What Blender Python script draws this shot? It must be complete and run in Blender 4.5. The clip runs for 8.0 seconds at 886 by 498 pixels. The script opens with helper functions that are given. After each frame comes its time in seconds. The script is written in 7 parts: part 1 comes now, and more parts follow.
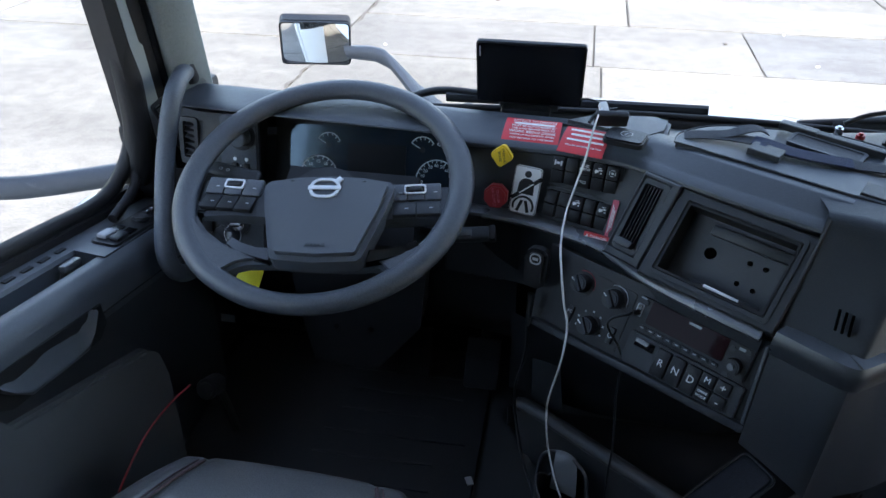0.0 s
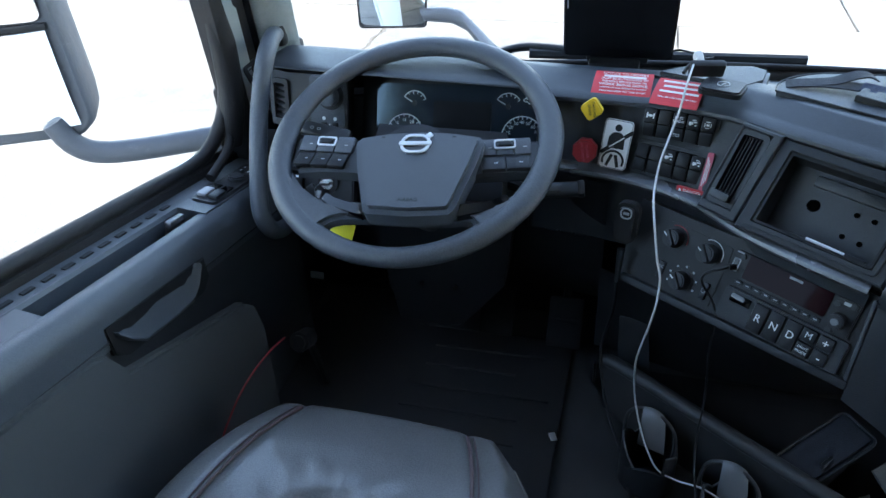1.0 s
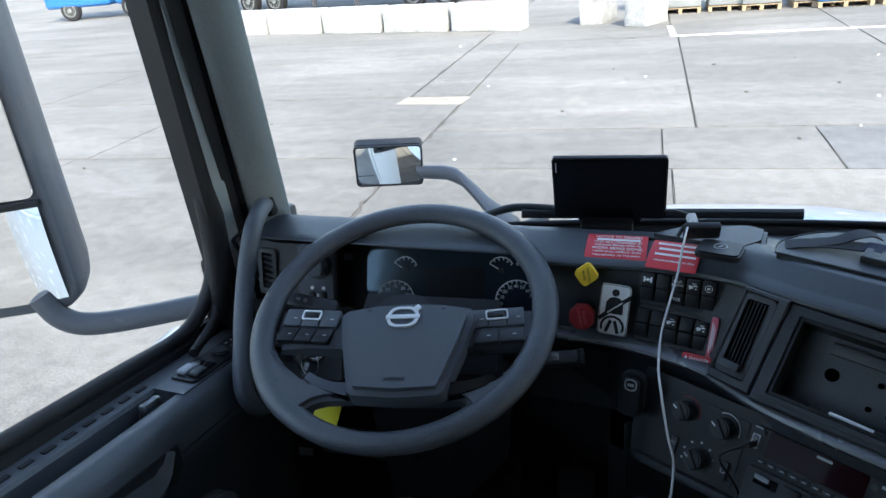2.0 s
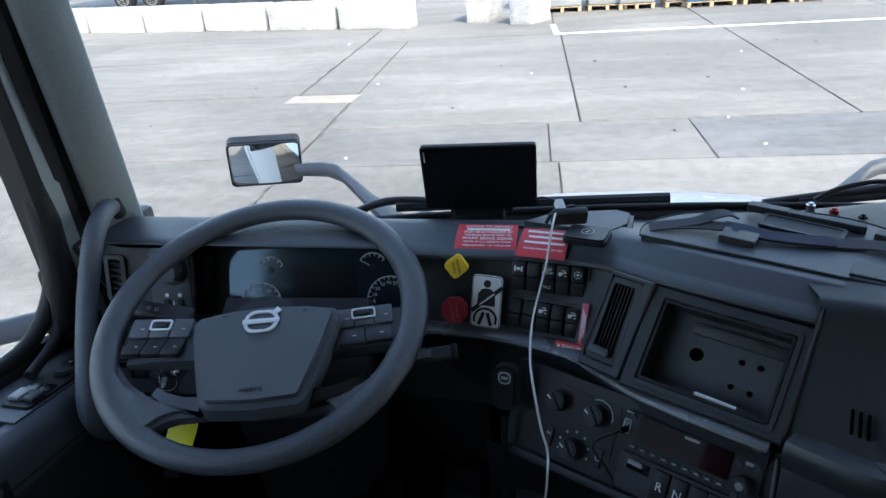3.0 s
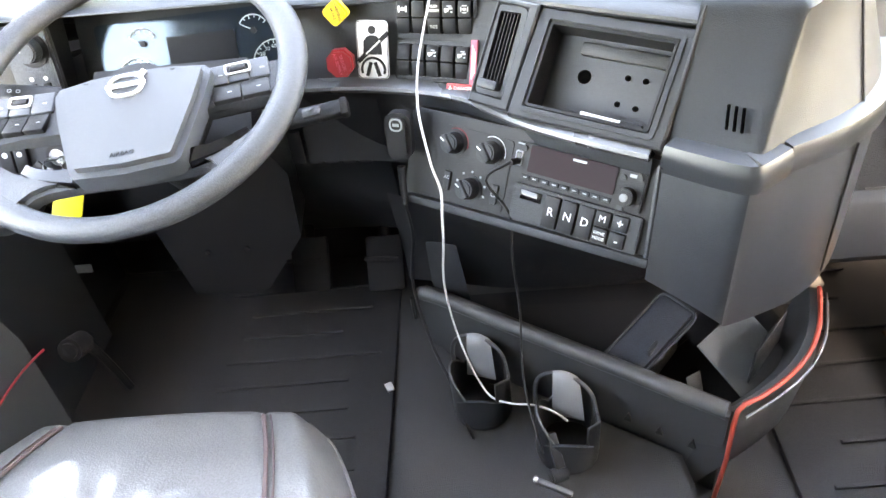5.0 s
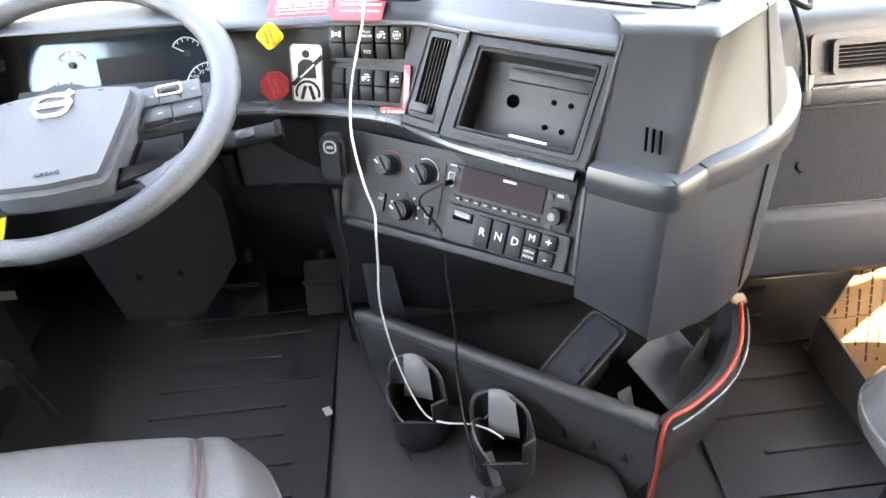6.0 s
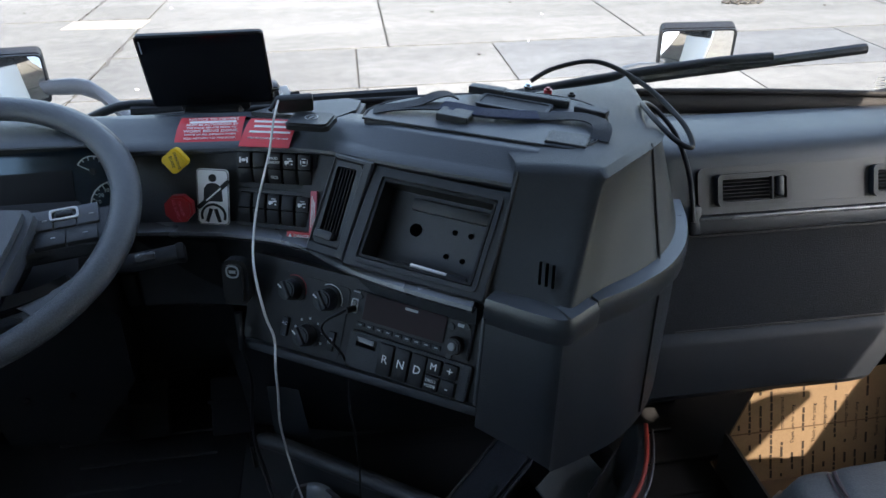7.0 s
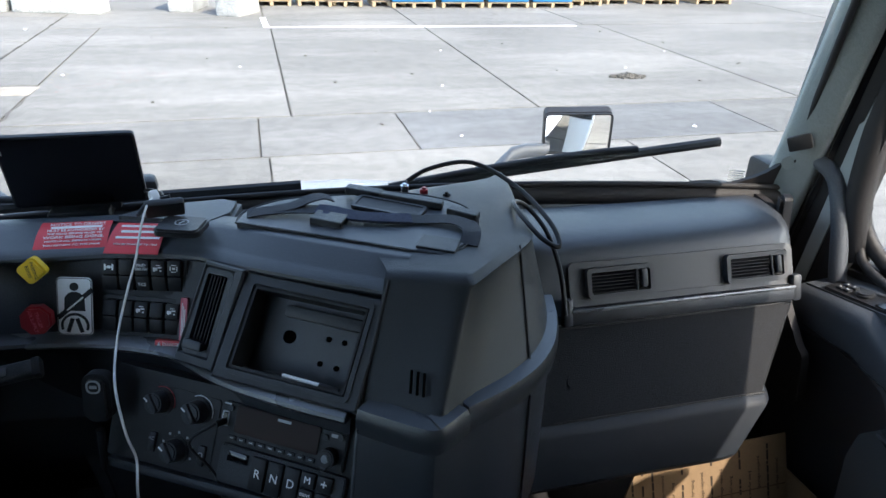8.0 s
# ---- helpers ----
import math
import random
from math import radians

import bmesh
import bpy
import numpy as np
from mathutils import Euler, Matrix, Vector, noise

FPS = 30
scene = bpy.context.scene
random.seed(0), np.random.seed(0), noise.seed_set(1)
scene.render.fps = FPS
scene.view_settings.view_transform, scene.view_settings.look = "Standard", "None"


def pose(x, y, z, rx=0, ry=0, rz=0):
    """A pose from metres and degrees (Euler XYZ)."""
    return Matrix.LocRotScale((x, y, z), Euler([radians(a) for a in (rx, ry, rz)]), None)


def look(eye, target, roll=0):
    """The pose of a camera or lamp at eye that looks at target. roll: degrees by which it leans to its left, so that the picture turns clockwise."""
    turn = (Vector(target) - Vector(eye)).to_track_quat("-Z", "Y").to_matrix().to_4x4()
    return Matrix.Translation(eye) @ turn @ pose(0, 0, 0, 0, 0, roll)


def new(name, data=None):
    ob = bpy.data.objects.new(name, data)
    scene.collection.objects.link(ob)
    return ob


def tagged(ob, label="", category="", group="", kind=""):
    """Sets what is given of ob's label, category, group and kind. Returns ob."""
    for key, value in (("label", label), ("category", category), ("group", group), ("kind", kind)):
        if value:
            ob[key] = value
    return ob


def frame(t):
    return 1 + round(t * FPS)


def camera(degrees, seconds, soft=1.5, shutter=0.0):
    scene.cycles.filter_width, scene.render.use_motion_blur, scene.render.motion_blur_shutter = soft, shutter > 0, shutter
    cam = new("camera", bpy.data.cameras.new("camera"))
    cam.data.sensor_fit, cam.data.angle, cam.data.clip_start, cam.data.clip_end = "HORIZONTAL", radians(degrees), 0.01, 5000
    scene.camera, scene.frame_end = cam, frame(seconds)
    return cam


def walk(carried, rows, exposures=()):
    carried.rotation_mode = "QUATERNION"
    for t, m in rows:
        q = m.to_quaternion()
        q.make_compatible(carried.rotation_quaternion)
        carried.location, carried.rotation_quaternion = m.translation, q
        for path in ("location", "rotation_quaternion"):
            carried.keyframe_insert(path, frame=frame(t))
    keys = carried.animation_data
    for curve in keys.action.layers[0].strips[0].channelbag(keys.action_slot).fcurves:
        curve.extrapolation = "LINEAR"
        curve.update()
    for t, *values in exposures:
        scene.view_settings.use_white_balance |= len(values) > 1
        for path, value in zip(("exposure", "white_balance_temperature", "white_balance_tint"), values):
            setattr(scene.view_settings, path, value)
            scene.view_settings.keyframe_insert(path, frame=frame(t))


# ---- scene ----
cam = camera(64.8, 8.0)
PATH = [
    (0, (-0.239, 0.135, 1.503), (-0.557, 1.768, 0.394), -0.1),
    (0.5, (-0.251, 0.11, 1.485), (-0.588, 1.645, 0.247), 0.2),
    (1, (-0.269, 0.108, 1.491), (-0.762, 1.648, 0.315), -4.0),
    (1.2, (-0.267, 0.127, 1.51), (-0.804, 1.732, 0.445), -5.3),
    (2.3, (-0.255, 0.205, 1.492), (-0.779, 1.956, 0.68), -6.1),
    (2.5, (-0.247, 0.222, 1.478), (-0.677, 1.997, 0.662), -4.7),
    (3, (-0.224, 0.241, 1.47), (-0.488, 2.029, 0.613), -4.2),
    (3.5, (-0.214, 0.235, 1.438), (-0.419, 1.931, 0.399), -6.1),
    (4, (-0.181, 0.226, 1.4), (-0.371, 1.824, 0.211), -6.9),
    (4.5, (-0.17, 0.223, 1.39), (-0.313, 1.762, 0.121), -7.5),
    (4.7, (-0.154, 0.225, 1.379), (-0.309, 1.737, 0.08), -8.0),
    (5.8, (-0.144, 0.199, 1.36), (-0.188, 1.724, 0.066), -6.3),
    (6, (-0.134, 0.205, 1.366), (-0.124, 1.765, 0.113), -4.8),
    (6.5, (-0.108, 0.218, 1.383), (0.016, 1.881, 0.278), -2.2),
    (7, (-0.088, 0.224, 1.4), (0.125, 1.919, 0.36), -0.6),
    (7.5, (-0.064, 0.232, 1.426), (0.265, 1.938, 0.435), 0.5),
    (8, (-0.039, 0.235, 1.451), (0.44, 1.966, 0.57), 2.0),
]
EXPOSURES = [(0.0, 2.95, 7100, 15), (0.5, 3.6, 7000, 12), (1.0, 3.4, 6900, 10), (1.5, 2.9, 7000, 10), (2.5, 2.3, 7000, 12), (3.0, 2.4, 6900, 12), (3.5, 2.95, 6800, 10), (4.0, 4.05, 7600, 10), (4.5, 5.6, 10800, 20), (5.8, 6.1, 10800, 22), (6.0, 5.95, 10800, 22), (6.5, 4.65, 9400, 22),
             (7.0, 2.7, 7400, 14), (7.5, 2.7, 7000, 12), (8.0, 2.5, 7000, 12)]
walk(cam, [(t, look(eye, target, roll)) for t, eye, target, roll in PATH], EXPOSURES)

# ---- light ----
world = bpy.data.worlds.new("sky")
scene.world = world
world.use_nodes = True
wn = world.node_tree
sky = wn.nodes.new("ShaderNodeTexSky")
sky.sky_type = "NISHITA"
sky.sun_disc = False
sky.air_density, sky.dust_density, sky.ozone_density = 1.0, 1.2, 1.0
SUN_EL, SUN_AZ = 42.0, 146.0        # height, and bearing clockwise from straight ahead
sky.sun_elevation, sky.sun_rotation = radians(SUN_EL), radians(SUN_AZ)
wn.nodes["Background"].inputs["Strength"].default_value = 0.15
wn.links.new(sky.outputs[0], wn.nodes["Background"].inputs["Color"])
sun_data = bpy.data.lights.new("sun", "SUN")
sun_data.energy, sun_data.angle, sun_data.color = 1.5, radians(0.6), (1.0, 0.95, 0.88)
sun = new("sun", sun_data)
to_sun = Vector((math.sin(radians(SUN_AZ)) * math.cos(radians(SUN_EL)), math.cos(radians(SUN_AZ)) * math.cos(radians(SUN_EL)), math.sin(radians(SUN_EL))))
sun.rotation_euler = to_sun.to_track_quat("Z", "Y").to_euler()
sun.location = (6, -8, 9)

# ---- materials ----


def material(name, color, rough=0.5, metal=0.0, grain=0.0, grain_size=900.0, mottle=0.12, mottle_size=9.0, wear=0.1, spec=0.5, coat=0.0, per_object=0.0):
    """Procedural surface: base colour varied at two scales, fine relief, uneven gloss."""
    m = bpy.data.materials.new(name)
    m.use_nodes = True
    t = m.node_tree
    b = t.nodes["Principled BSDF"]
    co = t.nodes.new("ShaderNodeTexCoord")
    big = t.nodes.new("ShaderNodeTexNoise")
    big.inputs["Scale"].default_value, big.inputs["Detail"].default_value = mottle_size, 6
    fine = t.nodes.new("ShaderNodeTexNoise")
    fine.inputs["Scale"].default_value, fine.inputs["Detail"].default_value = grain_size, 2
    for n in (big, fine):
        t.links.new(co.outputs["Object"], n.inputs["Vector"])
    mul = t.nodes.new("ShaderNodeMath")
    mul.operation = "MULTIPLY_ADD"
    mul.inputs[1].default_value, mul.inputs[2].default_value = 2 * mottle, 1 - mottle
    t.links.new(big.outputs["Fac"], mul.inputs[0])
    last = mul.outputs[0]
    coarse = t.nodes.new("ShaderNodeMapRange")
    coarse.inputs["From Min"].default_value, coarse.inputs["From Max"].default_value = 0.33, 0.67
    t.links.new(fine.outputs["Fac"], coarse.inputs["Value"])
    if grain:
        speck = t.nodes.new("ShaderNodeMath")
        speck.operation = "MULTIPLY_ADD"
        speck.inputs[1].default_value, speck.inputs[2].default_value = grain * 0.9, 1 - grain * 0.45
        t.links.new(coarse.outputs[0], speck.inputs[0])
        grained = t.nodes.new("ShaderNodeMath")
        grained.operation = "MULTIPLY"
        t.links.new(last, grained.inputs[0])
        t.links.new(speck.outputs[0], grained.inputs[1])
        last = grained.outputs[0]
    if per_object:
        info = t.nodes.new("ShaderNodeObjectInfo")
        vary = t.nodes.new("ShaderNodeMath")
        vary.operation = "MULTIPLY_ADD"
        vary.inputs[1].default_value, vary.inputs[2].default_value = per_object, 1 - per_object / 2
        t.links.new(info.outputs["Random"], vary.inputs[0])
        both = t.nodes.new("ShaderNodeMath")
        both.operation = "MULTIPLY"
        t.links.new(last, both.inputs[0])
        t.links.new(vary.outputs[0], both.inputs[1])
        last = both.outputs[0]
    tone = t.nodes.new("ShaderNodeVectorMath")
    tone.operation = "SCALE"
    tone.inputs[0].default_value = color
    t.links.new(last, tone.inputs["Scale"])
    t.links.new(tone.outputs[0], b.inputs["Base Color"])
    gloss = t.nodes.new("ShaderNodeMath")
    gloss.operation = "MULTIPLY_ADD"
    gloss.inputs[1].default_value, gloss.inputs[2].default_value = wear * 2, rough - wear
    t.links.new(big.outputs["Fac"], gloss.inputs[0])
    t.links.new(gloss.outputs[0], b.inputs["Roughness"])
    b.inputs["Metallic"].default_value = metal
    b.inputs["Specular IOR Level"].default_value = spec
    b.inputs["Coat Weight"].default_value = coat
    if grain:
        bump = t.nodes.new("ShaderNodeBump")
        bump.inputs["Strength"].default_value = grain
        bump.inputs["Distance"].default_value = 0.0006
        t.links.new(coarse.outputs[0], bump.inputs["Height"])
        t.links.new(bump.outputs[0], b.inputs["Normal"])
    return m


def glass(name, tint=(0.96, 0.98, 0.97)):
    m = bpy.data.materials.new(name)
    m.use_nodes = True
    t = m.node_tree
    t.nodes.remove(t.nodes["Principled BSDF"])
    mix, tr, gl, fr, pw, sc = (t.nodes.new("ShaderNode" + k) for k in ("MixShader", "BsdfTransparent", "BsdfGlossy", "LayerWeight", "Math", "Math"))
    fr.inputs["Blend"].default_value = 0.5
    pw.operation, sc.operation = "POWER", "MULTIPLY_ADD"
    pw.inputs[1].default_value = 4.5
    sc.inputs[1].default_value, sc.inputs[2].default_value = 0.5, 0.018
    t.links.new(fr.outputs["Facing"], pw.inputs[0])
    t.links.new(pw.outputs[0], sc.inputs[0])
    tr.inputs["Color"].default_value = (*tint, 1)
    gl.inputs["Roughness"].default_value = 0.02
    t.links.new(sc.outputs[0], mix.inputs[0])
    t.links.new(tr.outputs[0], mix.inputs[1])
    t.links.new(gl.outputs[0], mix.inputs[2])
    t.links.new(mix.outputs[0], t.nodes["Material Output"].inputs["Surface"])
    return m


DASH = material("dash_plastic", (0.024, 0.0275, 0.033), 0.40, grain=0.3, grain_size=800, mottle=0.10)
DASH_TOP = material("dash_soft_top", (0.034, 0.0395, 0.047), 0.42, spec=0.5, grain=0.35, grain_size=700, mottle=0.12)
POD_SKIN = material("pod_plastic", (0.018, 0.0212, 0.0255), 0.50, spec=0.32, grain=0.28, grain_size=800, mottle=0.12)
FASCIA = material("fascia_plastic", (0.023, 0.0255, 0.0295), 0.40, spec=0.38, grain=0.5, grain_size=650)
BLACK = material("black_plastic", (0.016, 0.0165, 0.018), 0.40, spec=0.25, grain=0.3, grain_size=600)
GLOSS_BLACK = material("gloss_black", (0.006, 0.006, 0.007), 0.14, spec=0.25, mottle=0.05, wear=0.04)
POD_BAND = material("pod_band_plastic", (0.026, 0.029, 0.034), 0.30, spec=0.6, grain=0.25, grain_size=900)
DOOR_VINYL = material("door_vinyl", (0.058, 0.066, 0.077), 0.42, spec=0.5, grain=0.35, grain_size=700, mottle=0.14)
TRIM = material("satin_trim", (0.145, 0.151, 0.16), 0.28, metal=0.55, grain=0.2, grain_size=1800)
EMBLEM = material("satin_emblem", (0.62, 0.63, 0.64), 0.35, metal=0.25, mottle=0.05)
BRIGHT = material("bright_metal", (0.50, 0.51, 0.52), 0.22, metal=1.0, mottle=0.06)
LEATHER = material("seat_leather", (0.125, 0.122, 0.120), 0.34, coat=0.4, spec=0.7, grain=0.35, grain_size=420, mottle=0.14, mottle_size=14)
WHEEL_SKIN = material("wheel_leather", (0.052, 0.057, 0.066), 0.38, spec=0.5, grain=0.55, grain_size=600)
PAD = material("airbag_pad", (0.056, 0.063, 0.075), 0.42, spec=0.5, grain=0.5, grain_size=1200)
RUBBER = material("rubber_seal", (0.021, 0.020, 0.021), 0.55, spec=0.3, grain=0.3)
PILLAR = material("pillar_trim", (0.215, 0.235, 0.228), 0.62, grain=0.6, grain_size=800)
GREY_STRIP = material("painted_reveal", (0.34, 0.375, 0.375), 0.4)
MAT_FLOOR = material("floor_mat_rubber", (0.040, 0.040, 0.042), 0.50, spec=0.35, grain=0.8, grain_size=600, mottle=0.25)
CARPET = material("trim_felt", (0.090, 0.095, 0.098), 0.95, grain=1.0, grain_size=1500)
WHITE_PAINT = material("white_truck_paint", (0.80, 0.80, 0.79), 0.25, coat=0.6, mottle=0.03)
RED = material("red_sticker", (0.62, 0.025, 0.035), 0.4)
RED_DARK = material("red_knob", (0.33, 0.018, 0.025), 0.4)
PINK = material("danger_sticker", (0.60, 0.10, 0.15), 0.4)
YELLOW = material("yellow_knob", (0.72, 0.47, 0.02), 0.4)
YELLOW_TAG = material("yellow_tag", (0.80, 0.70, 0.03), 0.5)
WHITE = material("white_print", (0.78, 0.78, 0.78), 0.5, mottle=0.04)
GREY_PRINT = material("grey_print", (0.36, 0.37, 0.38), 0.5)
CABLE_WHITE = material("white_cable", (0.56, 0.555, 0.54), 0.45)
PIPING_RED = material("red_piping", (0.40, 0.05, 0.032), 0.6)
THREAD = material("seam_thread", (0.10, 0.065, 0.065), 0.7)
CONSOLE = material("console_plastic", (0.048, 0.049, 0.051), 0.45, spec=0.45, grain=0.3, grain_size=800)
TAB = material("spring_tab", (0.13, 0.135, 0.14), 0.32, spec=0.6, grain=0.15, grain_size=900)
CARD = material("cardboard", (0.22, 0.145, 0.080), 0.85, grain=0.25, grain_size=500, mottle=0.2)
# cardboard with the shade of the box's left side put into its colour
CARD_SHADED = material("cardboard_shaded", (0.060, 0.051, 0.045), 0.8, grain=0.3, grain_size=400, mottle=0.3)
CARD_IN = material("cardboard_dark", (0.11, 0.065, 0.032), 0.9)


def paving(name, color, vary=0.2):
    """Weathered yard concrete: broad stains, blotches, dark streaks and a sandy grain."""
    m = material(name, color, 0.9, grain=0.5, grain_size=60, mottle=0.10, mottle_size=1.6, per_object=vary)
    t = m.node_tree
    b = t.nodes["Principled BSDF"]
    co = t.nodes.new("ShaderNodeTexCoord")
    base = b.inputs["Base Color"].links[0].from_socket
    for scale, stretch, lo, hi, low in ((0.16, (1, 1, 1), 0.38, 0.62, 0.80), (0.55, (0.35, 1.6, 1), 0.46, 0.60, 0.84), (7.0, (1, 1, 1), 0.40, 0.58, 0.88), (38.0, (1, 1, 1), 0.30, 0.42, 0.82)):
        mp, no, ra, mu = (t.nodes.new("ShaderNode" + k) for k in ("Mapping", "TexNoise", "MapRange", "VectorMath"))
        mp.inputs["Scale"].default_value = stretch
        no.inputs["Scale"].default_value, no.inputs["Detail"].default_value, no.inputs["Roughness"].default_value = scale, 7, 0.62
        for k, v in (("From Min", lo), ("From Max", hi), ("To Min", low), ("To Max", 1.06)):
            ra.inputs[k].default_value = v
        mu.operation = "SCALE"
        t.links.new(co.outputs["Object"], mp.inputs["Vector"])
        t.links.new(mp.outputs[0], no.inputs["Vector"])
        t.links.new(no.outputs["Fac"], ra.inputs["Value"])
        t.links.new(base, mu.inputs[0])
        t.links.new(ra.outputs[0], mu.inputs["Scale"])
        base = mu.outputs[0]
    t.links.new(base, b.inputs["Base Color"])
    return m


CONCRETE = paving("yard_concrete", (0.195, 0.187, 0.172))
CONCRETE_MID = paving("yard_concrete_worn", (0.166, 0.160, 0.150))
CONCRETE_DARK = paving("yard_concrete_dark", (0.150, 0.150, 0.149), 0.0)
CONCRETE_TAN = paving("yard_concrete_tan", (0.36, 0.325, 0.27), 0.0)
JOINT = material("joint_dirt", (0.085, 0.078, 0.068), 0.95, mottle=0.3, mottle_size=3)
BLOCK_WHITE = material("whitewashed_block", (0.38, 0.38, 0.37), 0.9, grain=0.8, grain_size=40, mottle=0.45, mottle_size=3.5, per_object=0.2)
SCREEN = material("tablet_screen", (0.004, 0.004, 0.005), 0.09, mottle=0.02, wear=0.02)
LENS = material("gauge_lens", (0.014, 0.021, 0.031), 0.085, spec=0.75, mottle=0.05, wear=0.01)
LENS.node_tree.nodes["Principled BSDF"].inputs["Specular Tint"].default_value = (0.62, 0.87, 1.0, 1)
DIM_GLASS = material("unlit_display", (0.008, 0.009, 0.011), 0.35, spec=0.12, mottle=0.05, wear=0.03)
RED_GLASS = material("dark_red_display", (0.014, 0.0025, 0.0045), 0.05, spec=0.05, mottle=0.05, wear=0.02)
PEDAL = material("pedal_rubber", (0.020, 0.020, 0.021), 0.7, spec=0.1)
VOID = material("dark_hole", (0.0015, 0.0015, 0.0015), 0.9, spec=0.0)
GLOVE_DOOR = material("glovebox_door", (0.019, 0.0235, 0.030), 0.50, spec=0.3, grain=0.3, grain_size=900)
HANDLE = material("grab_handle_rubber", (0.062, 0.071, 0.084), 0.45, grain=0.6, grain_size=600)
GLOVE = material("glovebox_black", (0.020, 0.0215, 0.024), 0.75, spec=0.1, grain=0.6, grain_size=620)
GLASS = glass("window_glass")
MIRROR = material("mirror_glass", (0.86, 0.88, 0.89), 0.02, metal=1.0, mottle=0.01, wear=0.0)
BLUE_TARP = material("blue_tarp", (0.02, 0.15, 0.36), 0.4, mottle=0.2, mottle_size=3)
BLUE_PAINT = material("blue_truck_paint", (0.02, 0.16, 0.45), 0.3, coat=0.4)
GREY_WRAP = material("wrapped_goods", (0.24, 0.25, 0.25), 0.35, mottle=0.25, mottle_size=4)
FAR_DARK = material("trailer_dark", (0.05, 0.05, 0.055), 0.6)
WALL_FAR = material("far_building_wall", (0.45, 0.46, 0.47), 0.8, mottle=0.1, mottle_size=0.5)
HEADLINER = material("headliner_cloth", (0.68, 0.68, 0.67), 0.95, grain=0.8, grain_size=900)
BED = material("bunk_cloth", (0.42, 0.42, 0.425), 0.95, grain=0.8, grain_size=700)
WOOD = material("pallet_wood", (0.36, 0.27, 0.17), 0.85, grain=0.7, grain_size=60)

# ---- building helpers ----


def part(name, bm, mat, parent=None, label="", smooth=False):
    me = bpy.data.meshes.new(name)
    bm.normal_update()
    limit = radians(60 if smooth else 33)
    for f in bm.faces:
        f.smooth = True
    for e in bm.edges:
        e.smooth = len(e.link_faces) == 2 and e.calc_face_angle(0) < limit
    bm.to_mesh(me)
    bm.free()
    me.materials.append(mat)
    ob = new(name, me)
    if parent is not None:
        ob.parent = parent
    if label:
        ob["label"] = label
    return ob


def thing(name, label, category, group="", kind="", at=(0, 0, 0)):
    ob = new(name)
    ob.empty_display_size = 0.05
    return tagged(ob, label, category, group, kind)


def axes(origin, x, n):
    """Pose of a panel: local x along it, y up it, z out of it."""
    x, n = Vector(x).normalized(), Vector(n).normalized()
    y = n.cross(x).normalized()
    x = y.cross(n).normalized()
    return Matrix(((x[0], y[0], n[0], origin[0]), (x[1], y[1], n[1], origin[1]), (x[2], y[2], n[2], origin[2]), (0, 0, 0, 1)))


def box(sx, sy, sz, m=None, bevel=0.0, seg=2, bm=None):
    """A bevelled block centred on m."""
    own = bmesh.new()
    bmesh.ops.create_cube(own, size=1, matrix=Matrix.Diagonal((sx, sy, sz, 1)))
    if bevel:
        bmesh.ops.bevel(own, geom=own.edges[:], offset=bevel, segments=seg, affect="EDGES", profile=0.5)
    if m is not None:
        bmesh.ops.transform(own, matrix=m, verts=own.verts)
    return merged(bm, own)


def merged(bm, own):
    if bm is None:
        return own
    me = bpy.data.meshes.new("tmp")
    own.to_mesh(me)
    own.free()
    bm.from_mesh(me)
    bpy.data.meshes.remove(me)
    return bm


def rod(r, length, m=None, seg=24, r2=None, bevel=0.0, bm=None):
    """A round bar along local z, from 0 to length."""
    own = bmesh.new()
    bmesh.ops.create_cone(own, cap_ends=True, segments=seg, radius1=r, radius2=r if r2 is None else r2, depth=length, matrix=Matrix.Translation((0, 0, length / 2)))
    if bevel:
        rim = [e for e in own.edges if abs(e.verts[0].co.z - e.verts[1].co.z) < 1e-6 and len(e.link_faces) == 2 and any(len(f.verts) > 4 for f in e.link_faces)]
        bmesh.ops.bevel(own, geom=rim, offset=bevel, segments=2, affect="EDGES")
    if m is not None:
        bmesh.ops.transform(own, matrix=m, verts=own.verts)
    return merged(bm, own)


def slab(points, depth, m=None, bevel=0.0, bm=None, holes=()):
    """A flat outline in local xy, from z = -depth to z = 0."""
    own = bmesh.new()
    f = own.faces.new([own.verts.new((x, y, -depth)) for x, y in points])
    ext = bmesh.ops.extrude_face_region(own, geom=[f])
    bmesh.ops.translate(own, vec=(0, 0, depth), verts=[v for v in ext["geom"] if isinstance(v, bmesh.types.BMVert)])
    bmesh.ops.recalc_face_normals(own, faces=own.faces)
    if bevel:
        top = [e for e in own.edges if e.verts[0].co.z > -1e-6 and e.verts[1].co.z > -1e-6]
        bmesh.ops.bevel(own, geom=top, offset=bevel, segments=2, affect="EDGES")
    if m is not None:
        bmesh.ops.transform(own, matrix=m, verts=own.verts)
    return merged(bm, own)


def rounded(w, h, r, n=5, cx=0.0, cy=0.0):
    """Outline of a rounded rectangle, counter-clockwise."""
    pts = []
    for qx, qy, a in ((1, 1, 0), (-1, 1, 90), (-1, -1, 180), (1, -1, 270)):
        for i in range(n + 1):
            t = radians(a + 90 * i / n)
            pts.append((cx + qx * (w / 2 - r) + r * math.cos(t), cy + qy * (h / 2 - r) + r * math.sin(t)))
    return pts


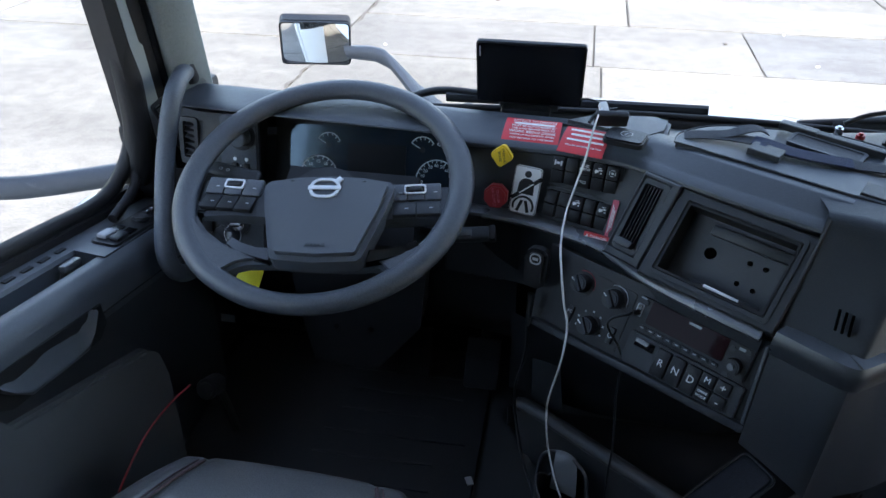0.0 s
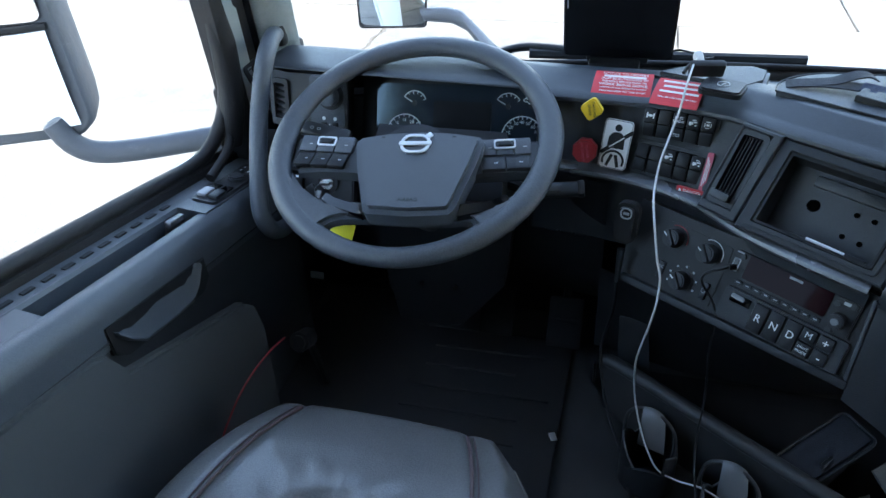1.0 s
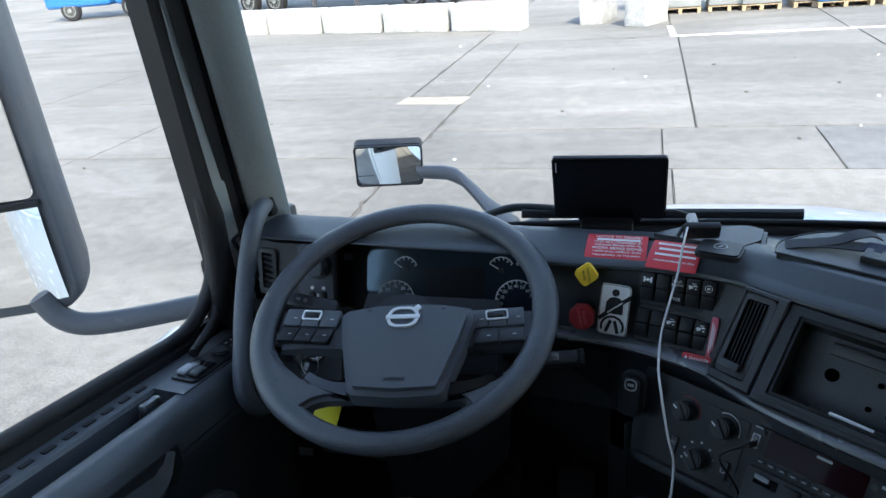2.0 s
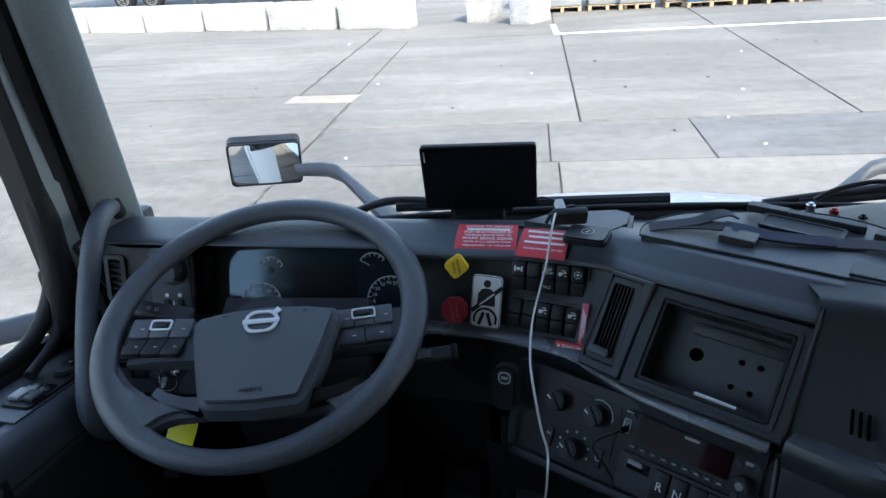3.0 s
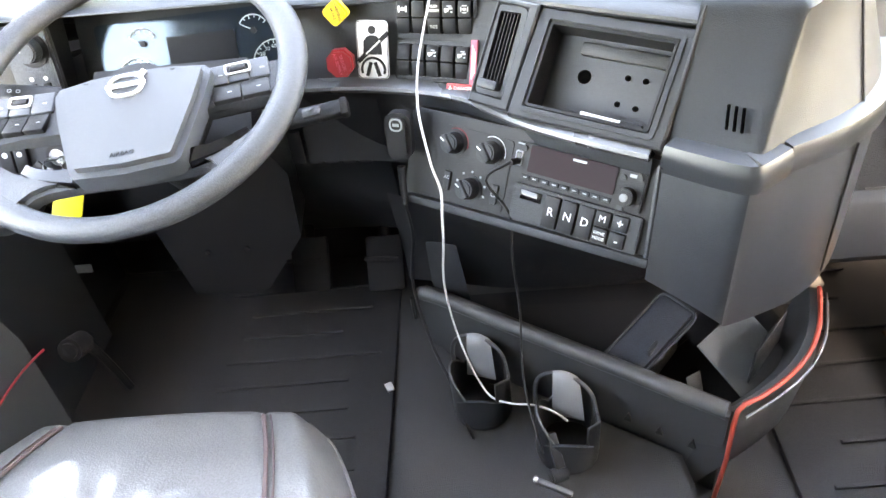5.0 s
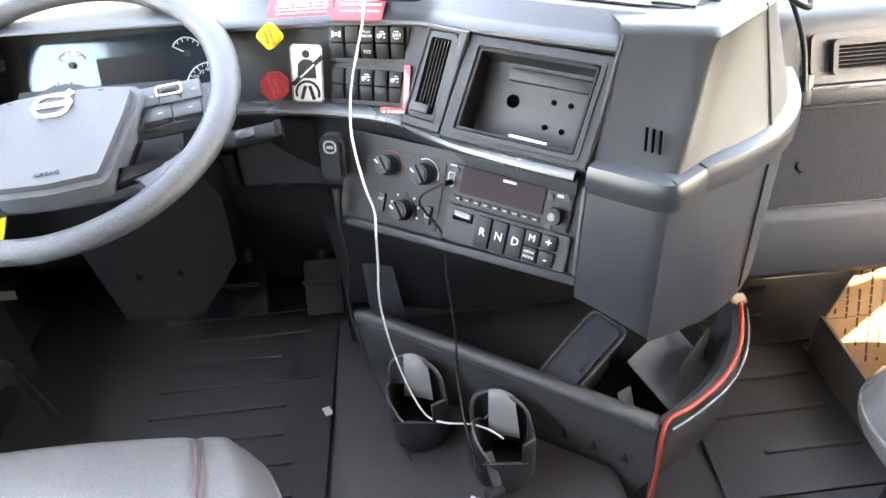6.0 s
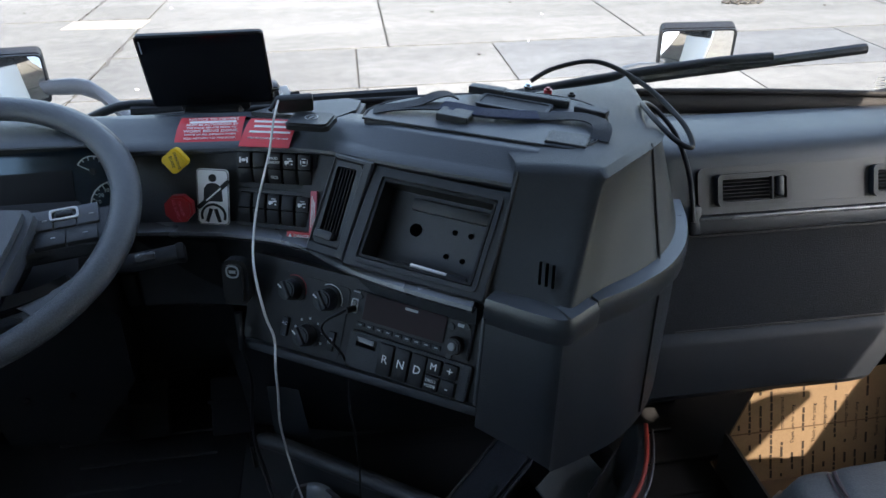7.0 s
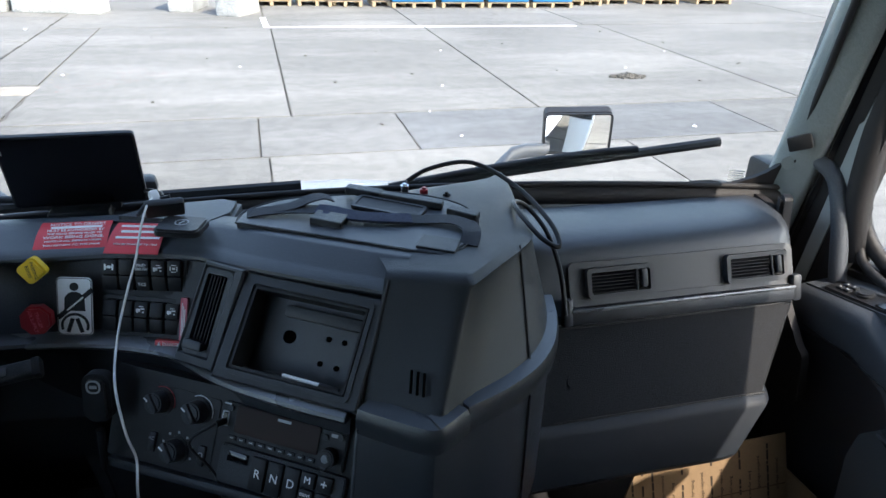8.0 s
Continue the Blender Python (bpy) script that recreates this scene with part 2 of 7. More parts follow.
def ring_frame(w, h, border, depth, m=None, bevel=0.0, r=0.004, bm=None):
    """A rounded frame with a hole through it; w and h are its outer size."""
    own = bmesh.new()
    a, b = rounded(w, h, r + border * 0.5), rounded(w - 2 * border, h - 2 * border, r)
    rows = [[own.verts.new((x, y, z)) for x, y in pts] for pts, z in ((a, -depth), (a, 0), (b, 0), (b, -depth))]
    n = len(a)
    for k in range(4):
        p, q = rows[k], rows[(k + 1) % 4]
        for i in range(n):
            own.faces.new((p[i], p[(i + 1) % n], q[(i + 1) % n], q[i]))
    bmesh.ops.recalc_face_normals(own, faces=own.faces)
    if m is not None:
        bmesh.ops.transform(own, matrix=m, verts=own.verts)
    return merged(bm, own)


def tube(points, r, seg=10, smooth_steps=6, closed=False, taper=None, bm=None):
    """A round tube along a smooth curve through points."""
    pts = [Vector(p) for p in points]
    path = []
    n = len(pts)
    if smooth_steps > 1 and n > 2:
        for i in range(n if closed else n - 1):
            p0, p1, p2, p3 = (pts[(i + k) % n] if closed else pts[min(max(i + k, 0), n - 1)] for k in (-1, 0, 1, 2))
            for s in range(smooth_steps):
                t = s / smooth_steps
                path.append(0.5 * ((2 * p1) + (p2 - p0) * t + (2 * p0 - 5 * p1 + 4 * p2 - p3) * t * t + (3 * p1 - p0 - 3 * p2 + p3) * t ** 3))
        if not closed:
            path.append(pts[-1])
    else:
        path = pts
    own = bmesh.new()
    rows, up = [], Vector((0, 0, 1))
    for i, p in enumerate(path):
        d = (path[(i + 1) % len(path)] - path[i - 1]) if closed else path[min(i + 1, len(path) - 1)] - path[max(i - 1, 0)]
        d.normalize()
        side = d.cross(up)
        if side.length < 0.05:
            side = d.cross(Vector((1, 0, 0)))
        side.normalize()
        up = side.cross(d).normalized()
        rr = r if taper is None else r + (taper - r) * i / (len(path) - 1)
        rows.append([own.verts.new(p + rr * (math.cos(2 * math.pi * k / seg) * side + math.sin(2 * math.pi * k / seg) * up)) for k in range(seg)])
    for i in range(len(rows) if closed else len(rows) - 1):
        a, b = rows[i], rows[(i + 1) % len(rows)]
        for k in range(seg):
            own.faces.new((a[k], a[(k + 1) % seg], b[(k + 1) % seg], b[k]))
    if not closed:
        own.faces.new(rows[0][::-1])
        own.faces.new(rows[-1])
    bmesh.ops.recalc_face_normals(own, faces=own.faces)
    return merged(bm, own)


def loft(rings, closed_ring=False, caps=False, bm=None):
    """A skin over rows of points, all of one length."""
    own = bmesh.new()
    rows = [[own.verts.new(p) for p in ring] for ring in rings]
    n = len(rows[0])
    for a, b in zip(rows, rows[1:]):
        for k in range(n if closed_ring else n - 1):
            own.faces.new((a[k], a[(k + 1) % n], b[(k + 1) % n], b[k]))
    if caps:
        own.faces.new(rows[0][::-1])
        own.faces.new(rows[-1])
    bmesh.ops.recalc_face_normals(own, faces=own.faces)
    return merged(bm, own)


def smooth_path(points, steps=6):
    pts, out = [Vector(p) for p in points], []
    n = len(pts)
    for i in range(n - 1):
        p0, p1, p2, p3 = (pts[min(max(i + k, 0), n - 1)] for k in (-1, 0, 1, 2))
        for s in range(steps):
            t = s / steps
            out.append(0.5 * ((2 * p1) + (p2 - p0) * t + (2 * p0 - 5 * p1 + 4 * p2 - p3) * t * t + (3 * p1 - p0 - 3 * p2 + p3) * t ** 3))
    return out + [pts[-1]]


def lettering(text, size, m, mat, parent, name="lettering", depth=0.0004, align="CENTER"):
    """Raised letters from the built-in font, as a mesh."""
    cu = bpy.data.curves.new(name, "FONT")
    cu.body, cu.size, cu.extrude, cu.align_x, cu.align_y, cu.resolution_u = text, size, depth, align, "CENTER", 2
    tmp = bpy.data.objects.new(name, cu)
    me = bpy.data.meshes.new_from_object(tmp)
    bpy.data.objects.remove(tmp)
    me.transform(m)
    me.materials.clear()
    me.materials.append(mat)
    ob = new(name, me)
    ob.parent = parent
    return ob



def perforated(name, color):
    """Leather pierced by rows of small round holes."""
    m = material(name, color, 0.4, grain=0.3, grain_size=420, spec=0.6)
    t = m.node_tree
    b = t.nodes["Principled BSDF"]
    base = b.inputs["Base Color"].links[0].from_socket
    co, vo, ra, mu = (t.nodes.new("ShaderNode" + k) for k in ("TexCoord", "TexVoronoi", "MapRange", "VectorMath"))
    vo.inputs["Scale"].default_value, vo.inputs["Randomness"].default_value = 170.0, 0.12
    vo.voronoi_dimensions = "2D"
    for k, v in (("From Min", 0.20), ("From Max", 0.28), ("To Min", 0.12), ("To Max", 1.0)):
        ra.inputs[k].default_value = v
    mu.operation = "SCALE"
    t.links.new(co.outputs["Object"], vo.inputs["Vector"])
    t.links.new(vo.outputs["Distance"], ra.inputs["Value"])
    t.links.new(base, mu.inputs[0])
    t.links.new(ra.outputs[0], mu.inputs["Scale"])
    t.links.new(mu.outputs[0], b.inputs["Base Color"])
    return m


PERFORATED = perforated("perforated_leather", (0.10, 0.105, 0.115))

# ---- the yard ----
GROUND_Z = -1.083
ground = part("ground", box(900, 900, 0.4, Matrix.Translation((0, 100, GROUND_Z - 0.217))), JOINT)
tagged(ground, "concrete truck yard with dirt-filled joints between slabs", "ground", kind="structure")
YARD_ROWS = (
    (-40.0, -14.0, (-40, -22, -8.1, 0.05, 9.0, 22, 40)),
    (-14.0, 0.5, (-40, -22, -13.5, -8.1, -3.1, 0.06, 5.0, 9.4, 22, 40)),
    (0.5, 8.2, (-40, -22, -14, -8.22, -3.12)),
    (0.5, 7.8, (-3.12, 0.04, 4.35, 9.4, 22, 40)),
    (7.8, 9.42, (-3.12, -0.05, 1.75, 6.6, 12, 24, 40)),
)
for y0, y1, xs in YARD_ROWS:
    for x0, x1 in zip(xs, xs[1:]):
        dark = y0 == 7.8 and x0 == 1.75
        p = part("slab", box(x1 - x0 - 0.024, y1 - y0 - 0.034, 0.2, Matrix.Translation(((x0 + x1) / 2, (y0 + y1) / 2, GROUND_Z - 0.1))), CONCRETE_DARK if dark else CONCRETE_MID if y0 == 7.8 else CONCRETE, ground)
FAR_ROWS = (
    (8.2, 11.6, (-60, -22, -8.05, -3.12)),
    (11.6, 15.3, (-60, -22, -12.2, -4.15)),
    (15.3, 18.6, (-60, -22, -11.0, -4.15)),
    (9.42, 16.85, (-3.12, 0.38, 3.86, 8.3, 16, 30, 60)),
    (11.6, 16.85, (-4.15, -3.12)),
    (16.85, 27.0, (-4.15, 0.26, 3.75, 8.0, 16, 34, 60)),
    (18.6, 27.0, (-60, -30, -13, -4.15)),
    (27.0, 60.0, (-80, -40, -16, 0.0, 16, 40, 80)),
)
for y0, y1, xs in FAR_ROWS:
    for x0, x1 in zip(xs, xs[1:]):
        part("slab", box(x1 - x0 - 0.035, y1 - y0 - 0.05, 0.2, Matrix.Translation(((x0 + x1) / 2, (y0 + y1) / 2, GROUND_Z - 0.1))), CONCRETE, ground)
part("patch", box(1.15, 0.50, 0.02, pose(-3.66, 11.28, GROUND_Z - 0.004, 0, 0, -4), 0.006), CONCRETE_TAN, ground, "tan repaired concrete patch")
part("line", box(7.4, 0.14, 0.012, pose(4.0, 16.72, GROUND_Z - 0.001, 0, 0, -1)), WHITE, ground, "worn white painted line")
part("line", box(0.13, 1.5, 0.012, pose(0.27, 17.5, GROUND_Z - 0.0005, 0, 0, 2)), WHITE, ground, "worn white painted line")


def block(x, y, turn, size=(2.05, 0.62, 0.72), mat=BLOCK_WHITE):
    random.seed(int(1000 * abs(x)) + 7)
    bm = box(*size, None, 0.045, 2)
    bmesh.ops.subdivide_edges(bm, edges=[e for e in bm.edges if e.calc_length() > 0.3], cuts=5, use_grid_fill=True)
    for v in bm.verts:
        k = noise.noise(v.co * 3.1 + Vector((x, y, 0)))
        v.co += Vector((k, noise.noise(v.co * 4.3 + Vector((y, x, 3))), 0.6 * k)) * 0.022
    bmesh.ops.transform(bm, matrix=pose(x, y, GROUND_Z + size[2] / 2 - 0.01, 0, 0, turn), verts=bm.verts)
    ob = part("concrete_block", bm, mat)
    return tagged(ob, "whitewashed concrete barrier block with chipped edges", "barrier block", "row of barrier blocks")


for k in range(6):
    block(-4.35 - 2.13 * k, 19.35 + 0.52 * k, -13.5)
block(-1.52, 19.85, 76, (1.3, 0.62, 0.75))
block(-0.3, 18.9, 62, (1.1, 0.62, 0.72))
post = thing("marker_post", "thin red marker post standing on a concrete block", "post")
part("pole", rod(0.025, 1.1, Matrix.Translation((-0.3, 18.9, GROUND_Z + 0.70))), RED, post)
part("base_plate", rod(0.16, 0.05, Matrix.Translation((-0.3, 18.9, GROUND_Z + 0.70)), bevel=0.01), BLACK, post)


def pallet_stack(x, y, w, d, h, layers, mat, label, wrapped):
    t = thing("pallet_stack", label, "pallet", "stacked pallets at the yard's edge")
    for k in range(5):
        part("deck_board", box(w, d / 7, 0.02, Matrix.Translation((x, y - d / 2 + d / 14 + k * d * 0.215, GROUND_Z + 0.13)), 0.003, 1), WOOD, t)
    for k in range(3):
        part("stringer", box(0.09, d, 0.115, Matrix.Translation((x - w / 2 + 0.06 + k * (w - 0.12) / 2, y, GROUND_Z + 0.0625))), WOOD, t)
    for k in range(layers):
        lh = (h - 0.15) / layers
        bm = box(w * 0.97, d * 0.97, lh - 0.02, Matrix.Translation((x, y, GROUND_Z + 0.145 + lh * (k + 0.5))), 0.03, 2)
        part("load_layer", bm, mat, t)
    if wrapped:
        for k in range(4):
            part("fold", box(0.03, d * 0.99, h * 0.8, pose(x - w * 0.36 + k * w * 0.24, y, GROUND_Z + h * 0.52, 0, 4 * (k % 2) - 2, 0), 0.01, 1), mat, t)
    return t


for x in (0.55, 1.75):
    pallet_stack(x, 20.9, 1.05, 1.1, 1.9, 6, GREY_WRAP, "film-wrapped grey goods stacked on a wooden pallet", False)
for x in (2.85, 3.95 + 0.1):
    pallet_stack(x - 0.35, 20.7, 0.95, 1.0, 1.6, 4, GREY_WRAP, "pale bags stacked in layers on a wooden pallet", False)
for x in (4.35, 5.75, 7.1, 8.45):
    pallet_stack(x, 20.5, 1.25, 1.15, 1.55, 1, BLUE_TARP, "goods wrapped in bright blue plastic film on a pallet", True)
for x in (10.6, 12.4, 14.3):
    pallet_stack(x, 21.3, 1.3, 1.15, 1.4, 3, GREY_WRAP, "film-wrapped grey goods stacked on a wooden pallet", False)
pallet_stack(9.6, 21.0, 1.3, 1.15, 1.4, 1, BLUE_TARP, "goods wrapped in bright blue plastic film on a pallet", True)


def truck_wheel(x, y, turn, parent, r=0.5):
    m = pose(x, y, GROUND_Z + r, 90, 0, turn)
    tyre = part("wheel", rod(r, 0.28, m, 28, bevel=0.05), RUBBER, parent)
    part("rim", ring_frame(0.62, 0.62, 0.05, 0.05, m @ Matrix.Translation((0, 0, 0.295)), r=0.25), BRIGHT, tyre)
    part("hub", rod(0.12, 0.06, m @ Matrix.Translation((0, 0, 0.27)), 16, bevel=0.01), BRIGHT, tyre)
    for k in range(10):
        a = 2 * math.pi * k / 10
        part("hole", rod(0.035, 0.02, m @ Matrix.Translation((0.2 * math.cos(a), 0.2 * math.sin(a), 0.272)), 10), BRIGHT, tyre)
    return tyre


trailer = thing("parked_trailer", "parked dark semi-trailer with bright wheels behind the barrier blocks", "trailer")
part("frame", box(13.0, 2.4, 0.35, pose(-12.8, 28.6, GROUND_Z + 1.05, 0, 0, -13)), FAR_DARK, trailer)
part("body", box(13.0, 2.5, 2.6, pose(-12.8, 28.6, GROUND_Z + 2.55, 0, 0, -13), 0.03), FAR_DARK, trailer)
for k, off in enumerate((4.4, 5.75, -2.2, -3.6)):
    a = radians(-13)
    truck_wheel(-12.8 + off * math.cos(a) + 0.0, 28.6 - 1.3 + off * math.sin(a), -13, trailer)
for off in (-0.5, 1.6):
    a = radians(-13)
    part("landing_leg", box(0.14, 0.14, 1.0, pose(-12.8 + off * math.cos(a), 27.5 + off * math.sin(a), GROUND_Z + 0.5)), FAR_DARK, trailer)

blue_truck = thing("blue_truck", "parked blue truck cab far across the yard", "truck")
part("cab", box(3.4, 2.3, 2.3, pose(-27.5, 31.5, GROUND_Z + 1.75, 0, 0, 10), 0.2, 3), BLUE_PAINT, blue_truck)
part("hood", box(2.4, 1.9, 1.1, pose(-24.4, 31.9, GROUND_Z + 1.15, 0, 0, 10), 0.2, 3), BLUE_PAINT, blue_truck)
for x in (-24.2, -27.8):
    truck_wheel(x, 30.6, 10, blue_truck)

far_building = thing("warehouse", "long pale metal warehouse along the far side of the yard", "building")
part("wall", box(130, 1.0, 8.0, Matrix.Translation((6, 62, GROUND_Z + 4))), WALL_FAR, far_building)
part("roof", box(132, 3.0, 0.4, Matrix.Translation((6, 62.5, GROUND_Z + 8.2))), FAR_DARK, far_building)
for k in range(9):
    part("dock_door", box(3.2, 0.12, 3.6, Matrix.Translation((-46 + 12 * k, 61.47, GROUND_Z + 2.4)), 0.02, 1), FAR_DARK, far_building)
rear_building = thing("loading_hall", "pale warehouse wall behind the truck, seen in the mirrors", "building")
part("wall", box(90, 1.0, 7.0, Matrix.Translation((0, -34, GROUND_Z + 3.5))), WALL_FAR, rear_building)
part("roof", box(92, 2.4, 0.4, Matrix.Translation((0, -34, GROUND_Z + 7.2))), FAR_DARK, rear_building)
for k in range(6):
    part("dock_door", box(3.0, 0.12, 3.2, Matrix.Translation((-30 + 12 * k, -33.47, GROUND_Z + 2.2)), 0.02, 1), FAR_DARK, rear_building)
random.seed(3)
heap = bmesh.new()
for k in range(70):
    r, a = 0.26 * random.random() ** 0.8, random.uniform(0, 6.283)
    box(random.uniform(0.03, 0.08), random.uniform(0.03, 0.06), random.uniform(0.02, 0.05), pose(6.15 + 1.3 * r * math.cos(a), 11.1 + 0.6 * r * math.sin(a), GROUND_Z + 0.012 + 0.05 * max(0, 1 - r / 0.2), random.uniform(-30, 30), random.uniform(-30, 30), random.uniform(0, 90)), 0.006, 1, heap)
litter_pile = part("debris", heap, JOINT)
tagged(litter_pile, "small flat heap of dirt and debris on the yard", "debris")

# ---- the truck outside the glass ----
hood = thing("truck_hood", "sloping white truck hood ahead of the windscreen", "hood")


def hood_ring(y, zc, half, drop):
    return [(half * s, y, zc - drop * abs(s) ** 3) for s in (-1, -0.9, -0.72, -0.45, -0.2, 0, 0.2, 0.45, 0.72, 0.9, 1)]


part("panel", loft([hood_ring(y, z, w, d) for y, z, w, d in ((1.53, 0.895, 0.86, 0.3), (1.7, 0.872, 0.86, 0.28), (2.0, 0.790, 0.84, 0.28), (2.35, 0.652, 0.81, 0.28), (2.7, 0.49, 0.77, 0.3), (2.95, 0.33, 0.72, 0.32), (3.05, 0.0, 0.7, 0.2), (3.06, -0.4, 0.7, 0.1))]), WHITE_PAINT, hood, smooth=True)
cowl = thing("cowl", "black plastic cowl panel under the wipers", "cowl")
part("panel", loft([[(s * 0.93, 1.46 - 0.13 * s * s, 0.935 - 0.03 * s * s), (s * 0.93, 1.5 - 0.13 * s * s, 0.915 - 0.03 * s * s), (s * 0.94, 1.57 - 0.13 * s * s, 0.855 - 0.05 * s * s), (s * 0.94, 1.6 - 0.13 * s * s, 0.78)] for s in [k / 10 - 1 for k in range(21)]]), BLACK, cowl, smooth=True)
fender = thing("cab_body", "white truck cab body below the windows", "cab body")
for sg in (-1, 1):
    part("side_panel", box(0.05, 2.6, 1.9, Matrix.Translation((sg * 1.115, -0.12, -0.1)), 0.02), WHITE_PAINT, fender)
    part("front_panel", box(0.3, 0.06, 1.4, Matrix.Translation((sg * 0.96, 1.42, 0.1)), 0.02), WHITE_PAINT, fender)


def hood_mirror(sg):
    t = thing("hood_mirror", "black hood-mounted convex mirror on a curved arm", "mirror", "hood mirrors")
    cx, cy, cz, turn = (-1.125, 2.40, 0.762, 17) if sg < 0 else (1.052, 2.44, 0.742, -17)
    m = pose(cx, cy, cz, 101, -3 * sg, turn)
    part("housing", slab(rounded(0.240, 0.160, 0.018), 0.05, m, 0.006), RUBBER, t)
    part("rim", ring_frame(0.238, 0.158, 0.005, 0.008, m @ Matrix.Translation((0, 0, 0.008)), r=0.014), BLACK, t)
    rows = []
    for j in range(9):
        rows.append([(0.115 * (i / 5 - 1), 0.075 * (j / 4 - 1), 0.0035 + 0.012 * (1 - ((i / 5 - 1) ** 2) * 0.6 - ((j / 4 - 1) ** 2) * 0.3)) for i in range(11)])
    g = loft(rows)
    bmesh.ops.transform(g, matrix=m @ Matrix.Translation((0, 0, -0.006)), verts=g.verts)
    part("glass", g, MIRROR, t, "curved mirror glass", smooth=True)
    stem = []
    for f, dx, dz, wy, hz in ((0, 0.10, -0.035, 0.020, 0.020), (1, 0.20, -0.030, 0.022, 0.024), (2, 0.255, -0.042, 0.024, 0.030), (3, 0.305, -0.085, 0.032, 0.036), (4, 0.37, -0.150, 0.045, 0.040), (5, 0.46, -0.215, 0.060, 0.040)):
        x, z = cx - sg * dx, cz + dz - (0.030 if sg > 0 else 0.0)
        stem.append([(x + a * sg * 0.4 * hz, cy + 0.03 - f * 0.016 + b * wy, z + a * hz) for a, b in ((1, -0.5), (1, 0.5), (0.5, 1), (-0.5, 1), (-1, 0.5), (-1, -0.5), (-0.5, -1), (0.5, -1))])
    part("arm", loft(stem, True, True), HANDLE, t, "tapered moulded arm", smooth=True)
    part("foot", box(0.2, 0.12, 0.05, pose(cx - sg * 0.47, cy - 0.06, cz - 0.225, 0, sg * 25, 0), 0.02), RUBBER, t)
    return t


hood_mirror(-1)
hood_mirror(1)


def wiper(points, tip, root, name_label):
    t = thing("wiper", name_label, "wiper", "windscreen wipers")
    part("arm", tube(points, 0.009, 8), BLACK, t, smooth=True)
    part("blade", tube([root, tip], 0.011, 8, 1), BLACK, t)
    part("rubber_edge", box(0.006, (Vector(tip) - Vector(root)).length * 0.98, 0.016, look((Vector(root) + Vector(tip)) / 2, tip) @ pose(0, 0.0, 0, 90, 0, 0)), RUBBER, t)
    return t


# ---- the cab's shell ----
FLOOR_Z = 0.36
tagged(part("floor", box(2.2, 2.9, 0.08, Matrix.Translation((0, 0.0, FLOOR_Z - 0.04))), MAT_FLOOR), "black ribbed rubber cab floor", "floor", kind="structure")
tagged(part("wall_back", box(2.2, 0.06, 2.1, Matrix.Translation((0, -1.45, 1.3))), HEADLINER), "grey padded rear wall of the sleeper cab", "wall", kind="structure")
tagged(part("ceiling", box(2.2, 2.7, 0.05, Matrix.Translation((0, -0.13, 2.13)), 0.01), HEADLINER), "grey padded cab ceiling", "ceiling", kind="structure")
tagged(part("firewall", box(2.16, 0.06, 0.62, Matrix.Translation((0, 1.42, 0.62))), RUBBER), "dark padded firewall under the dashboard", "wall", kind="structure")
part("header", box(1.9, 0.12, 0.16, pose(0, 1.16, 2.05, 20), 0.03), PILLAR)
tagged(bpy.data.objects["header"], "grey trim over the windscreen", "trim", kind="structure")


def pane(rings, name, label):
    """A closed sheet of glass, 5 mm thick, from a row of (front, back) lines."""
    ob = part(name, loft(rings, True, True), GLASS, smooth=False)
    ob.visible_shadow = False
    return tagged(ob, label, "window", kind="structure")


def ws(s, k):
    """Point of the windscreen: s across (-1 to 1), k up (0 to 1)."""
    return Vector((s * (0.95 - 0.10 * k), 1.455 - 0.135 * s * s - 0.27 * k, 0.945 + 1.09 * k))


pane([[ws(i / 8 - 1, 0), ws(i / 8 - 1, 0.5), ws(i / 8 - 1, 1), ws(i / 8 - 1, 1) + Vector((0, 0.005, 0)), ws(i / 8 - 1, 0.5) + Vector((0, 0.005, 0)), ws(i / 8 - 1, 0) + Vector((0, 0.005, 0))] for i in range(17)], "windscreen", "wide curved truck windscreen, clear glass")
gasket = thing("windscreen_gasket", "black rubber gasket along the windscreen's lower edge", "gasket")
part("lower_seal", tube([ws(i / 10 - 1, 0.0) + Vector((0, -0.010, 0.010)) for i in range(21)], 0.023, 8, 1), RUBBER, gasket, smooth=True)
part("inner_lip", tube([ws(i / 10 - 1, 0.022) + Vector((0, -0.014, 0.010)) for i in range(21)], 0.006, 8, 1), RUBBER, gasket, smooth=True)
for sg in (-1, 1):
    curve = [ws(sg * (0.80 + 0.19 * math.sin(radians(9 * i))), 0.022 + 0.085 * (1 - math.cos(radians(9 * i)))) for i in range(11)]
    part("corner_band", loft([[tuple(p + Vector((0, -0.006, 0))), tuple(ws(sg * (0.80 + 0.02 * i), 0.0) + Vector((0, -0.006, 0))), tuple(ws(sg * (0.80 + 0.02 * i), 0.0) + Vector((0, 0.004, 0))), tuple(p + Vector((0, 0.004, 0)))] for i, p in enumerate(curve)], True, True), RUBBER, gasket, "black rounded corner of the gasket")
    part("side_seal", tube([ws(sg, k / 8) + Vector((-sg * 0.002, -0.004, 0)) for k in range(9)], 0.007, 8, 1), RUBBER, gasket, smooth=True)


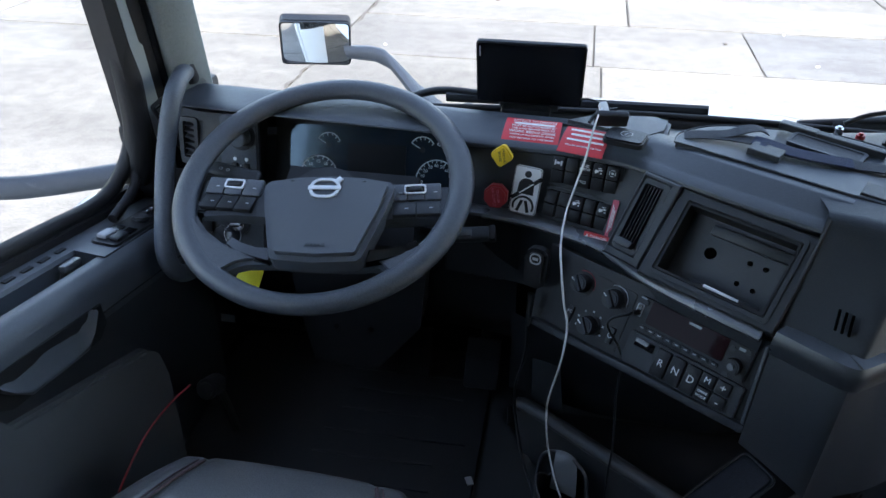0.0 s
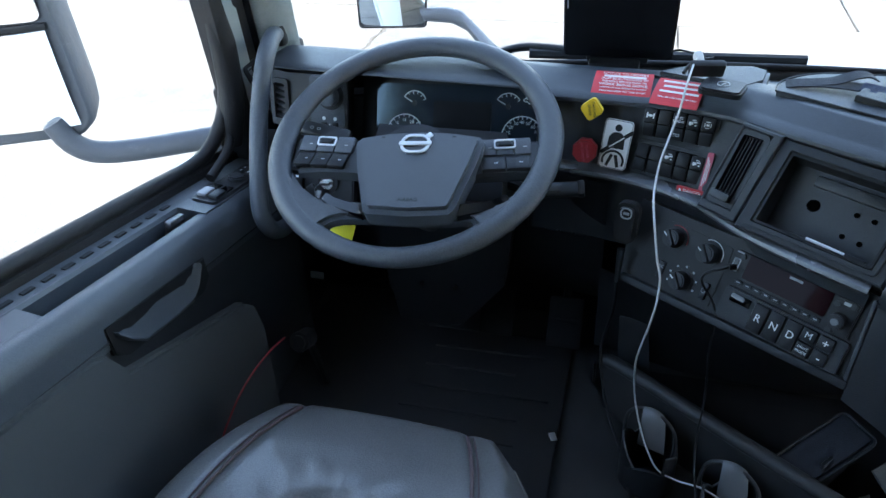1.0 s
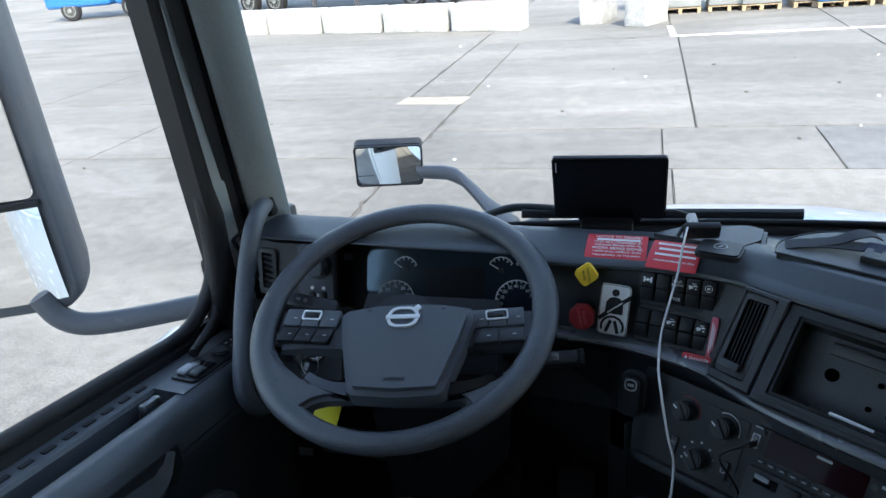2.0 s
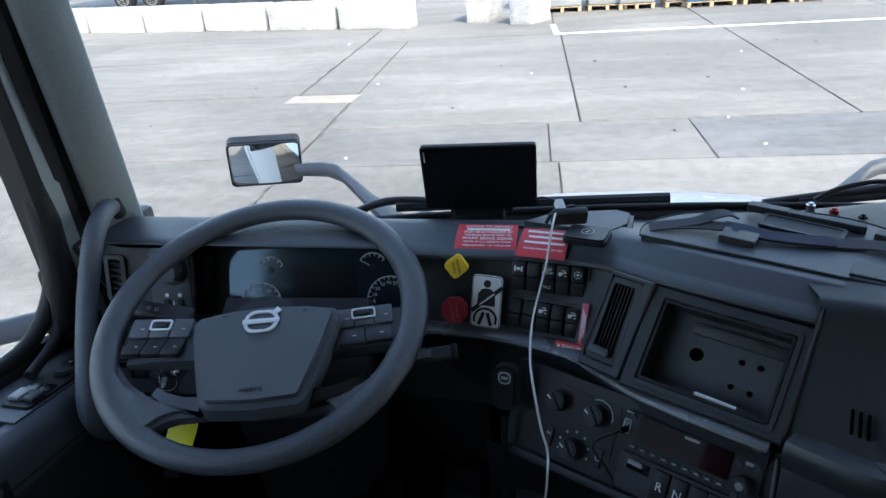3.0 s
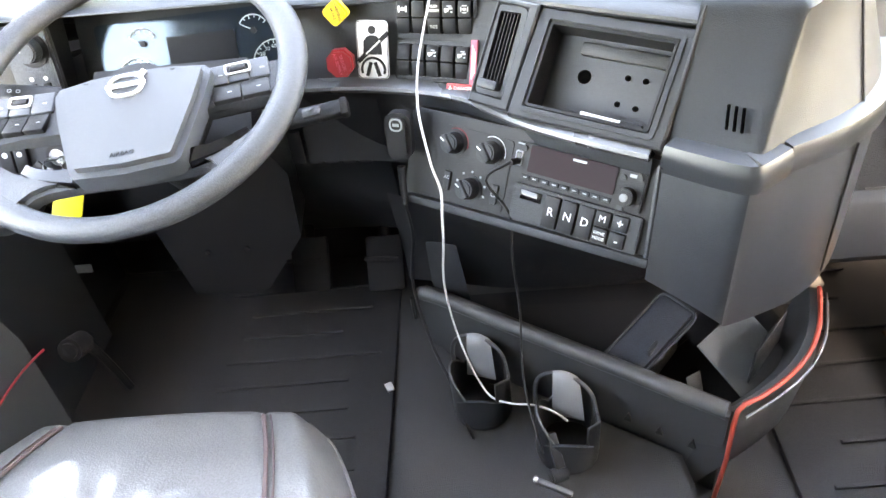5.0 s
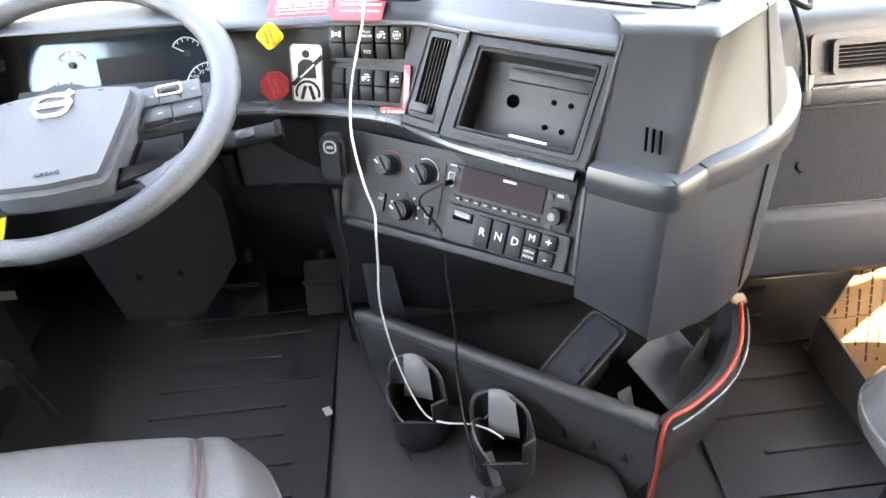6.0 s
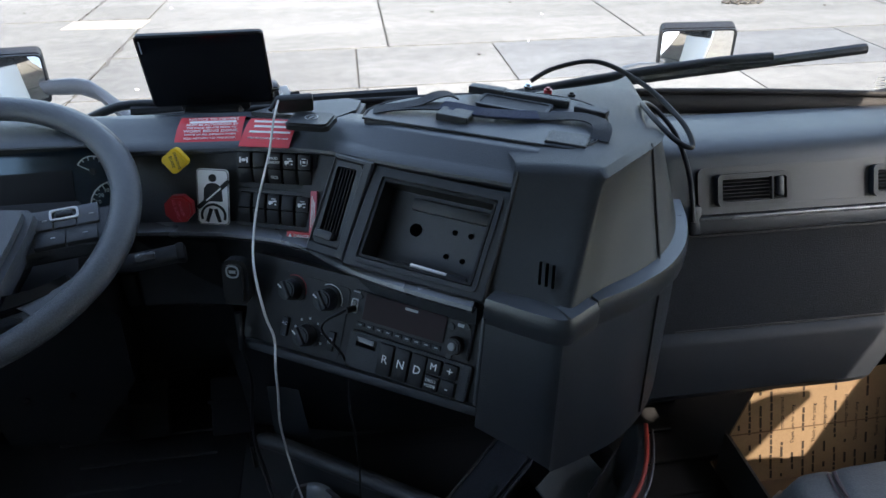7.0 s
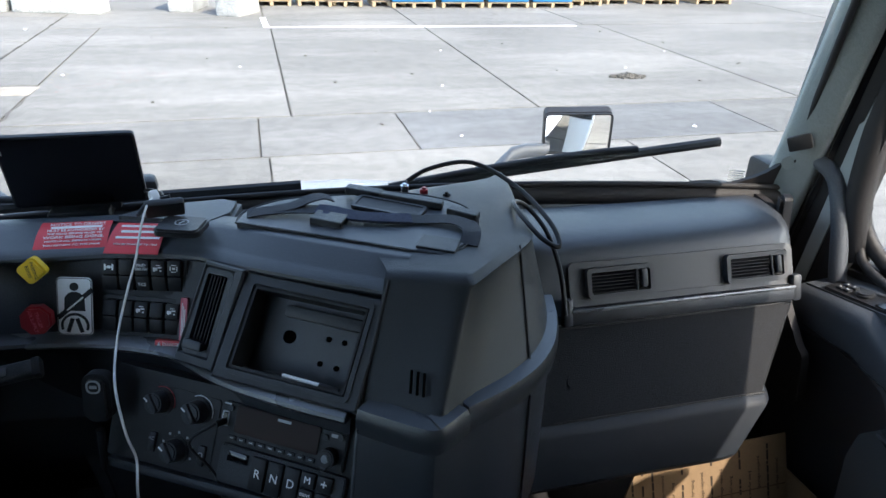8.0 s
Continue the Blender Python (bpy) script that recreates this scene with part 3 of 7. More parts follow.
def pillar(sg):
    t = thing("pillar_left" if sg < 0 else "pillar_right", "grey-green moulded windscreen pillar trim with a round screw cap", "pillar", kind="structure")

    def prism(points, lean, rake, z0=0.8, z1=2.1, bow=0.0):
        rings = []
        for z in [z0 + (z1 - z0) * k / 6 for k in range(7)]:
            rings.append([(sg * (x - lean * (z - 1.0)), y - rake * (z - 1.0), z) for x, y in points])
        return loft(rings, True, True)

    out = 0.0 if sg < 0 else 0.055
    part("cover", prism([(0.918, 1.318), (0.93, 1.34), (1.02, 1.36), (1.0, 1.30), (0.972, 1.264), (0.966, 1.259), (0.957, 1.258), (0.950, 1.262), (0.935, 1.287)], 0.085 - out, 0.235), PILLAR, t, smooth=True)
    part("seal", prism([(0.968, 1.258), (1.005, 1.295), (1.02, 1.25), (0.984, 1.228)], 0.082 - out, 0.215), RUBBER, t)
    part("seal_lip", prism([(0.967, 1.252), (0.974, 1.258), (0.980, 1.250), (0.973, 1.244)], 0.082 - out, 0.210), GLOSS_BLACK, t)
    part("reveal", prism([(0.980, 1.226), (1.02, 1.245), (1.025, 1.21), (0.990, 1.205)], 0.070 - out, 0.165), GREY_STRIP, t)
    part("frame_seal", prism([(0.990, 1.203), (1.03, 1.22), (1.045, 1.188), (1.000, 1.178)], 0.066 - out, 0.140), RUBBER, t)
    part("outer_skin", prism([(0.96, 1.365), (1.0, 1.40), (1.09, 1.37), (1.09, 1.315), (1.06, 1.31), (1.03, 1.355)], 0.085, 0.235), WHITE_PAINT, t)
    cap = axes((sg * 0.928, 1.288, 1.034), (sg * -0.75, 0.66, -0.1), (-sg * 0.72, -0.69, 0.0))
    part("screw_cap", rod(0.0135, 0.004, cap @ Matrix.Translation((0, 0, -0.002)), 24, bevel=0.001), PILLAR, t)
    return t


pillar(-1)
pillar(1)
part("sensor_cap", box(0.028, 0.042, 0.012, axes((0.917, 1.262, 1.083), (0.75, 0.66, -0.1), (-0.72, -0.69, 0.0)), 0.004), BLACK, bpy.data.objects["pillar_right"], "black plastic sensor cap")


def sill(y):
    return 0.868 + (1.12 - y) * 0.186


def door(sg, name, label):
    d = thing(name, label, "door", kind="structure")
    ys = [1.19 - 0.08 * k for k in range(24)]
    X = lambda v: sg * v
    # the passenger door's unseen trim is lowered behind its switch panel to let sun in
    step = lambda y, a: 0.0 if sg < 0 else a * min(1.0, max(0.0, (0.98 - y) / 0.12))
    part("skin", loft([[(X(1.09), y, 0.3), (X(1.09), y, sill(y) - 0.005), (X(1.06), y, sill(y) - 0.004), (X(1.06), y, 0.3)] for y in ys], True, True), WHITE_PAINT, d)
    part("window_seal", loft([[(X(1.06), y, sill(y)), (X(1.052), y, sill(y) + 0.012), (X(1.043), y, sill(y) + 0.008), (X(1.038), y, sill(y) - 0.004), (X(1.032), y, sill(y) - 0.006), (X(1.03), y, sill(y) - 0.03), (X(1.06), y, sill(y) - 0.03)] for y in ys], True, True), RUBBER, d, smooth=False)
    part("ledge", loft([[(X(1.03), y, sill(y) - step(y, 0.06) - 0.018), (X(1.0), y, sill(y) - step(y, 0.06) - 0.022), (X(0.996), y, sill(y) - step(y, 0.06) - 0.028), (X(0.996), y, sill(y) - step(y, 0.06) - 0.10), (X(1.03), y, sill(y) - step(y, 0.06) - 0.10)] for y in ys], True, True), DOOR_VINYL, d)
    part("pocket_floor", box(0.05, 0.46, 0.01, pose(X(0.98), 0.79, sill(0.79) - 0.105, -10.5, 0, 0)), BLACK, d)
    part("armrest", loft([[(X(0.966), y, sill(y) - step(y, 0.17) - 0.105), (X(0.966), y, sill(y) - step(y, 0.17) - 0.034), (X(0.958), y, sill(y) - step(y, 0.17) - 0.028), (X(0.94), y, sill(y) - step(y, 0.17) - 0.030), (X(0.926), y, sill(y) - step(y, 0.17) - 0.042), (X(0.92), y, sill(y) - step(y, 0.17) - 0.062), (X(0.922), y, sill(y) - step(y, 0.17) - 0.11)] for y in ys], True, True), DOOR_VINYL, d, smooth=True)
    yb = [0.60 - 0.08 * k for k in range(17)]
    part("rear_top", loft([[(X(0.998), y, sill(y) - step(y, 0.13) - 0.09), (X(0.998), y, sill(y) - step(y, 0.13) - 0.0225), (X(0.958), y, sill(y) - step(y, 0.13) - 0.0285), (X(0.958), y, sill(y) - step(y, 0.13) - 0.09)] for y in yb], True, True), DOOR_VINYL, d)
    part("front_top", loft([[(X(0.998), y, sill(y) - 0.09), (X(0.998), y, sill(y) - 0.0205), (X(0.945), y, sill(y) - 0.0265), (X(0.945), y, sill(y) - 0.09)] for y in (0.935, 1.0, 1.06, 1.12, 1.185)], True, True), DOOR_VINYL, d)
    part("inner_panel", loft([[(X(1.02), y, 0.34), (X(1.0), y, sill(y) - step(y, 0.17) - 0.095), (X(0.925), y, sill(y) - step(y, 0.17) - 0.10), (X(0.935), y, 0.70 - step(y, 0.12)), (X(0.95), y, 0.34)] for y in ys], True, True), FASCIA, d)
    low = [(0.30, 0.93), (0.605, 0.865), (0.625, 0.852), (0.65, 0.80), (0.675, 0.79), (0.93, 0.688), (0.96, 0.655), (0.97, 0.60), (0.95, 0.37), (0.30, 0.37)]
    low = [(y, z - 0.19 * (sg > 0 and z > 0.75)) for y, z in low]
    m = Matrix(((0, 0, -sg, X(0.914)), (1, 0, 0, 0), (0, 1, 0, 0), (0, 0, 0, 1)))
    part("map_pocket", slab(low if sg < 0 else low[::-1], 0.02, m, 0.006), CARPET, d, "felt-covered lower pocket")
    if sg < 0:
        back = [(0.640, 0.886), (0.640, 0.836), (0.665, 0.815), (0.845, 0.783), (0.868, 0.800), (0.868, 0.838)]
        part("pull_recess", slab(back if sg > 0 else back[::-1], 0.01, Matrix(((0, 0, -sg, X(0.9185)), (1, 0, 0, 0), (0, 1, 0, 0), (0, 0, 0, 1))), 0.002), BLACK, d, "dark recess behind the door pull")
        cup = [[(X(0.930), y, zt + 0.004), (X(0.9225), y, zt), (X(0.9215), y, 0.7 * zt + 0.3 * zb), (X(0.916), y, 0.3 * zt + 0.7 * zb), (X(0.910), y, zb + 0.004), (X(0.908), y, zb), (X(0.910), y, zb - 0.004), (X(0.930), y, zb - 0.008)] for y, zt, zb in ((0.652, 0.873, 0.866), (0.668, 0.877, 0.845), (0.691, 0.881, 0.823), (0.739, 0.889, 0.813), (0.775, 0.875, 0.806), (0.807, 0.860, 0.801), (0.828, 0.852, 0.816), (0.846, 0.846, 0.840))]
        part("pull_cup", loft(cup, True, True), DOOR_VINYL, d, "scooped door pull", smooth=True)
    part("belt_line", tube([(X(0.9225), y, sill(y) - step(y, 0.17) - 0.098) for y in (1.15, 0.95, 0.75, 0.5, 0.2)], 0.0025, 6, 2), BLACK, d)
    for k in range(10):
        y = 0.925 - 0.036 * k
        part("slot", box(0.007, 0.021, 0.003, pose(X(1.014), y, sill(y) - step(y, 0.06) - 0.0195, -10.5, sg * -6, 0)), BLACK, d)
    part("window_frame", tube([(X(1.030), 1.170, sill(1.165) + 0.02), (X(1.012), 1.185, 0.97), (X(1.005), 1.188, 1.067), (X(1.001), 1.183, 1.227), (X(0.978), 1.150, 1.435), (X(0.955), 1.06, 1.80), (X(0.950), 0.95, 2.0), (X(0.955), 0.2, 2.05), (X(0.955), -0.55, 2.03)], 0.024, 10, 5), RUBBER, d, smooth=True)
    part("corner_seal", tube([(X(1.014), 1.186, 1.02), (X(1.026), 1.175, 0.95), (X(1.040), 1.135, 0.900), (X(1.048), 1.07, sill(1.07) + 0.006), (X(1.048), 0.9, sill(0.9) + 0.006), (X(1.048), 0.4, sill(0.4) + 0.006)], 0.014, 8, 5), RUBBER, d, smooth=True)
    part("inner_seal", tube([(X(1.021), 1.186, 0.99), (X(1.022), 1.17, 0.93), (X(1.015), 1.14, 0.885), (X(1.005), 1.05, sill(1.05) - 0.01)], 0.009, 8, 5), RUBBER, d, smooth=True)
    return d


door(-1, "door_1", "driver's door with grey armrest, felt map pocket and slotted vent ledge")
door(1, "door_2", "passenger door with grey armrest and switch panel")
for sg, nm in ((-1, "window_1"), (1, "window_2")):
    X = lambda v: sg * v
    ob = part(nm, loft([[(X(1.05), y, sill(y) - 0.01), (X(0.965), y - 0.03, 2.03), (X(0.97), y - 0.03, 2.03), (X(1.055), y, sill(y) - 0.01)] for y in (1.205, 0.8, 0.4, 0.0, -0.04)], True, True), GLASS)
    ob.visible_shadow = False
    tagged(ob, "clear side window glass in the door", "window", kind="structure")
    # added out of view to block light; right outline shapes the footwell's sun patches
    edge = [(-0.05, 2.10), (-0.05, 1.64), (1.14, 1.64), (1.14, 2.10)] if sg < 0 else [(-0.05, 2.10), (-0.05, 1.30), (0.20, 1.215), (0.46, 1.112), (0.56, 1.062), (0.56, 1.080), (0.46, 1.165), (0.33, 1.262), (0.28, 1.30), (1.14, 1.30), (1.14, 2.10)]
    tagged(part("light_blocker", slab(edge, 0.07, Matrix(((0, 0, 1, X(0.985) + 0.035), (1, 0, 0, 0), (0, 1, 0, 0), (0, 0, 0, 1)))), HEADLINER), "unseen grey panel added over the door window to shape the sunlight", "trim", kind="structure")
    tagged(part("wall_side", box(0.08, 1.42, 1.75, Matrix.Translation((X(1.05), -0.76, 1.22)), 0.01), HEADLINER), "padded grey cab side wall behind the door", "wall", kind="structure")
    tagged(part("roof_rail", box(0.1, 2.4, 0.1, Matrix.Translation((X(0.99), -0.1, 2.07)), 0.02), PILLAR), "grey trim rail over the door", "trim", kind="structure")


def side_mirror(sg):
    t = thing("door_mirror", "tall black door mirror with two glass panels on a tubular arm", "mirror", "door mirrors")
    n = Vector((-sg * 0.42, -0.9, 0.0))
    m = axes((sg * 1.555, 1.205, 1.198), (-n.y, n.x, 0), n)
    shell = [[tuple(m @ Vector((px * f, py * f, z))) for px, py in rounded(0.27, 0.76, 0.055, 6)] for z, f in ((-0.004, 0.93), (0.0, 0.97), (-0.006, 1.0), (-0.05, 1.01), (-0.10, 0.985), (-0.14, 0.92), (-0.165, 0.80), (-0.172, 0.6))]
    part("housing", loft(shell, True, True), HANDLE, t, "weathered black moulded housing", smooth=True)
    part("main_glass", slab(rounded(0.225, 0.46, 0.02), 0.004, m @ Matrix.Translation((0, 0.11, 0.004)), 0.0015), MIRROR, t, "flat main mirror glass")
    g = loft([[(0.11 * (i / 5 - 1), 0.105 * (j / 4 - 1), 0.014 * (1 - 0.6 * (i / 5 - 1) ** 2 - 0.3 * (j / 4 - 1) ** 2)) for i in range(11)] for j in range(9)])
    bmesh.ops.transform(g, matrix=m @ Matrix.Translation((0, -0.245, 0.001)), verts=g.verts)
    part("spot_glass", g, MIRROR, t, "convex wide-angle mirror glass", smooth=True)
    part("divider", box(0.235, 0.014, 0.012, m @ Matrix.Translation((0, -0.131, 0.003)), 0.003), BLACK, t)
    stick = slab(rounded(0.11, 0.017, 0.002), 0.001, m @ Matrix.Translation((-0.03 if sg < 0 else 0.03, -0.108, 0.0062)))
    part("caution_sticker", stick, PIPING_RED, t, "small orange-red caution sticker")
    part("lower_arm", tube([(sg * 1.505, 1.225, 0.86), (sg * 1.475, 1.235, 0.800), (sg * 1.41, 1.275, 0.770), (sg * 1.22, 1.39, 0.766), (sg * 1.09, 1.45, 0.782)], 0.026, 12), HANDLE, t, smooth=True)
    part("arm_socket", tube([(sg * 1.19, 1.405, 0.768), (sg * 1.08, 1.46, 0.786)], 0.036, 12, 1), HANDLE, t)
    part("bracket", box(0.06, 0.16, 0.32, Matrix.Translation((sg * 1.085, 1.40, 0.86)), 0.025), RUBBER, t)
    part("upper_arm", tube([(sg * 1.53, 1.27, 1.5), (sg * 1.3, 1.32, 1.58), (sg * 1.05, 1.26, 1.6)], 0.024, 10), RUBBER, t, smooth=True)
    return t


side_mirror(-1)
side_mirror(1)

for sg in (-1, 1):
    tagged(part("kick_panel", box(0.06, 0.30, 0.66, Matrix.Translation((sg * 1.025, 1.335, 0.655)), 0.012), BLACK), "dark kick panel ahead of the door", "panel", kind="structure")

# ---- dashboard ----
dash = thing("dashboard", "black moulded truck dashboard wrapping towards the driver", "dashboard")
# along the dash: x, y of the fascia's upper edge, turn towards the driver, recline, height of crest
STATIONS = (
    (-0.95, 1.225, -14, 0.30, 1.034), (-0.90, 1.205, -4, 0.26, 1.040), (-0.45, 1.172, 0, 0.24, 1.042), (-0.34, 1.164, 2, 0.24, 1.042),
    (-0.26, 1.160, 8, 0.28, 1.042), (-0.19, 1.148, 16, 0.38, 1.044), (-0.13, 1.120, 26, 0.60, 1.048),
    (-0.07, 1.068, 31, 0.86, 1.0555), (0.02, 1.008, 32, 0.92, 1.0572), (0.105, 0.958, 32, 0.96, 1.0576),
)


def out_dir(a):
    return Vector((-math.sin(radians(a)), -math.cos(radians(a)), 0))



random.seed(11)
for (x0, y0), (x1, y1), wd in (((-3.12, 0.5), (-3.12, 8.2), 0.06), ((-3.12, 8.2), (-3.08, 11.4), 0.05), ((-4.15, 11.6), (-4.15, 18.5), 0.05), ((0.38, 9.42), (0.38, 16.8), 0.022), ((1.75, 7.8), (1.75, 9.4), 0.018), ((0.04, 4.0), (0.04, 7.8), 0.014), ((3.86, 9.45), (3.86, 16.8), 0.016), ((4.35, 4.0), (4.35, 7.8), 0.016), ((8.3, 9.45), (8.3, 16.8), 0.018)):
    n = int(math.hypot(x1 - x0, y1 - y0) / 0.22)
    rows = []
    for i in range(n + 1):
        f = i / n
        x, y = x0 + (x1 - x0) * f + random.uniform(-1, 1) * wd * 0.7, y0 + (y1 - y0) * f
        w = wd * random.uniform(0.25, 1.0)
        rows.append([(x - w / 2, y, GROUND_Z + 0.0015), (x, y, GROUND_Z + 0.003), (x + w / 2, y, GROUND_Z + 0.0015), (x, y, GROUND_Z - 0.03)])
    part("crack", loft(rows, True, True), JOINT, ground, "crumbled dirt-filled joint")
for i in range(46):
    x, y = random.uniform(-9, 9), random.uniform(3, 17)
    part("stone", box(random.uniform(0.02, 0.06), random.uniform(0.02, 0.05), 0.02, pose(x, y, GROUND_Z + 0.006, 0, 0, random.uniform(0, 90)), 0.006, 1), WHITE if i % 3 == 0 else JOINT, ground)
def lerp(a, b, k):
    return tuple(Vector(a) + (Vector(b) - Vector(a)) * k)


def between(s0, s1, k):
    return tuple(a + (b - a) * k for a, b in zip(s0, s1))


def dash_top(x, y, a, r, crest):
    """Top skin and rounded brow of the dash at one station."""
    o, f = out_dir(a), Vector((x, y, 0))
    P = lambda e, z: tuple(f + o * e + Vector((0, 0, z)))
    back = (x - 0.02 * x, 1.445 - 0.15 * x * x, 0.952)
    c = P(-0.085, crest - 0.004)
    k = 0.5 if x < -0.44 else 1.0
    D = lambda e, d: P(e, crest - d * k)
    g = min(1.0, max(0.0, (x + 0.17) / 0.07))
    M = lambda e0, d0, e1, d1: P(e0 + (e1 - e0) * g, crest - (d0 + (d1 - d0) * g) * k)
    return [back, lerp(back, c, 0.3), lerp(lerp(back, c, 0.65), (x, y, crest), 0.06), c, M(-0.07, 0.005, -0.045, 0.0005), M(-0.052, 0.009, -0.041, 0.0015), M(-0.030, 0.0135, -0.017, 0.0190), M(-0.014, 0.0175, -0.012, 0.0205), M(0.0, 0.0195, 0.0, 0.0230), M(0.0052, 0.0235, 0.0055, 0.0265), M(0.0065, 0.0275, 0.0065, 0.0300), M(0.004, 0.031, 0.004, 0.0340), M(-0.004, 0.033, -0.004, 0.0365), M(-0.03, 0.033, -0.018, 0.040), M(-0.031, 0.034, -0.024, 0.064)]


part("top_pad", loft([dash_top(*s) for s in STATIONS[:3] + (between(STATIONS[2], STATIONS[3], 0.25),) + STATIONS[3:]]), DASH_TOP, dash, "soft grained dash top with a rounded brow")


def fascia_ring(x, y, a, r, crest):
    o, f = out_dir(a), Vector((x, y, 0))
    P = lambda e, z: tuple(f + o * e + Vector((0, 0, z)))
    return [P(-0.03, 1.016), P(-0.006, 1.014), P(-0.004, 1.011), P(-0.004 + 0.05 * r, 0.964), P(-0.004 + 0.1 * r, 0.914), P(-0.02 + 0.1 * r, 0.905)]


right_of_cluster = [between(STATIONS[2], STATIONS[3], 0.25)] + list(STATIONS[3:7])
part("switch_fascia", loft([fascia_ring(*s) for s in right_of_cluster] + [fascia_ring(*between(STATIONS[6], STATIONS[7], 0.85))]), FASCIA, dash)
left_of_cluster = [STATIONS[0], STATIONS[1], (-0.80, 1.199, 0, 0.24, 1.04)]
part("left_fascia", loft([fascia_ring(*s) for s in left_of_cluster]), FASCIA, dash)

# satin trim ledge below the fascia, from the column to the pod's far end
TRIM_PATH = smooth_path([(-0.42, 1.142, 0.908), (-0.33, 1.135, 0.906), (-0.25, 1.115, 0.905), (-0.17, 1.075, 0.905), (-0.10, 0.99, 0.912), (-0.03, 0.932, 0.914), (0.036, 0.888, 0.914)], 5)


def ledge(path, name, half=0.0095, out=0.012, mat=TRIM, parent=dash):
    rings = []
    for i, p in enumerate(path):
        d = path[min(i + 1, len(path) - 1)] - path[max(i - 1, 0)]
        d.z = 0
        d.normalize()
        o = Vector((d.y, -d.x, 0))
        up = Vector((0, 0, 1))
        rings.append([tuple(p + o * e + up * z) for e, z in ((-0.02, half), (out * 0.5, half), (out * 0.9, half * 0.6), (out, 0), (out * 0.8, -half * 0.8), (out * 0.3, -half), (-0.02, -half))])
    return part(name, loft(rings, True, True), mat, parent)


ledge(TRIM_PATH, "trim_ledge", 0.0075, 0.018)
POD_TRIM = smooth_path([(0.046, 0.874, 0.914), (0.070, 0.852, 0.916), (0.101, 0.826, 0.918), (0.119, 0.8155, 0.919), (0.131, 0.8195, 0.920), (0.1600, 0.8390, 0.921)], 4)
POD_TRIM_2 = smooth_path([(0.1640, 0.8415, 0.921), (0.1905, 0.8525, 0.921), (0.222, 0.8670, 0.921), (0.2685, 0.897, 0.921), (0.305, 0.936, 0.921), (0.3275, 0.975, 0.921), (0.3425, 1.012, 0.921), (0.352, 1.046, 0.921), (0.356, 1.062, 0.921)], 4)
ledge(POD_TRIM, "pod_trim", 0.0185, 0.0105, POD_BAND)
ledge(POD_TRIM_2, "pod_trim", 0.0180, 0.0070, POD_BAND)

# the pod that closes the centre stack towards the passenger
POD = (
    ((0.093, 0.966, 1.052), (0.046, 0.878, 0.915), (0.023, 0.822, 0.779)),
    ((0.150, 0.943, 1.056), (0.092, 0.843, 0.918), (0.074, 0.806, 0.748)),
    ((0.186, 0.929, 1.057), (0.116, 0.817, 0.920), (0.107, 0.792, 0.728)),
    ((0.203, 0.940, 1.056), (0.131, 0.819, 0.922), (0.122, 0.804, 0.708)),
    ((0.238, 0.976, 1.053), (0.170, 0.846, 0.922), (0.172, 0.826, 0.702)),
    ((0.264, 1.005, 1.049), (0.218, 0.867, 0.921), (0.216, 0.846, 0.702)),
    ((0.288, 1.033, 1.045), (0.264, 0.896, 0.920), (0.258, 0.877, 0.704)),
    ((0.309, 1.060, 1.041), (0.302, 0.936, 0.918), (0.292, 0.916, 0.708)),
    ((0.328, 1.095, 1.035), (0.326, 0.977, 0.916), (0.318, 0.962, 0.712)),
    ((0.343, 1.140, 1.028), (0.342, 1.018, 0.914), (0.336, 1.010, 0.716)),
    ((0.356, 1.215, 1.018), (0.354, 1.075, 0.912), (0.346, 1.080, 0.718)),
)


def pod_ring(k, t, b, l):
    q = (0.06 + 0.0315 * k, 1.425, 0.952)
    w = lerp(t, b, 0.10)
    top = lambda f, z: (q[0] + (t[0] - q[0]) * f, q[1] + (t[1] - q[1]) * f, z + (t[2] - 1.056) * f)
    return [q, top(0.16, 0.985), top(0.30, 1.030), top(0.42, 1.049), top(0.60, 1.0555), top(0.80, 1.0575), lerp(t, (0.12, 1.1, 1.058), 0.10), lerp(t, (0.12, 1.1, 1.058), 0.03), lerp(lerp(t, w, 0.5), (0.12, 1.0, 1.05), -0.03), w, lerp(t, b, 0.5), b]


def fine(rows, n=3):
    """The same rows with smooth steps between them."""
    cols = [smooth_path([r[i] for r in rows], n) for i in range(len(rows[0]))]
    return [[tuple(c[k]) for c in cols] for k in range(len(cols[0]))]


part("pod_cover", loft(fine([pod_ring(k, *p) for k, p in enumerate(POD)])), POD_SKIN, dash, "smooth moulded pod beside the centre stack")
part("pod_skirt", loft(fine([[b, lerp(b, l, 0.08), lerp(b, l, 0.5), l, lerp(l, (0.15, 1.1, l[2]), 0.35)] for t, b, l in POD])), DASH, dash, "curved lower pod skirt")
part("pod_seam", tube([Vector(lerp(POD[6][0], POD[6][1], 0.02 + 0.14 * k)) + Vector((0.0012, -0.0018, 0.0)) for k in range(7)], 0.0014, 5, 2), BLACK, dash)
part("pod_seam", tube([Vector(lerp(POD[6][1], POD[6][2], k / 6 + 0.1)) + Vector((0.001, -0.0015, 0.0)) for k in range(6)], 0.0014, 5, 2), BLACK, dash)

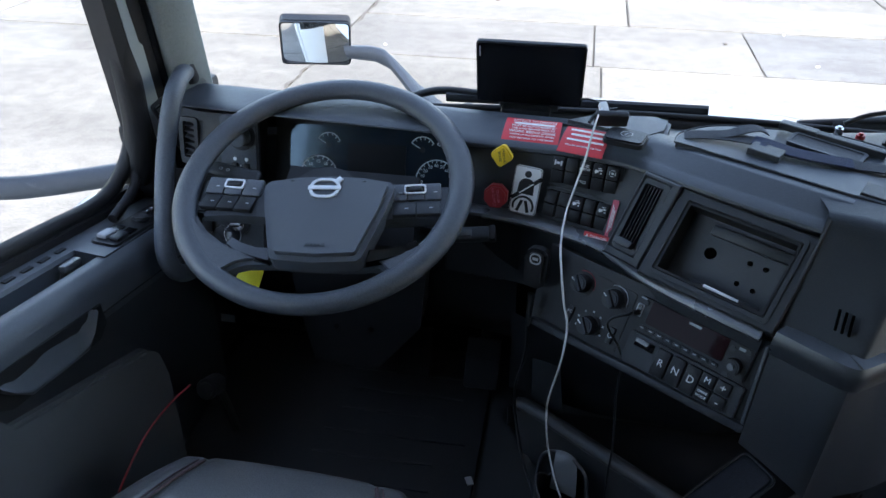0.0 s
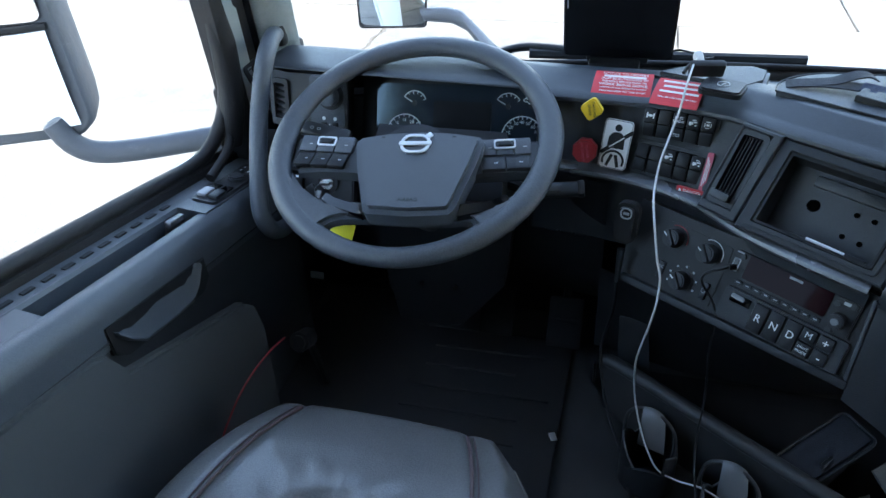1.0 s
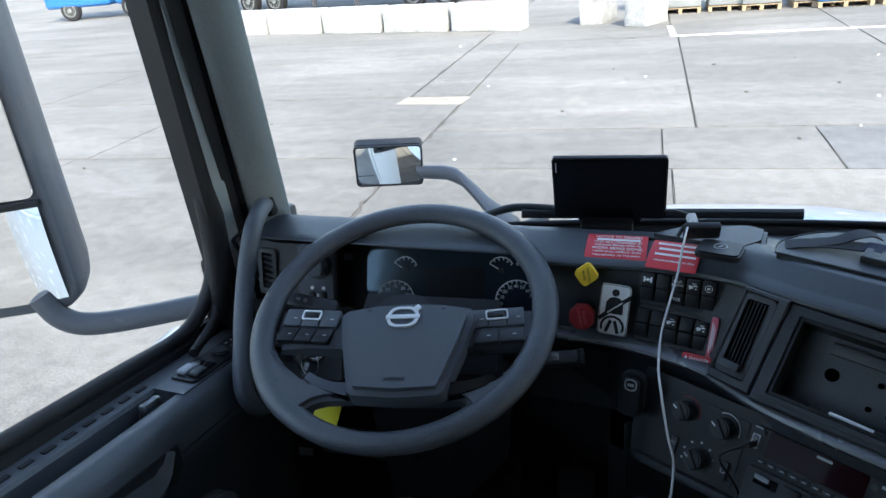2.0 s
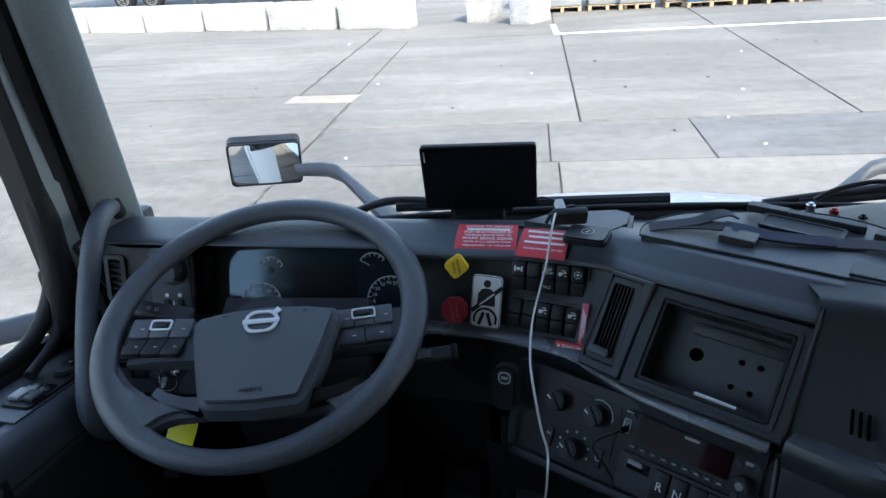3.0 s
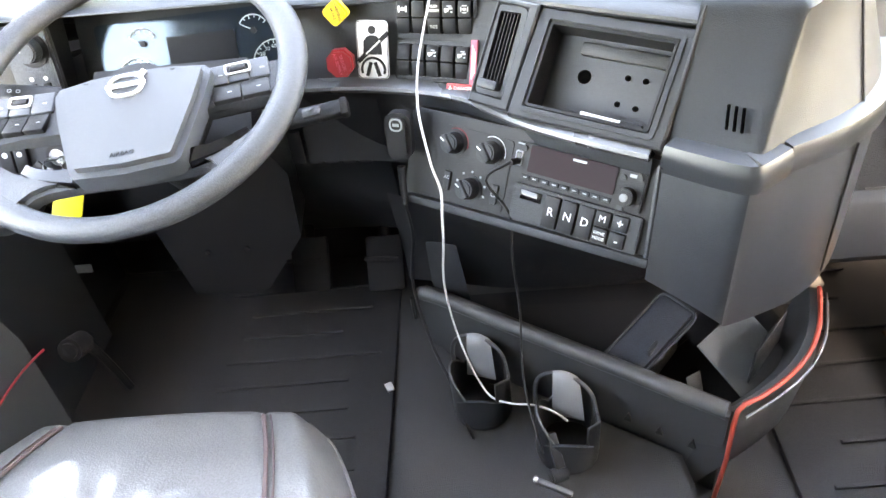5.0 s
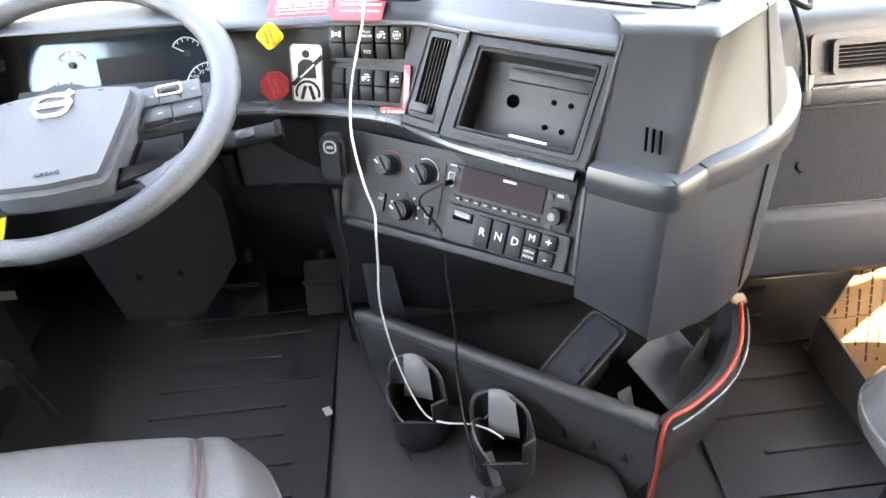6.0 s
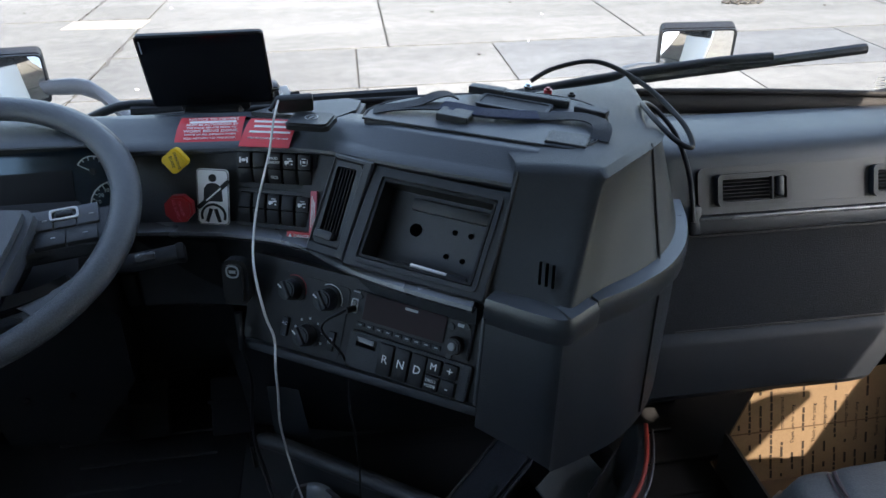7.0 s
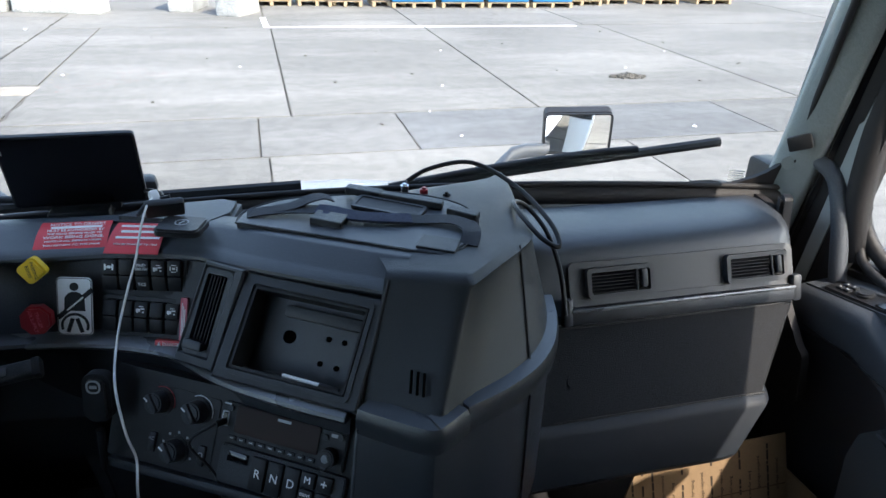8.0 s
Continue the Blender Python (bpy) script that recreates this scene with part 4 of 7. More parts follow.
# passenger side
PROFILE = ((1.40, 0.93), (1.33, 0.958), (1.26, 0.975), (1.19, 0.982), (1.155, 0.979), (1.140, 0.972), (1.134, 0.966), (1.126, 0.955), (1.096, 0.8925), (1.090, 0.888), (1.084, 0.884), (1.082, 0.871), (1.087, 0.865), (1.083, 0.862), (0.985, 0.757), (0.975, 0.753), (0.968, 0.744), (0.952, 0.665), (0.960, 0.650), (1.05, 0.636), (1.30, 0.63))


def pass_ring(x, lo, hi):
    e = max(0.0, (x - 0.80) / 0.085) ** 2.2
    return [(x - (0.0 if z > 0.79 else 0.115 if z > 0.70 else 0.17) * max(0.0, (x - 0.25) / 0.64), y + e * 0.10 - (0.10 if y > 1.35 else 0.0) * ((x - 0.4) / 0.5) ** 2, z - e * 0.02) for y, z in PROFILE[lo:hi]]


PX = (0.25, 0.37, 0.5, 0.65, 0.78, 0.82, 0.84, 0.86, 0.875, 0.89)
part("passenger_panel", loft([pass_ring(x, 0, 14) for x in PX]), DASH_TOP, dash, "passenger side of the dash with a soft top")
part("glovebox_face", loft([pass_ring(x, 13, 15) for x in PX]), GLOVE, dash, "matt black glovebox face")
part("glovebox_door", loft([pass_ring(x, 14, 21) for x in PX]), GLOVE_DOOR, dash, "grey lower glovebox door")
part("end_cap", slab([(y, z) for y, z in PROFILE][::-1], 0.02, Matrix(((0, 0, 1, 0.905), (1, 0, 0, 0.12), (0, 1, 0, -0.015), (0, 0, 0, 1))), 0.004), RUBBER, dash)
part("glovebox_seam", tube([(0.35, 1.0815, 0.861), (0.6, 1.0815, 0.861), (0.82, 1.0825, 0.861)], 0.0016, 5, 2), BLACK, dash)
part("glovebox_seam", tube([(0.35, 0.9855, 0.7585), (0.6, 0.9855, 0.7585), (0.72, 0.9855, 0.7585)], 0.0016, 5, 2), BLACK, dash)

# lower centre stack
CL = axes((-0.041, 0.941, 0.880), (0.831, -0.556, 0), (-0.556 * 0.882, -0.831 * 0.882, 0.47))
STACK = slab([(-0.250, 0.012), (-0.244, -0.106), (-0.228, -0.114), (0.118, -0.102), (0.105, 0.02)], 0.05, CL)
part("lower_panel", STACK, BLACK, dash, "lower centre stack with heater knobs")
part("stack_cover", loft([[tuple(p + Vector((0, 0, -0.006))), tuple(p + Vector((-0.004, -0.004, -0.05))), tuple(p + Vector((-0.008, -0.008, -0.125)))] for p in TRIM_PATH]), FASCIA, dash, "dark curved cover below the trim")
part("stack_lip", box(0.354, 0.013, 0.03, CL @ pose(-0.058, -0.107, -0.003, 0, 0, 2.2), 0.004), FASCIA, dash)
part("stack_edge", box(0.006, 0.120, 0.012, CL @ pose(0.1085, -0.045, 0.003, 0, 0, 6), 0.0025), DASH, dash)
part("under_panel", loft([[(-0.30, 1.04, 0.78), (-0.30, 1.08, 0.66), (-0.30, 1.10, 0.55)], [(-0.12, 0.95, 0.77), (-0.13, 1.03, 0.66), (-0.14, 1.06, 0.55)], [(0.05, 0.85, 0.76), (0.05, 0.99, 0.66), (0.05, 1.05, 0.55)], [(0.30, 1.02, 0.72), (0.28, 1.08, 0.66), (0.28, 1.10, 0.55)]]), BLACK, dash)

# knee panels and the column
part("knee_panel", loft([[(-0.97, 1.20, 0.90), (-0.97, 1.22, 0.72), (-0.97, 1.33, 0.5)], [(-0.80, 1.19, 0.90), (-0.80, 1.21, 0.72), (-0.80, 1.33, 0.5)], [(-0.42, 1.14, 0.90), (-0.42, 1.18, 0.70), (-0.42, 1.32, 0.5)], [(-0.30, 1.10, 0.90), (-0.30, 1.15, 0.68), (-0.30, 1.30, 0.5)]]), BLACK, dash)
for k in range(6):
    part("grille_slat", box(0.022, 0.006, 0.055, pose(-0.475 + 0.027 * k, 1.155 - 0.004 * k, 0.80, -6, 0, 0), 0.003), BLACK, dash)

# ---- steering wheel ----
WC = (-0.607, 1.046, 0.981)
WM = axes(WC, (1, 0, 0), (0, -0.3665, 0.930))
wheel = thing("steering_wheel", "dark grey leather four-spoke steering wheel with buttons", "steering wheel")


def on_wheel(bm):
    bmesh.ops.transform(bm, matrix=WM, verts=bm.verts)
    return bm


R0, RT = 0.2172, 0.0196
rows = []
for i in range(72):
    a = 2 * math.pi * i / 72
    flat = 1.0 - 0.20 * max(0.0, -math.sin(a)) ** 4
    ring = []
    for k in range(16):
        b = 2 * math.pi * k / 16
        ring.append((math.cos(a) * (R0 + RT * flat * math.cos(b)), math.sin(a) * (R0 + RT * flat * math.cos(b)), RT * 0.74 * math.sin(b)))
    rows.append(ring)
part("rim", on_wheel(loft(rows + [rows[0]], True)), WHEEL_SKIN, wheel, "grained leather rim", smooth=True)
HUB = Matrix.Translation((0.024, -0.039, -0.004)) @ Matrix.Rotation(radians(6), 4, "Z")


def on_hub(bm):
    bmesh.ops.transform(bm, matrix=WM @ HUB, verts=bm.verts)
    return bm


for sg in (-1, 1):
    sp = [[(sg * x, y + h * s, z) for s, z in ((-1, 0.0), (-0.85, zt), (0.85, zt), (1, 0.0), (0.6, -0.014), (-0.6, -0.014))] for x, y, h, zt in ((0.06, -0.004, 0.046, 0.016), (0.10, 0.000, 0.036, 0.014), (0.15, 0.002, 0.034, 0.012), (0.195, 0.004, 0.034, 0.006))]
    part("upper_spoke", on_hub(loft(sp, True, True)), FASCIA, wheel)
# broad lower spokes with a slot between them and the rim
LOWER = [(-0.190, -0.104), (-0.172, -0.132), (-0.140, -0.165), (-0.112, -0.190), (-0.102, -0.190), (-0.0945, -0.180), (-0.084, -0.1695), (-0.068, -0.163), (-0.03, -0.158), (0.03, -0.155), (0.09, -0.1485), (0.114, -0.1435), (0.126, -0.144), (0.134, -0.151), (0.141, -0.162), (0.168, -0.143), (0.190, -0.112), (0.203, -0.072), (0.185, -0.082), (0.160, -0.106), (0.125, -0.124), (0.09, -0.128), (0.02, -0.130), (-0.05, -0.134), (-0.085, -0.138), (-0.119, -0.131), (-0.150, -0.113), (-0.178, -0.086)]
part("lower_spoke", on_wheel(slab(LOWER, 0.022, Matrix.Translation((0, 0, 0.0105)), 0.007)), WHEEL_SKIN, wheel, "broad moulded lower spoke", smooth=True)
pad_out = [(-0.092, 0.0245), (-0.100, 0.016), (-0.0985, 0.004), (-0.0905, -0.032), (-0.078, -0.075), (-0.067, -0.112), (-0.060, -0.119), (0.0, -0.123), (0.060, -0.119), (0.067, -0.112), (0.078, -0.075), (0.0905, -0.032), (0.0985, 0.004), (0.100, 0.016), (0.092, 0.0245), (0.05, 0.0325), (0.0, 0.0355), (-0.05, 0.0325)]
part("airbag_pad", on_hub(slab(pad_out, 0.034, Matrix.Translation((0, 0, 0.040)), 0.009)), PAD, wheel, "soft grey airbag cover", smooth=True)
part("pad_base", on_hub(slab([(x * 0.90, y * 0.86) for x, y in pad_out], 0.03, Matrix.Translation((0, 0, 0.010)), 0.004)), BLACK, wheel)
part("column", tube([tuple(WM @ Vector((0, -0.01, -0.01))), tuple(WM @ Vector((0, 0.0, -0.12))), tuple(WM @ Vector((0, 0.06, -0.32)))], 0.055, 20, 3), BLACK, wheel, smooth=True)

# ---- seats ----


def cushion(t, x, y0, y1, z, half, taper, start):
    """A leather seat cushion: front at y1, back at y0, top at z, with two stitched seams."""
    def ring(y, k):
        w = half * (1 - taper * max(0.0, (k - start) / (1 - start)) ** 2.4)
        drop = 0.055 * max(0.0, (k - 0.5) / 0.5) ** 2.6
        pts = []
        for i in range(61):
            s = i / 30 - 1
            crown = 0.016 * (1 - abs(s) ** 2.2) - 0.05 * max(0.0, abs(s) - 0.86) / 0.14 * abs(s)
            groove = -0.005 * max(0.0, 1 - abs(abs(s) - 0.6667) / 0.05)
            ex, ey = w * s / 0.074, (y - y1 + 0.246) / 0.074
            e = math.hypot(ex, ey)
            turn = math.atan2(ey, ex)
            dish = -0.011 * math.exp(-((e / 1.9) ** 2)) - 0.010 * math.exp(-(((e - 1.0) / 0.16) ** 2))
            fold = 0.0011 * math.exp(-((e - 1.45) / 0.5) ** 2) * math.sin(turn * 17 + 2.5 * noise.noise(Vector((ex, ey, 1.0)))) * max(0.0, ey)
            crease = 0.0006 * noise.noise(Vector((ex * 1.3, ey * 3.0, 4.0))) if abs(s) < 0.9 else 0.0
            pts.append((x + w * s, y, z + crown + groove + dish + fold + crease - drop))
        return pts + [(x + w * 1.03, y, z - 0.09 - drop * 0.5), (x + w * 0.9, y, z - 0.15), (x - w * 0.9, y, z - 0.15), (x - w * 1.03, y, z - 0.09 - drop * 0.5)]
    ks = [0.03 * k for k in range(14)] + [0.41 + 0.009 * k for k in range(54)] + [0.90, 0.915, 0.93, 0.945, 0.96, 0.97, 0.98, 0.99, 1.0]
    rows = [ring(y0 + (y1 - y0) * k, k) for k in ks]
    tip = [tuple(Vector(p) * 1.0 + Vector((-(p[0] - x) * 0.06, 0.012, -0.03 if p[2] > z - 0.08 else 0.0))) for p in rows[-1]]
    part("cushion", loft(rows + [tip], True, True), LEATHER, t, "smooth creased dark leather cushion", smooth=True)
    pad_rows = []
    for f, h in ((1.0, -0.008), (0.97, -0.002), (0.88, 0.0015), (0.7, 0.003), (0.4, 0.0036), (0.05, 0.0038)):
        pad_rows.append([(x + 0.070 * f * math.cos(math.pi * i / 20), y1 - 0.246 + 0.070 * f * math.sin(math.pi * i / 20), z + 0.0065 + h) for i in range(40)])
    part("perforated_insert", loft(pad_rows, True, True), PERFORATED, t, "round perforated leather insert", smooth=True)
    for sg in (-1, 1):
        line = []
        for k in ks[:-1]:
            p = ring(y0 + (y1 - y0) * k, k)
            q = p[30 + sg * 20]
            line.append((q[0] - sg * 0.001, q[1], q[2] + 0.0045))
        part("seam", tube(line, 0.0028, 6, 1), THREAD, t, "stitched seam")
        part("seam", tube([(a + sg * 0.009, b, c - 0.0004) for a, b, c in line], 0.0014, 5, 1), THREAD, t)
    edge = [rows[-2][0]] + [tuple(Vector(r[0]) + Vector((-0.004, 0, -0.012))) for r in rows[-3::-1]]
    part("piping", tube([(2 * x - a, b, c) for a, b, c in edge], 0.003, 6, 1), LEATHER, t)
    part("piping", tube(edge, 0.003, 6, 1), LEATHER, t)
    part("base", box(half * 1.7, (y1 - y0) * 0.85, z - 0.13 - FLOOR_Z, Matrix.Translation((x, (y0 + y1) / 2 - 0.03, (FLOOR_Z + z - 0.13) / 2)), 0.02), BLACK, t)
    back = []
    for k in range(9):
        h = k / 8
        w = half * (1.0 - 0.18 * h ** 2)
        yb = y0 + 0.02 - 0.22 * h
        zb = z + 0.02 + 0.66 * h
        back.append([(x + w * s, yb - d, zb) for s, d in ((-1, 0.02), (-0.85, -0.03), (-0.5, -0.01), (0, -0.002), (0.5, -0.01), (0.85, -0.03), (1, 0.02), (0.9, 0.09), (-0.9, 0.09))])
    part("backrest", loft(back, True, True), LEATHER, t, smooth=True)
    return t


driver_seat = thing("driver_chair", "dark leather driver's seat cushion with stitched seams", "seat")
cushion(driver_seat, -0.588, 0.02, 0.753, 0.708, 0.280, 0.30, 0.55)
passenger_seat = thing("passenger_chair", "dark leather passenger seat with a stitched seam", "seat")
cushion(passenger_seat, 0.645, 0.02, 0.783, 0.720, 0.272, 0.16, 0.84)
bunk = part("bunk", box(2.0, 0.75, 0.5, Matrix.Translation((0, -1.02, FLOOR_Z + 0.25)), 0.05, 3), BED)
tagged(bunk, "grey cloth-covered bunk at the back of the cab", "bunk")

# ---- floor ----
mat = thing("floor_mat", "black rubber floor mat with raised cross ribs", "floor mat")
part("sheet", box(0.62, 0.95, 0.012, Matrix.Translation((-0.66, 0.88, FLOOR_Z + 0.006)), 0.004), MAT_FLOOR, mat)
for k in range(9):
    part("rib", box(0.20 + 0.05 * (k % 3), 0.006, 0.006, pose(-0.56 + 0.03 * (k % 2), 0.78 + 0.062 * k, FLOOR_Z + 0.014, 0, 0, 1.5), 0.002), MAT_FLOOR, mat)
mat2 = thing("floor_mat", "black rubber passenger floor mat with raised ribs", "floor mat")
part("sheet", box(0.52, 0.9, 0.012, Matrix.Translation((0.53, 0.86, FLOOR_Z + 0.006)), 0.004), MAT_FLOOR, mat2)
for k in range(8):
    part("rib", box(0.16 + 0.04 * (k % 2), 0.007, 0.007, pose(0.40 + 0.02 * (k % 3), 0.70 + 0.075 * k, FLOOR_Z + 0.014, 0, 0, 2), 0.002), MAT_FLOOR, mat2)
scrap = part("litter_scrap", box(0.014, 0.018, 0.004, pose(-0.358, 1.008, FLOOR_Z + 0.014, 8, 12, 30), 0.001), WHITE)
tagged(scrap, "small white scrap of litter on the floor", "litter")
for nm, x, z in (("accelerator_pedal", -0.37, 0.45), ("brake_pedal", -0.52, 0.46)):
    p = thing(nm, "black rubber-faced pedal below the dashboard", "pedal")
    part("plate", box(0.075, 0.02, 0.11, pose(x, 1.26, z, -38, 0, 0), 0.006), PEDAL, p)
    part("lever", tube([(x, 1.27, z), (x, 1.33, z + 0.08), (x, 1.35, z + 0.2)], 0.011, 8), PEDAL, p, smooth=True)
    for k in range(4):
        part("rib", box(0.066, 0.004, 0.006, pose(x, 1.2495 + 0.015 * (k - 1.5) * -1.0, z + 0.012 + 0.02 * (k - 1.5), -38, 0, 0), 0.001), PEDAL, p)
seat_lever = thing("seat_control", "small black seat control knob beside the driver's seat", "control knob")
part("knob", rod(0.02, 0.05, look((-0.84, 0.95, 0.585), (-0.84, 0.9, 0.61)), 16, bevel=0.006), RUBBER, seat_lever)
part("stem", tube([(-0.84, 0.95, 0.585), (-0.86, 1.02, 0.52), (-0.86, 1.05, 0.37)], 0.009, 8), BLACK, seat_lever)
belt_edge = part("seat_belt_edge", tube([(-0.84, 0.915, 0.632), (-0.845, 0.86, 0.642), (-0.85, 0.80, 0.640), (-0.855, 0.745, 0.620), (-0.86, 0.70, 0.58), (-0.86, 0.68, 0.48), (-0.86, 0.68, 0.36)], 0.0019, 6), RED_DARK)
tagged(belt_edge, "thin red cord beside the driver's seat", "cord")

# ---- column cover and stalks ----
cover = thing("column_cover", "black plastic steering column cover with small screws", "column cover")
part("shroud", loft([[(-0.70, 1.02, 0.90), (-0.58, 1.0, 0.905), (-0.46, 1.02, 0.90), (-0.47, 1.12, 0.97), (-0.69, 1.12, 0.97)], [(-0.71, 1.10, 0.78), (-0.58, 1.09, 0.78), (-0.46, 1.11, 0.78), (-0.46, 1.2, 0.80), (-0.70, 1.2, 0.80)], [(-0.715, 1.13, 0.64), (-0.58, 1.13, 0.635), (-0.48, 1.14, 0.63), (-0.48, 1.22, 0.65), (-0.71, 1.22, 0.65)], [(-0.705, 1.14, 0.515), (-0.60, 1.14, 0.505), (-0.57, 1.15, 0.506), (-0.57, 1.2, 0.51), (-0.70, 1.2, 0.51)]], True, True), BLACK, cover)
for x, z in ((-0.64, 0.675), (-0.645, 0.62), (-0.575, 0.622)):
    part("screw", rod(0.005, 0.004, axes((x, 1.131, z), (1, 0, 0), (0, -1, 0.1)), 10), BRIGHT, cover)
tag = part("yellow_tag", box(0.040, 0.003, 0.044, pose(-0.705, 0.945, 0.862, -50, 6, 0), 0.001), YELLOW_TAG)
tagged(tag, "bright yellow tag hanging under the steering column", "tag")
stalk = thing("indicator_stalk", "black indicator stalk with white light symbols", "stalk")
sm = axes((-0.792, 1.10, 0.957), (0.93, 0.05, -0.30), (0.05, -0.55, 0.85))
part("lever", box(0.11, 0.026, 0.016, sm, 0.006, 3), FASCIA, stalk)
part("tip", box(0.016, 0.03, 0.019, sm @ Matrix.Translation((-0.06, 0, 0)), 0.005), GREY_PRINT, stalk)
for k in range(2):
    part("symbol", ring_frame(0.0065, 0.005, 0.0009, 0.0006, sm @ Matrix.Translation((-0.015 + 0.013 * k, 0, 0.0088)), r=0.0015), GREY_PRINT, stalk)
stalk2 = thing("retarder_stalk", "black lever stalk with satin buttons beside the wheel", "stalk")
m2 = axes((-0.385, 1.075, 0.897), (0.94, -0.05, 0.30), (0.0, -0.6, 0.8))
part("lever", box(0.085, 0.024, 0.018, m2, 0.006, 3), FASCIA, stalk2)
part("button", box(0.026, 0.013, 0.006, m2 @ Matrix.Translation((-0.002, 0, 0.009)), 0.002), TRIM, stalk2)
part("end_cap", box(0.012, 0.026, 0.02, m2 @ Matrix.Translation((0.043, 0, 0.0)), 0.004), BLACK, stalk2)
part("neck", tube([tuple(m2 @ Vector((-0.04, 0, 0))), (-0.45, 1.09, 0.89), (-0.52, 1.10, 0.90)], 0.010, 8), BLACK, stalk2)

# ---- wheel controls ----
for sg in (-1, 1):
    cx0, cy0, spin, wide = (-0.1335, -0.0440, -1.5, 0.094) if sg < 0 else (0.1535, -0.0215, 13.0, 0.079)
    cm = WM @ pose(cx0, cy0, 0.005, 0, sg * 4, spin)
    back = slab([(-wide / 2 - 0.012, 0.031), (-wide / 2 - 0.004, -0.034), (wide / 2 + 0.004, -0.034), (wide / 2 + 0.012, 0.031)], 0.016, cm, 0.003)
    part("button_carrier", back, BLACK, wheel)
    for row in range(2):
        n = 3 if row == 0 or sg < 0 else 2
        span = wide - 0.006 * row
        for col in range(n):
            cx = (col - (n - 1) / 2) * span / n
            b = part("button", box(span / n - 0.0010, 0.0295, 0.009, cm @ pose(cx, 0.0155 - 0.0310 * row, 0.0035 - 0.001 * row, 6 if row == 0 else -10, 0, 0), 0.002), PAD if row == 0 else BLACK, wheel)
            if not (row == 0 and col == 1):
                part("symbol", box(0.0055, 0.0014, 0.0006, cm @ pose(cx + 0.004, 0.013 - 0.029 * row, 0.0083 - 0.001 * row, 6 if row == 0 else -10, 0, 0)), GREY_PRINT, b)
    part("roller_frame", ring_frame(0.033, 0.0165, 0.0024, 0.003, cm @ pose(0, 0.0185, 0.0106, 6, 0, 0), r=0.003), EMBLEM, wheel, "bright metal roller surround")
    part("roller", box(0.020, 0.008, 0.006, cm @ Matrix.Translation((0, 0.0185, 0.0085)), 0.002), BLACK, wheel)
    inlay = [[tuple(WM @ HUB @ Vector((sg * x, y, z))) for x, y, z in ring] for ring in (((0.073, -0.092, 0.020), (0.071, -0.112, 0.018), (0.070, -0.114, 0.006)), ((0.095, -0.090, 0.019), (0.098, -0.104, 0.017), (0.096, -0.108, 0.006)), ((0.120, -0.080, 0.016), (0.126, -0.092, 0.014), (0.124, -0.096, 0.006)), ((0.138, -0.068, 0.012), (0.144, -0.078, 0.010), (0.142, -0.083, 0.004)))]
    part("spoke_inlay", loft(inlay), SCREEN, wheel, "gloss black spoke inlay")
em = WM @ HUB @ Matrix.Translation((-0.003, 0.004, 0.0405))
part("emblem", ring_frame(0.046, 0.036, 0.0040, 0.003, em @ Matrix.Translation((0, 0, 0.002)), r=0.0135), EMBLEM, wheel, "bright oval emblem")
part("emblem_bar", box(0.050, 0.0072, 0.002, em @ Matrix.Translation((0, 0, 0.0016)), 0.0006), EMBLEM, wheel)
part("emblem_tip", box(0.009, 0.009, 0.0025, em @ pose(0.020, 0.016, 0.001, 0, 0, 45), 0.0006), EMBLEM, wheel)
lettering("AIRBAG", 0.0085, WM @ HUB @ Matrix.Translation((0, -0.100, 0.0402)), BLACK, wheel)
for sg in (-1, 1):
    part("pad_mark", box(0.006, 0.0018, 0.0006, WM @ HUB @ Matrix.Translation((sg * 0.055, 0.018, 0.0402))), BLACK, wheel)

# ---- instrument cluster ----
cluster = thing("instrument_cluster", "glossy black instrument cluster with round gauges and a dark display", "instrument cluster")
part("hood_wall", loft([[(-0.805, 1.190, 1.027), (-0.80, 1.185, 0.90), (-0.43, 1.165, 0.90), (-0.425, 1.172, 1.028)], [(-0.795, 1.285, 1.010), (-0.795, 1.225, 0.862), (-0.425, 1.225, 0.862), (-0.425, 1.285, 1.010)]], True), BLACK, cluster)
KM = axes((-0.598, 1.245, 0.942), (1, 0.06, 0), (0.054, -0.898, 0.436)) @ Matrix.Scale(0.93, 4)
part("back_plate", slab(rounded(0.37, 0.19, 0.015), 0.02, KM @ Matrix.Translation((0, 0, -0.006)), 0.002), BLACK, cluster)
part("lens", slab(rounded(0.345, 0.140, 0.010), 0.006, KM @ Matrix.Translation((0.019, -0.020, 0)), 0.002), LENS, cluster, "glossy dark gauge lens")
part("display", slab(rounded(0.116, 0.070, 0.003), 0.002, KM @ Matrix.Translation((0.022, -0.017, 0.0022)), 0.0006), DIM_GLASS, cluster, "unlit centre display")


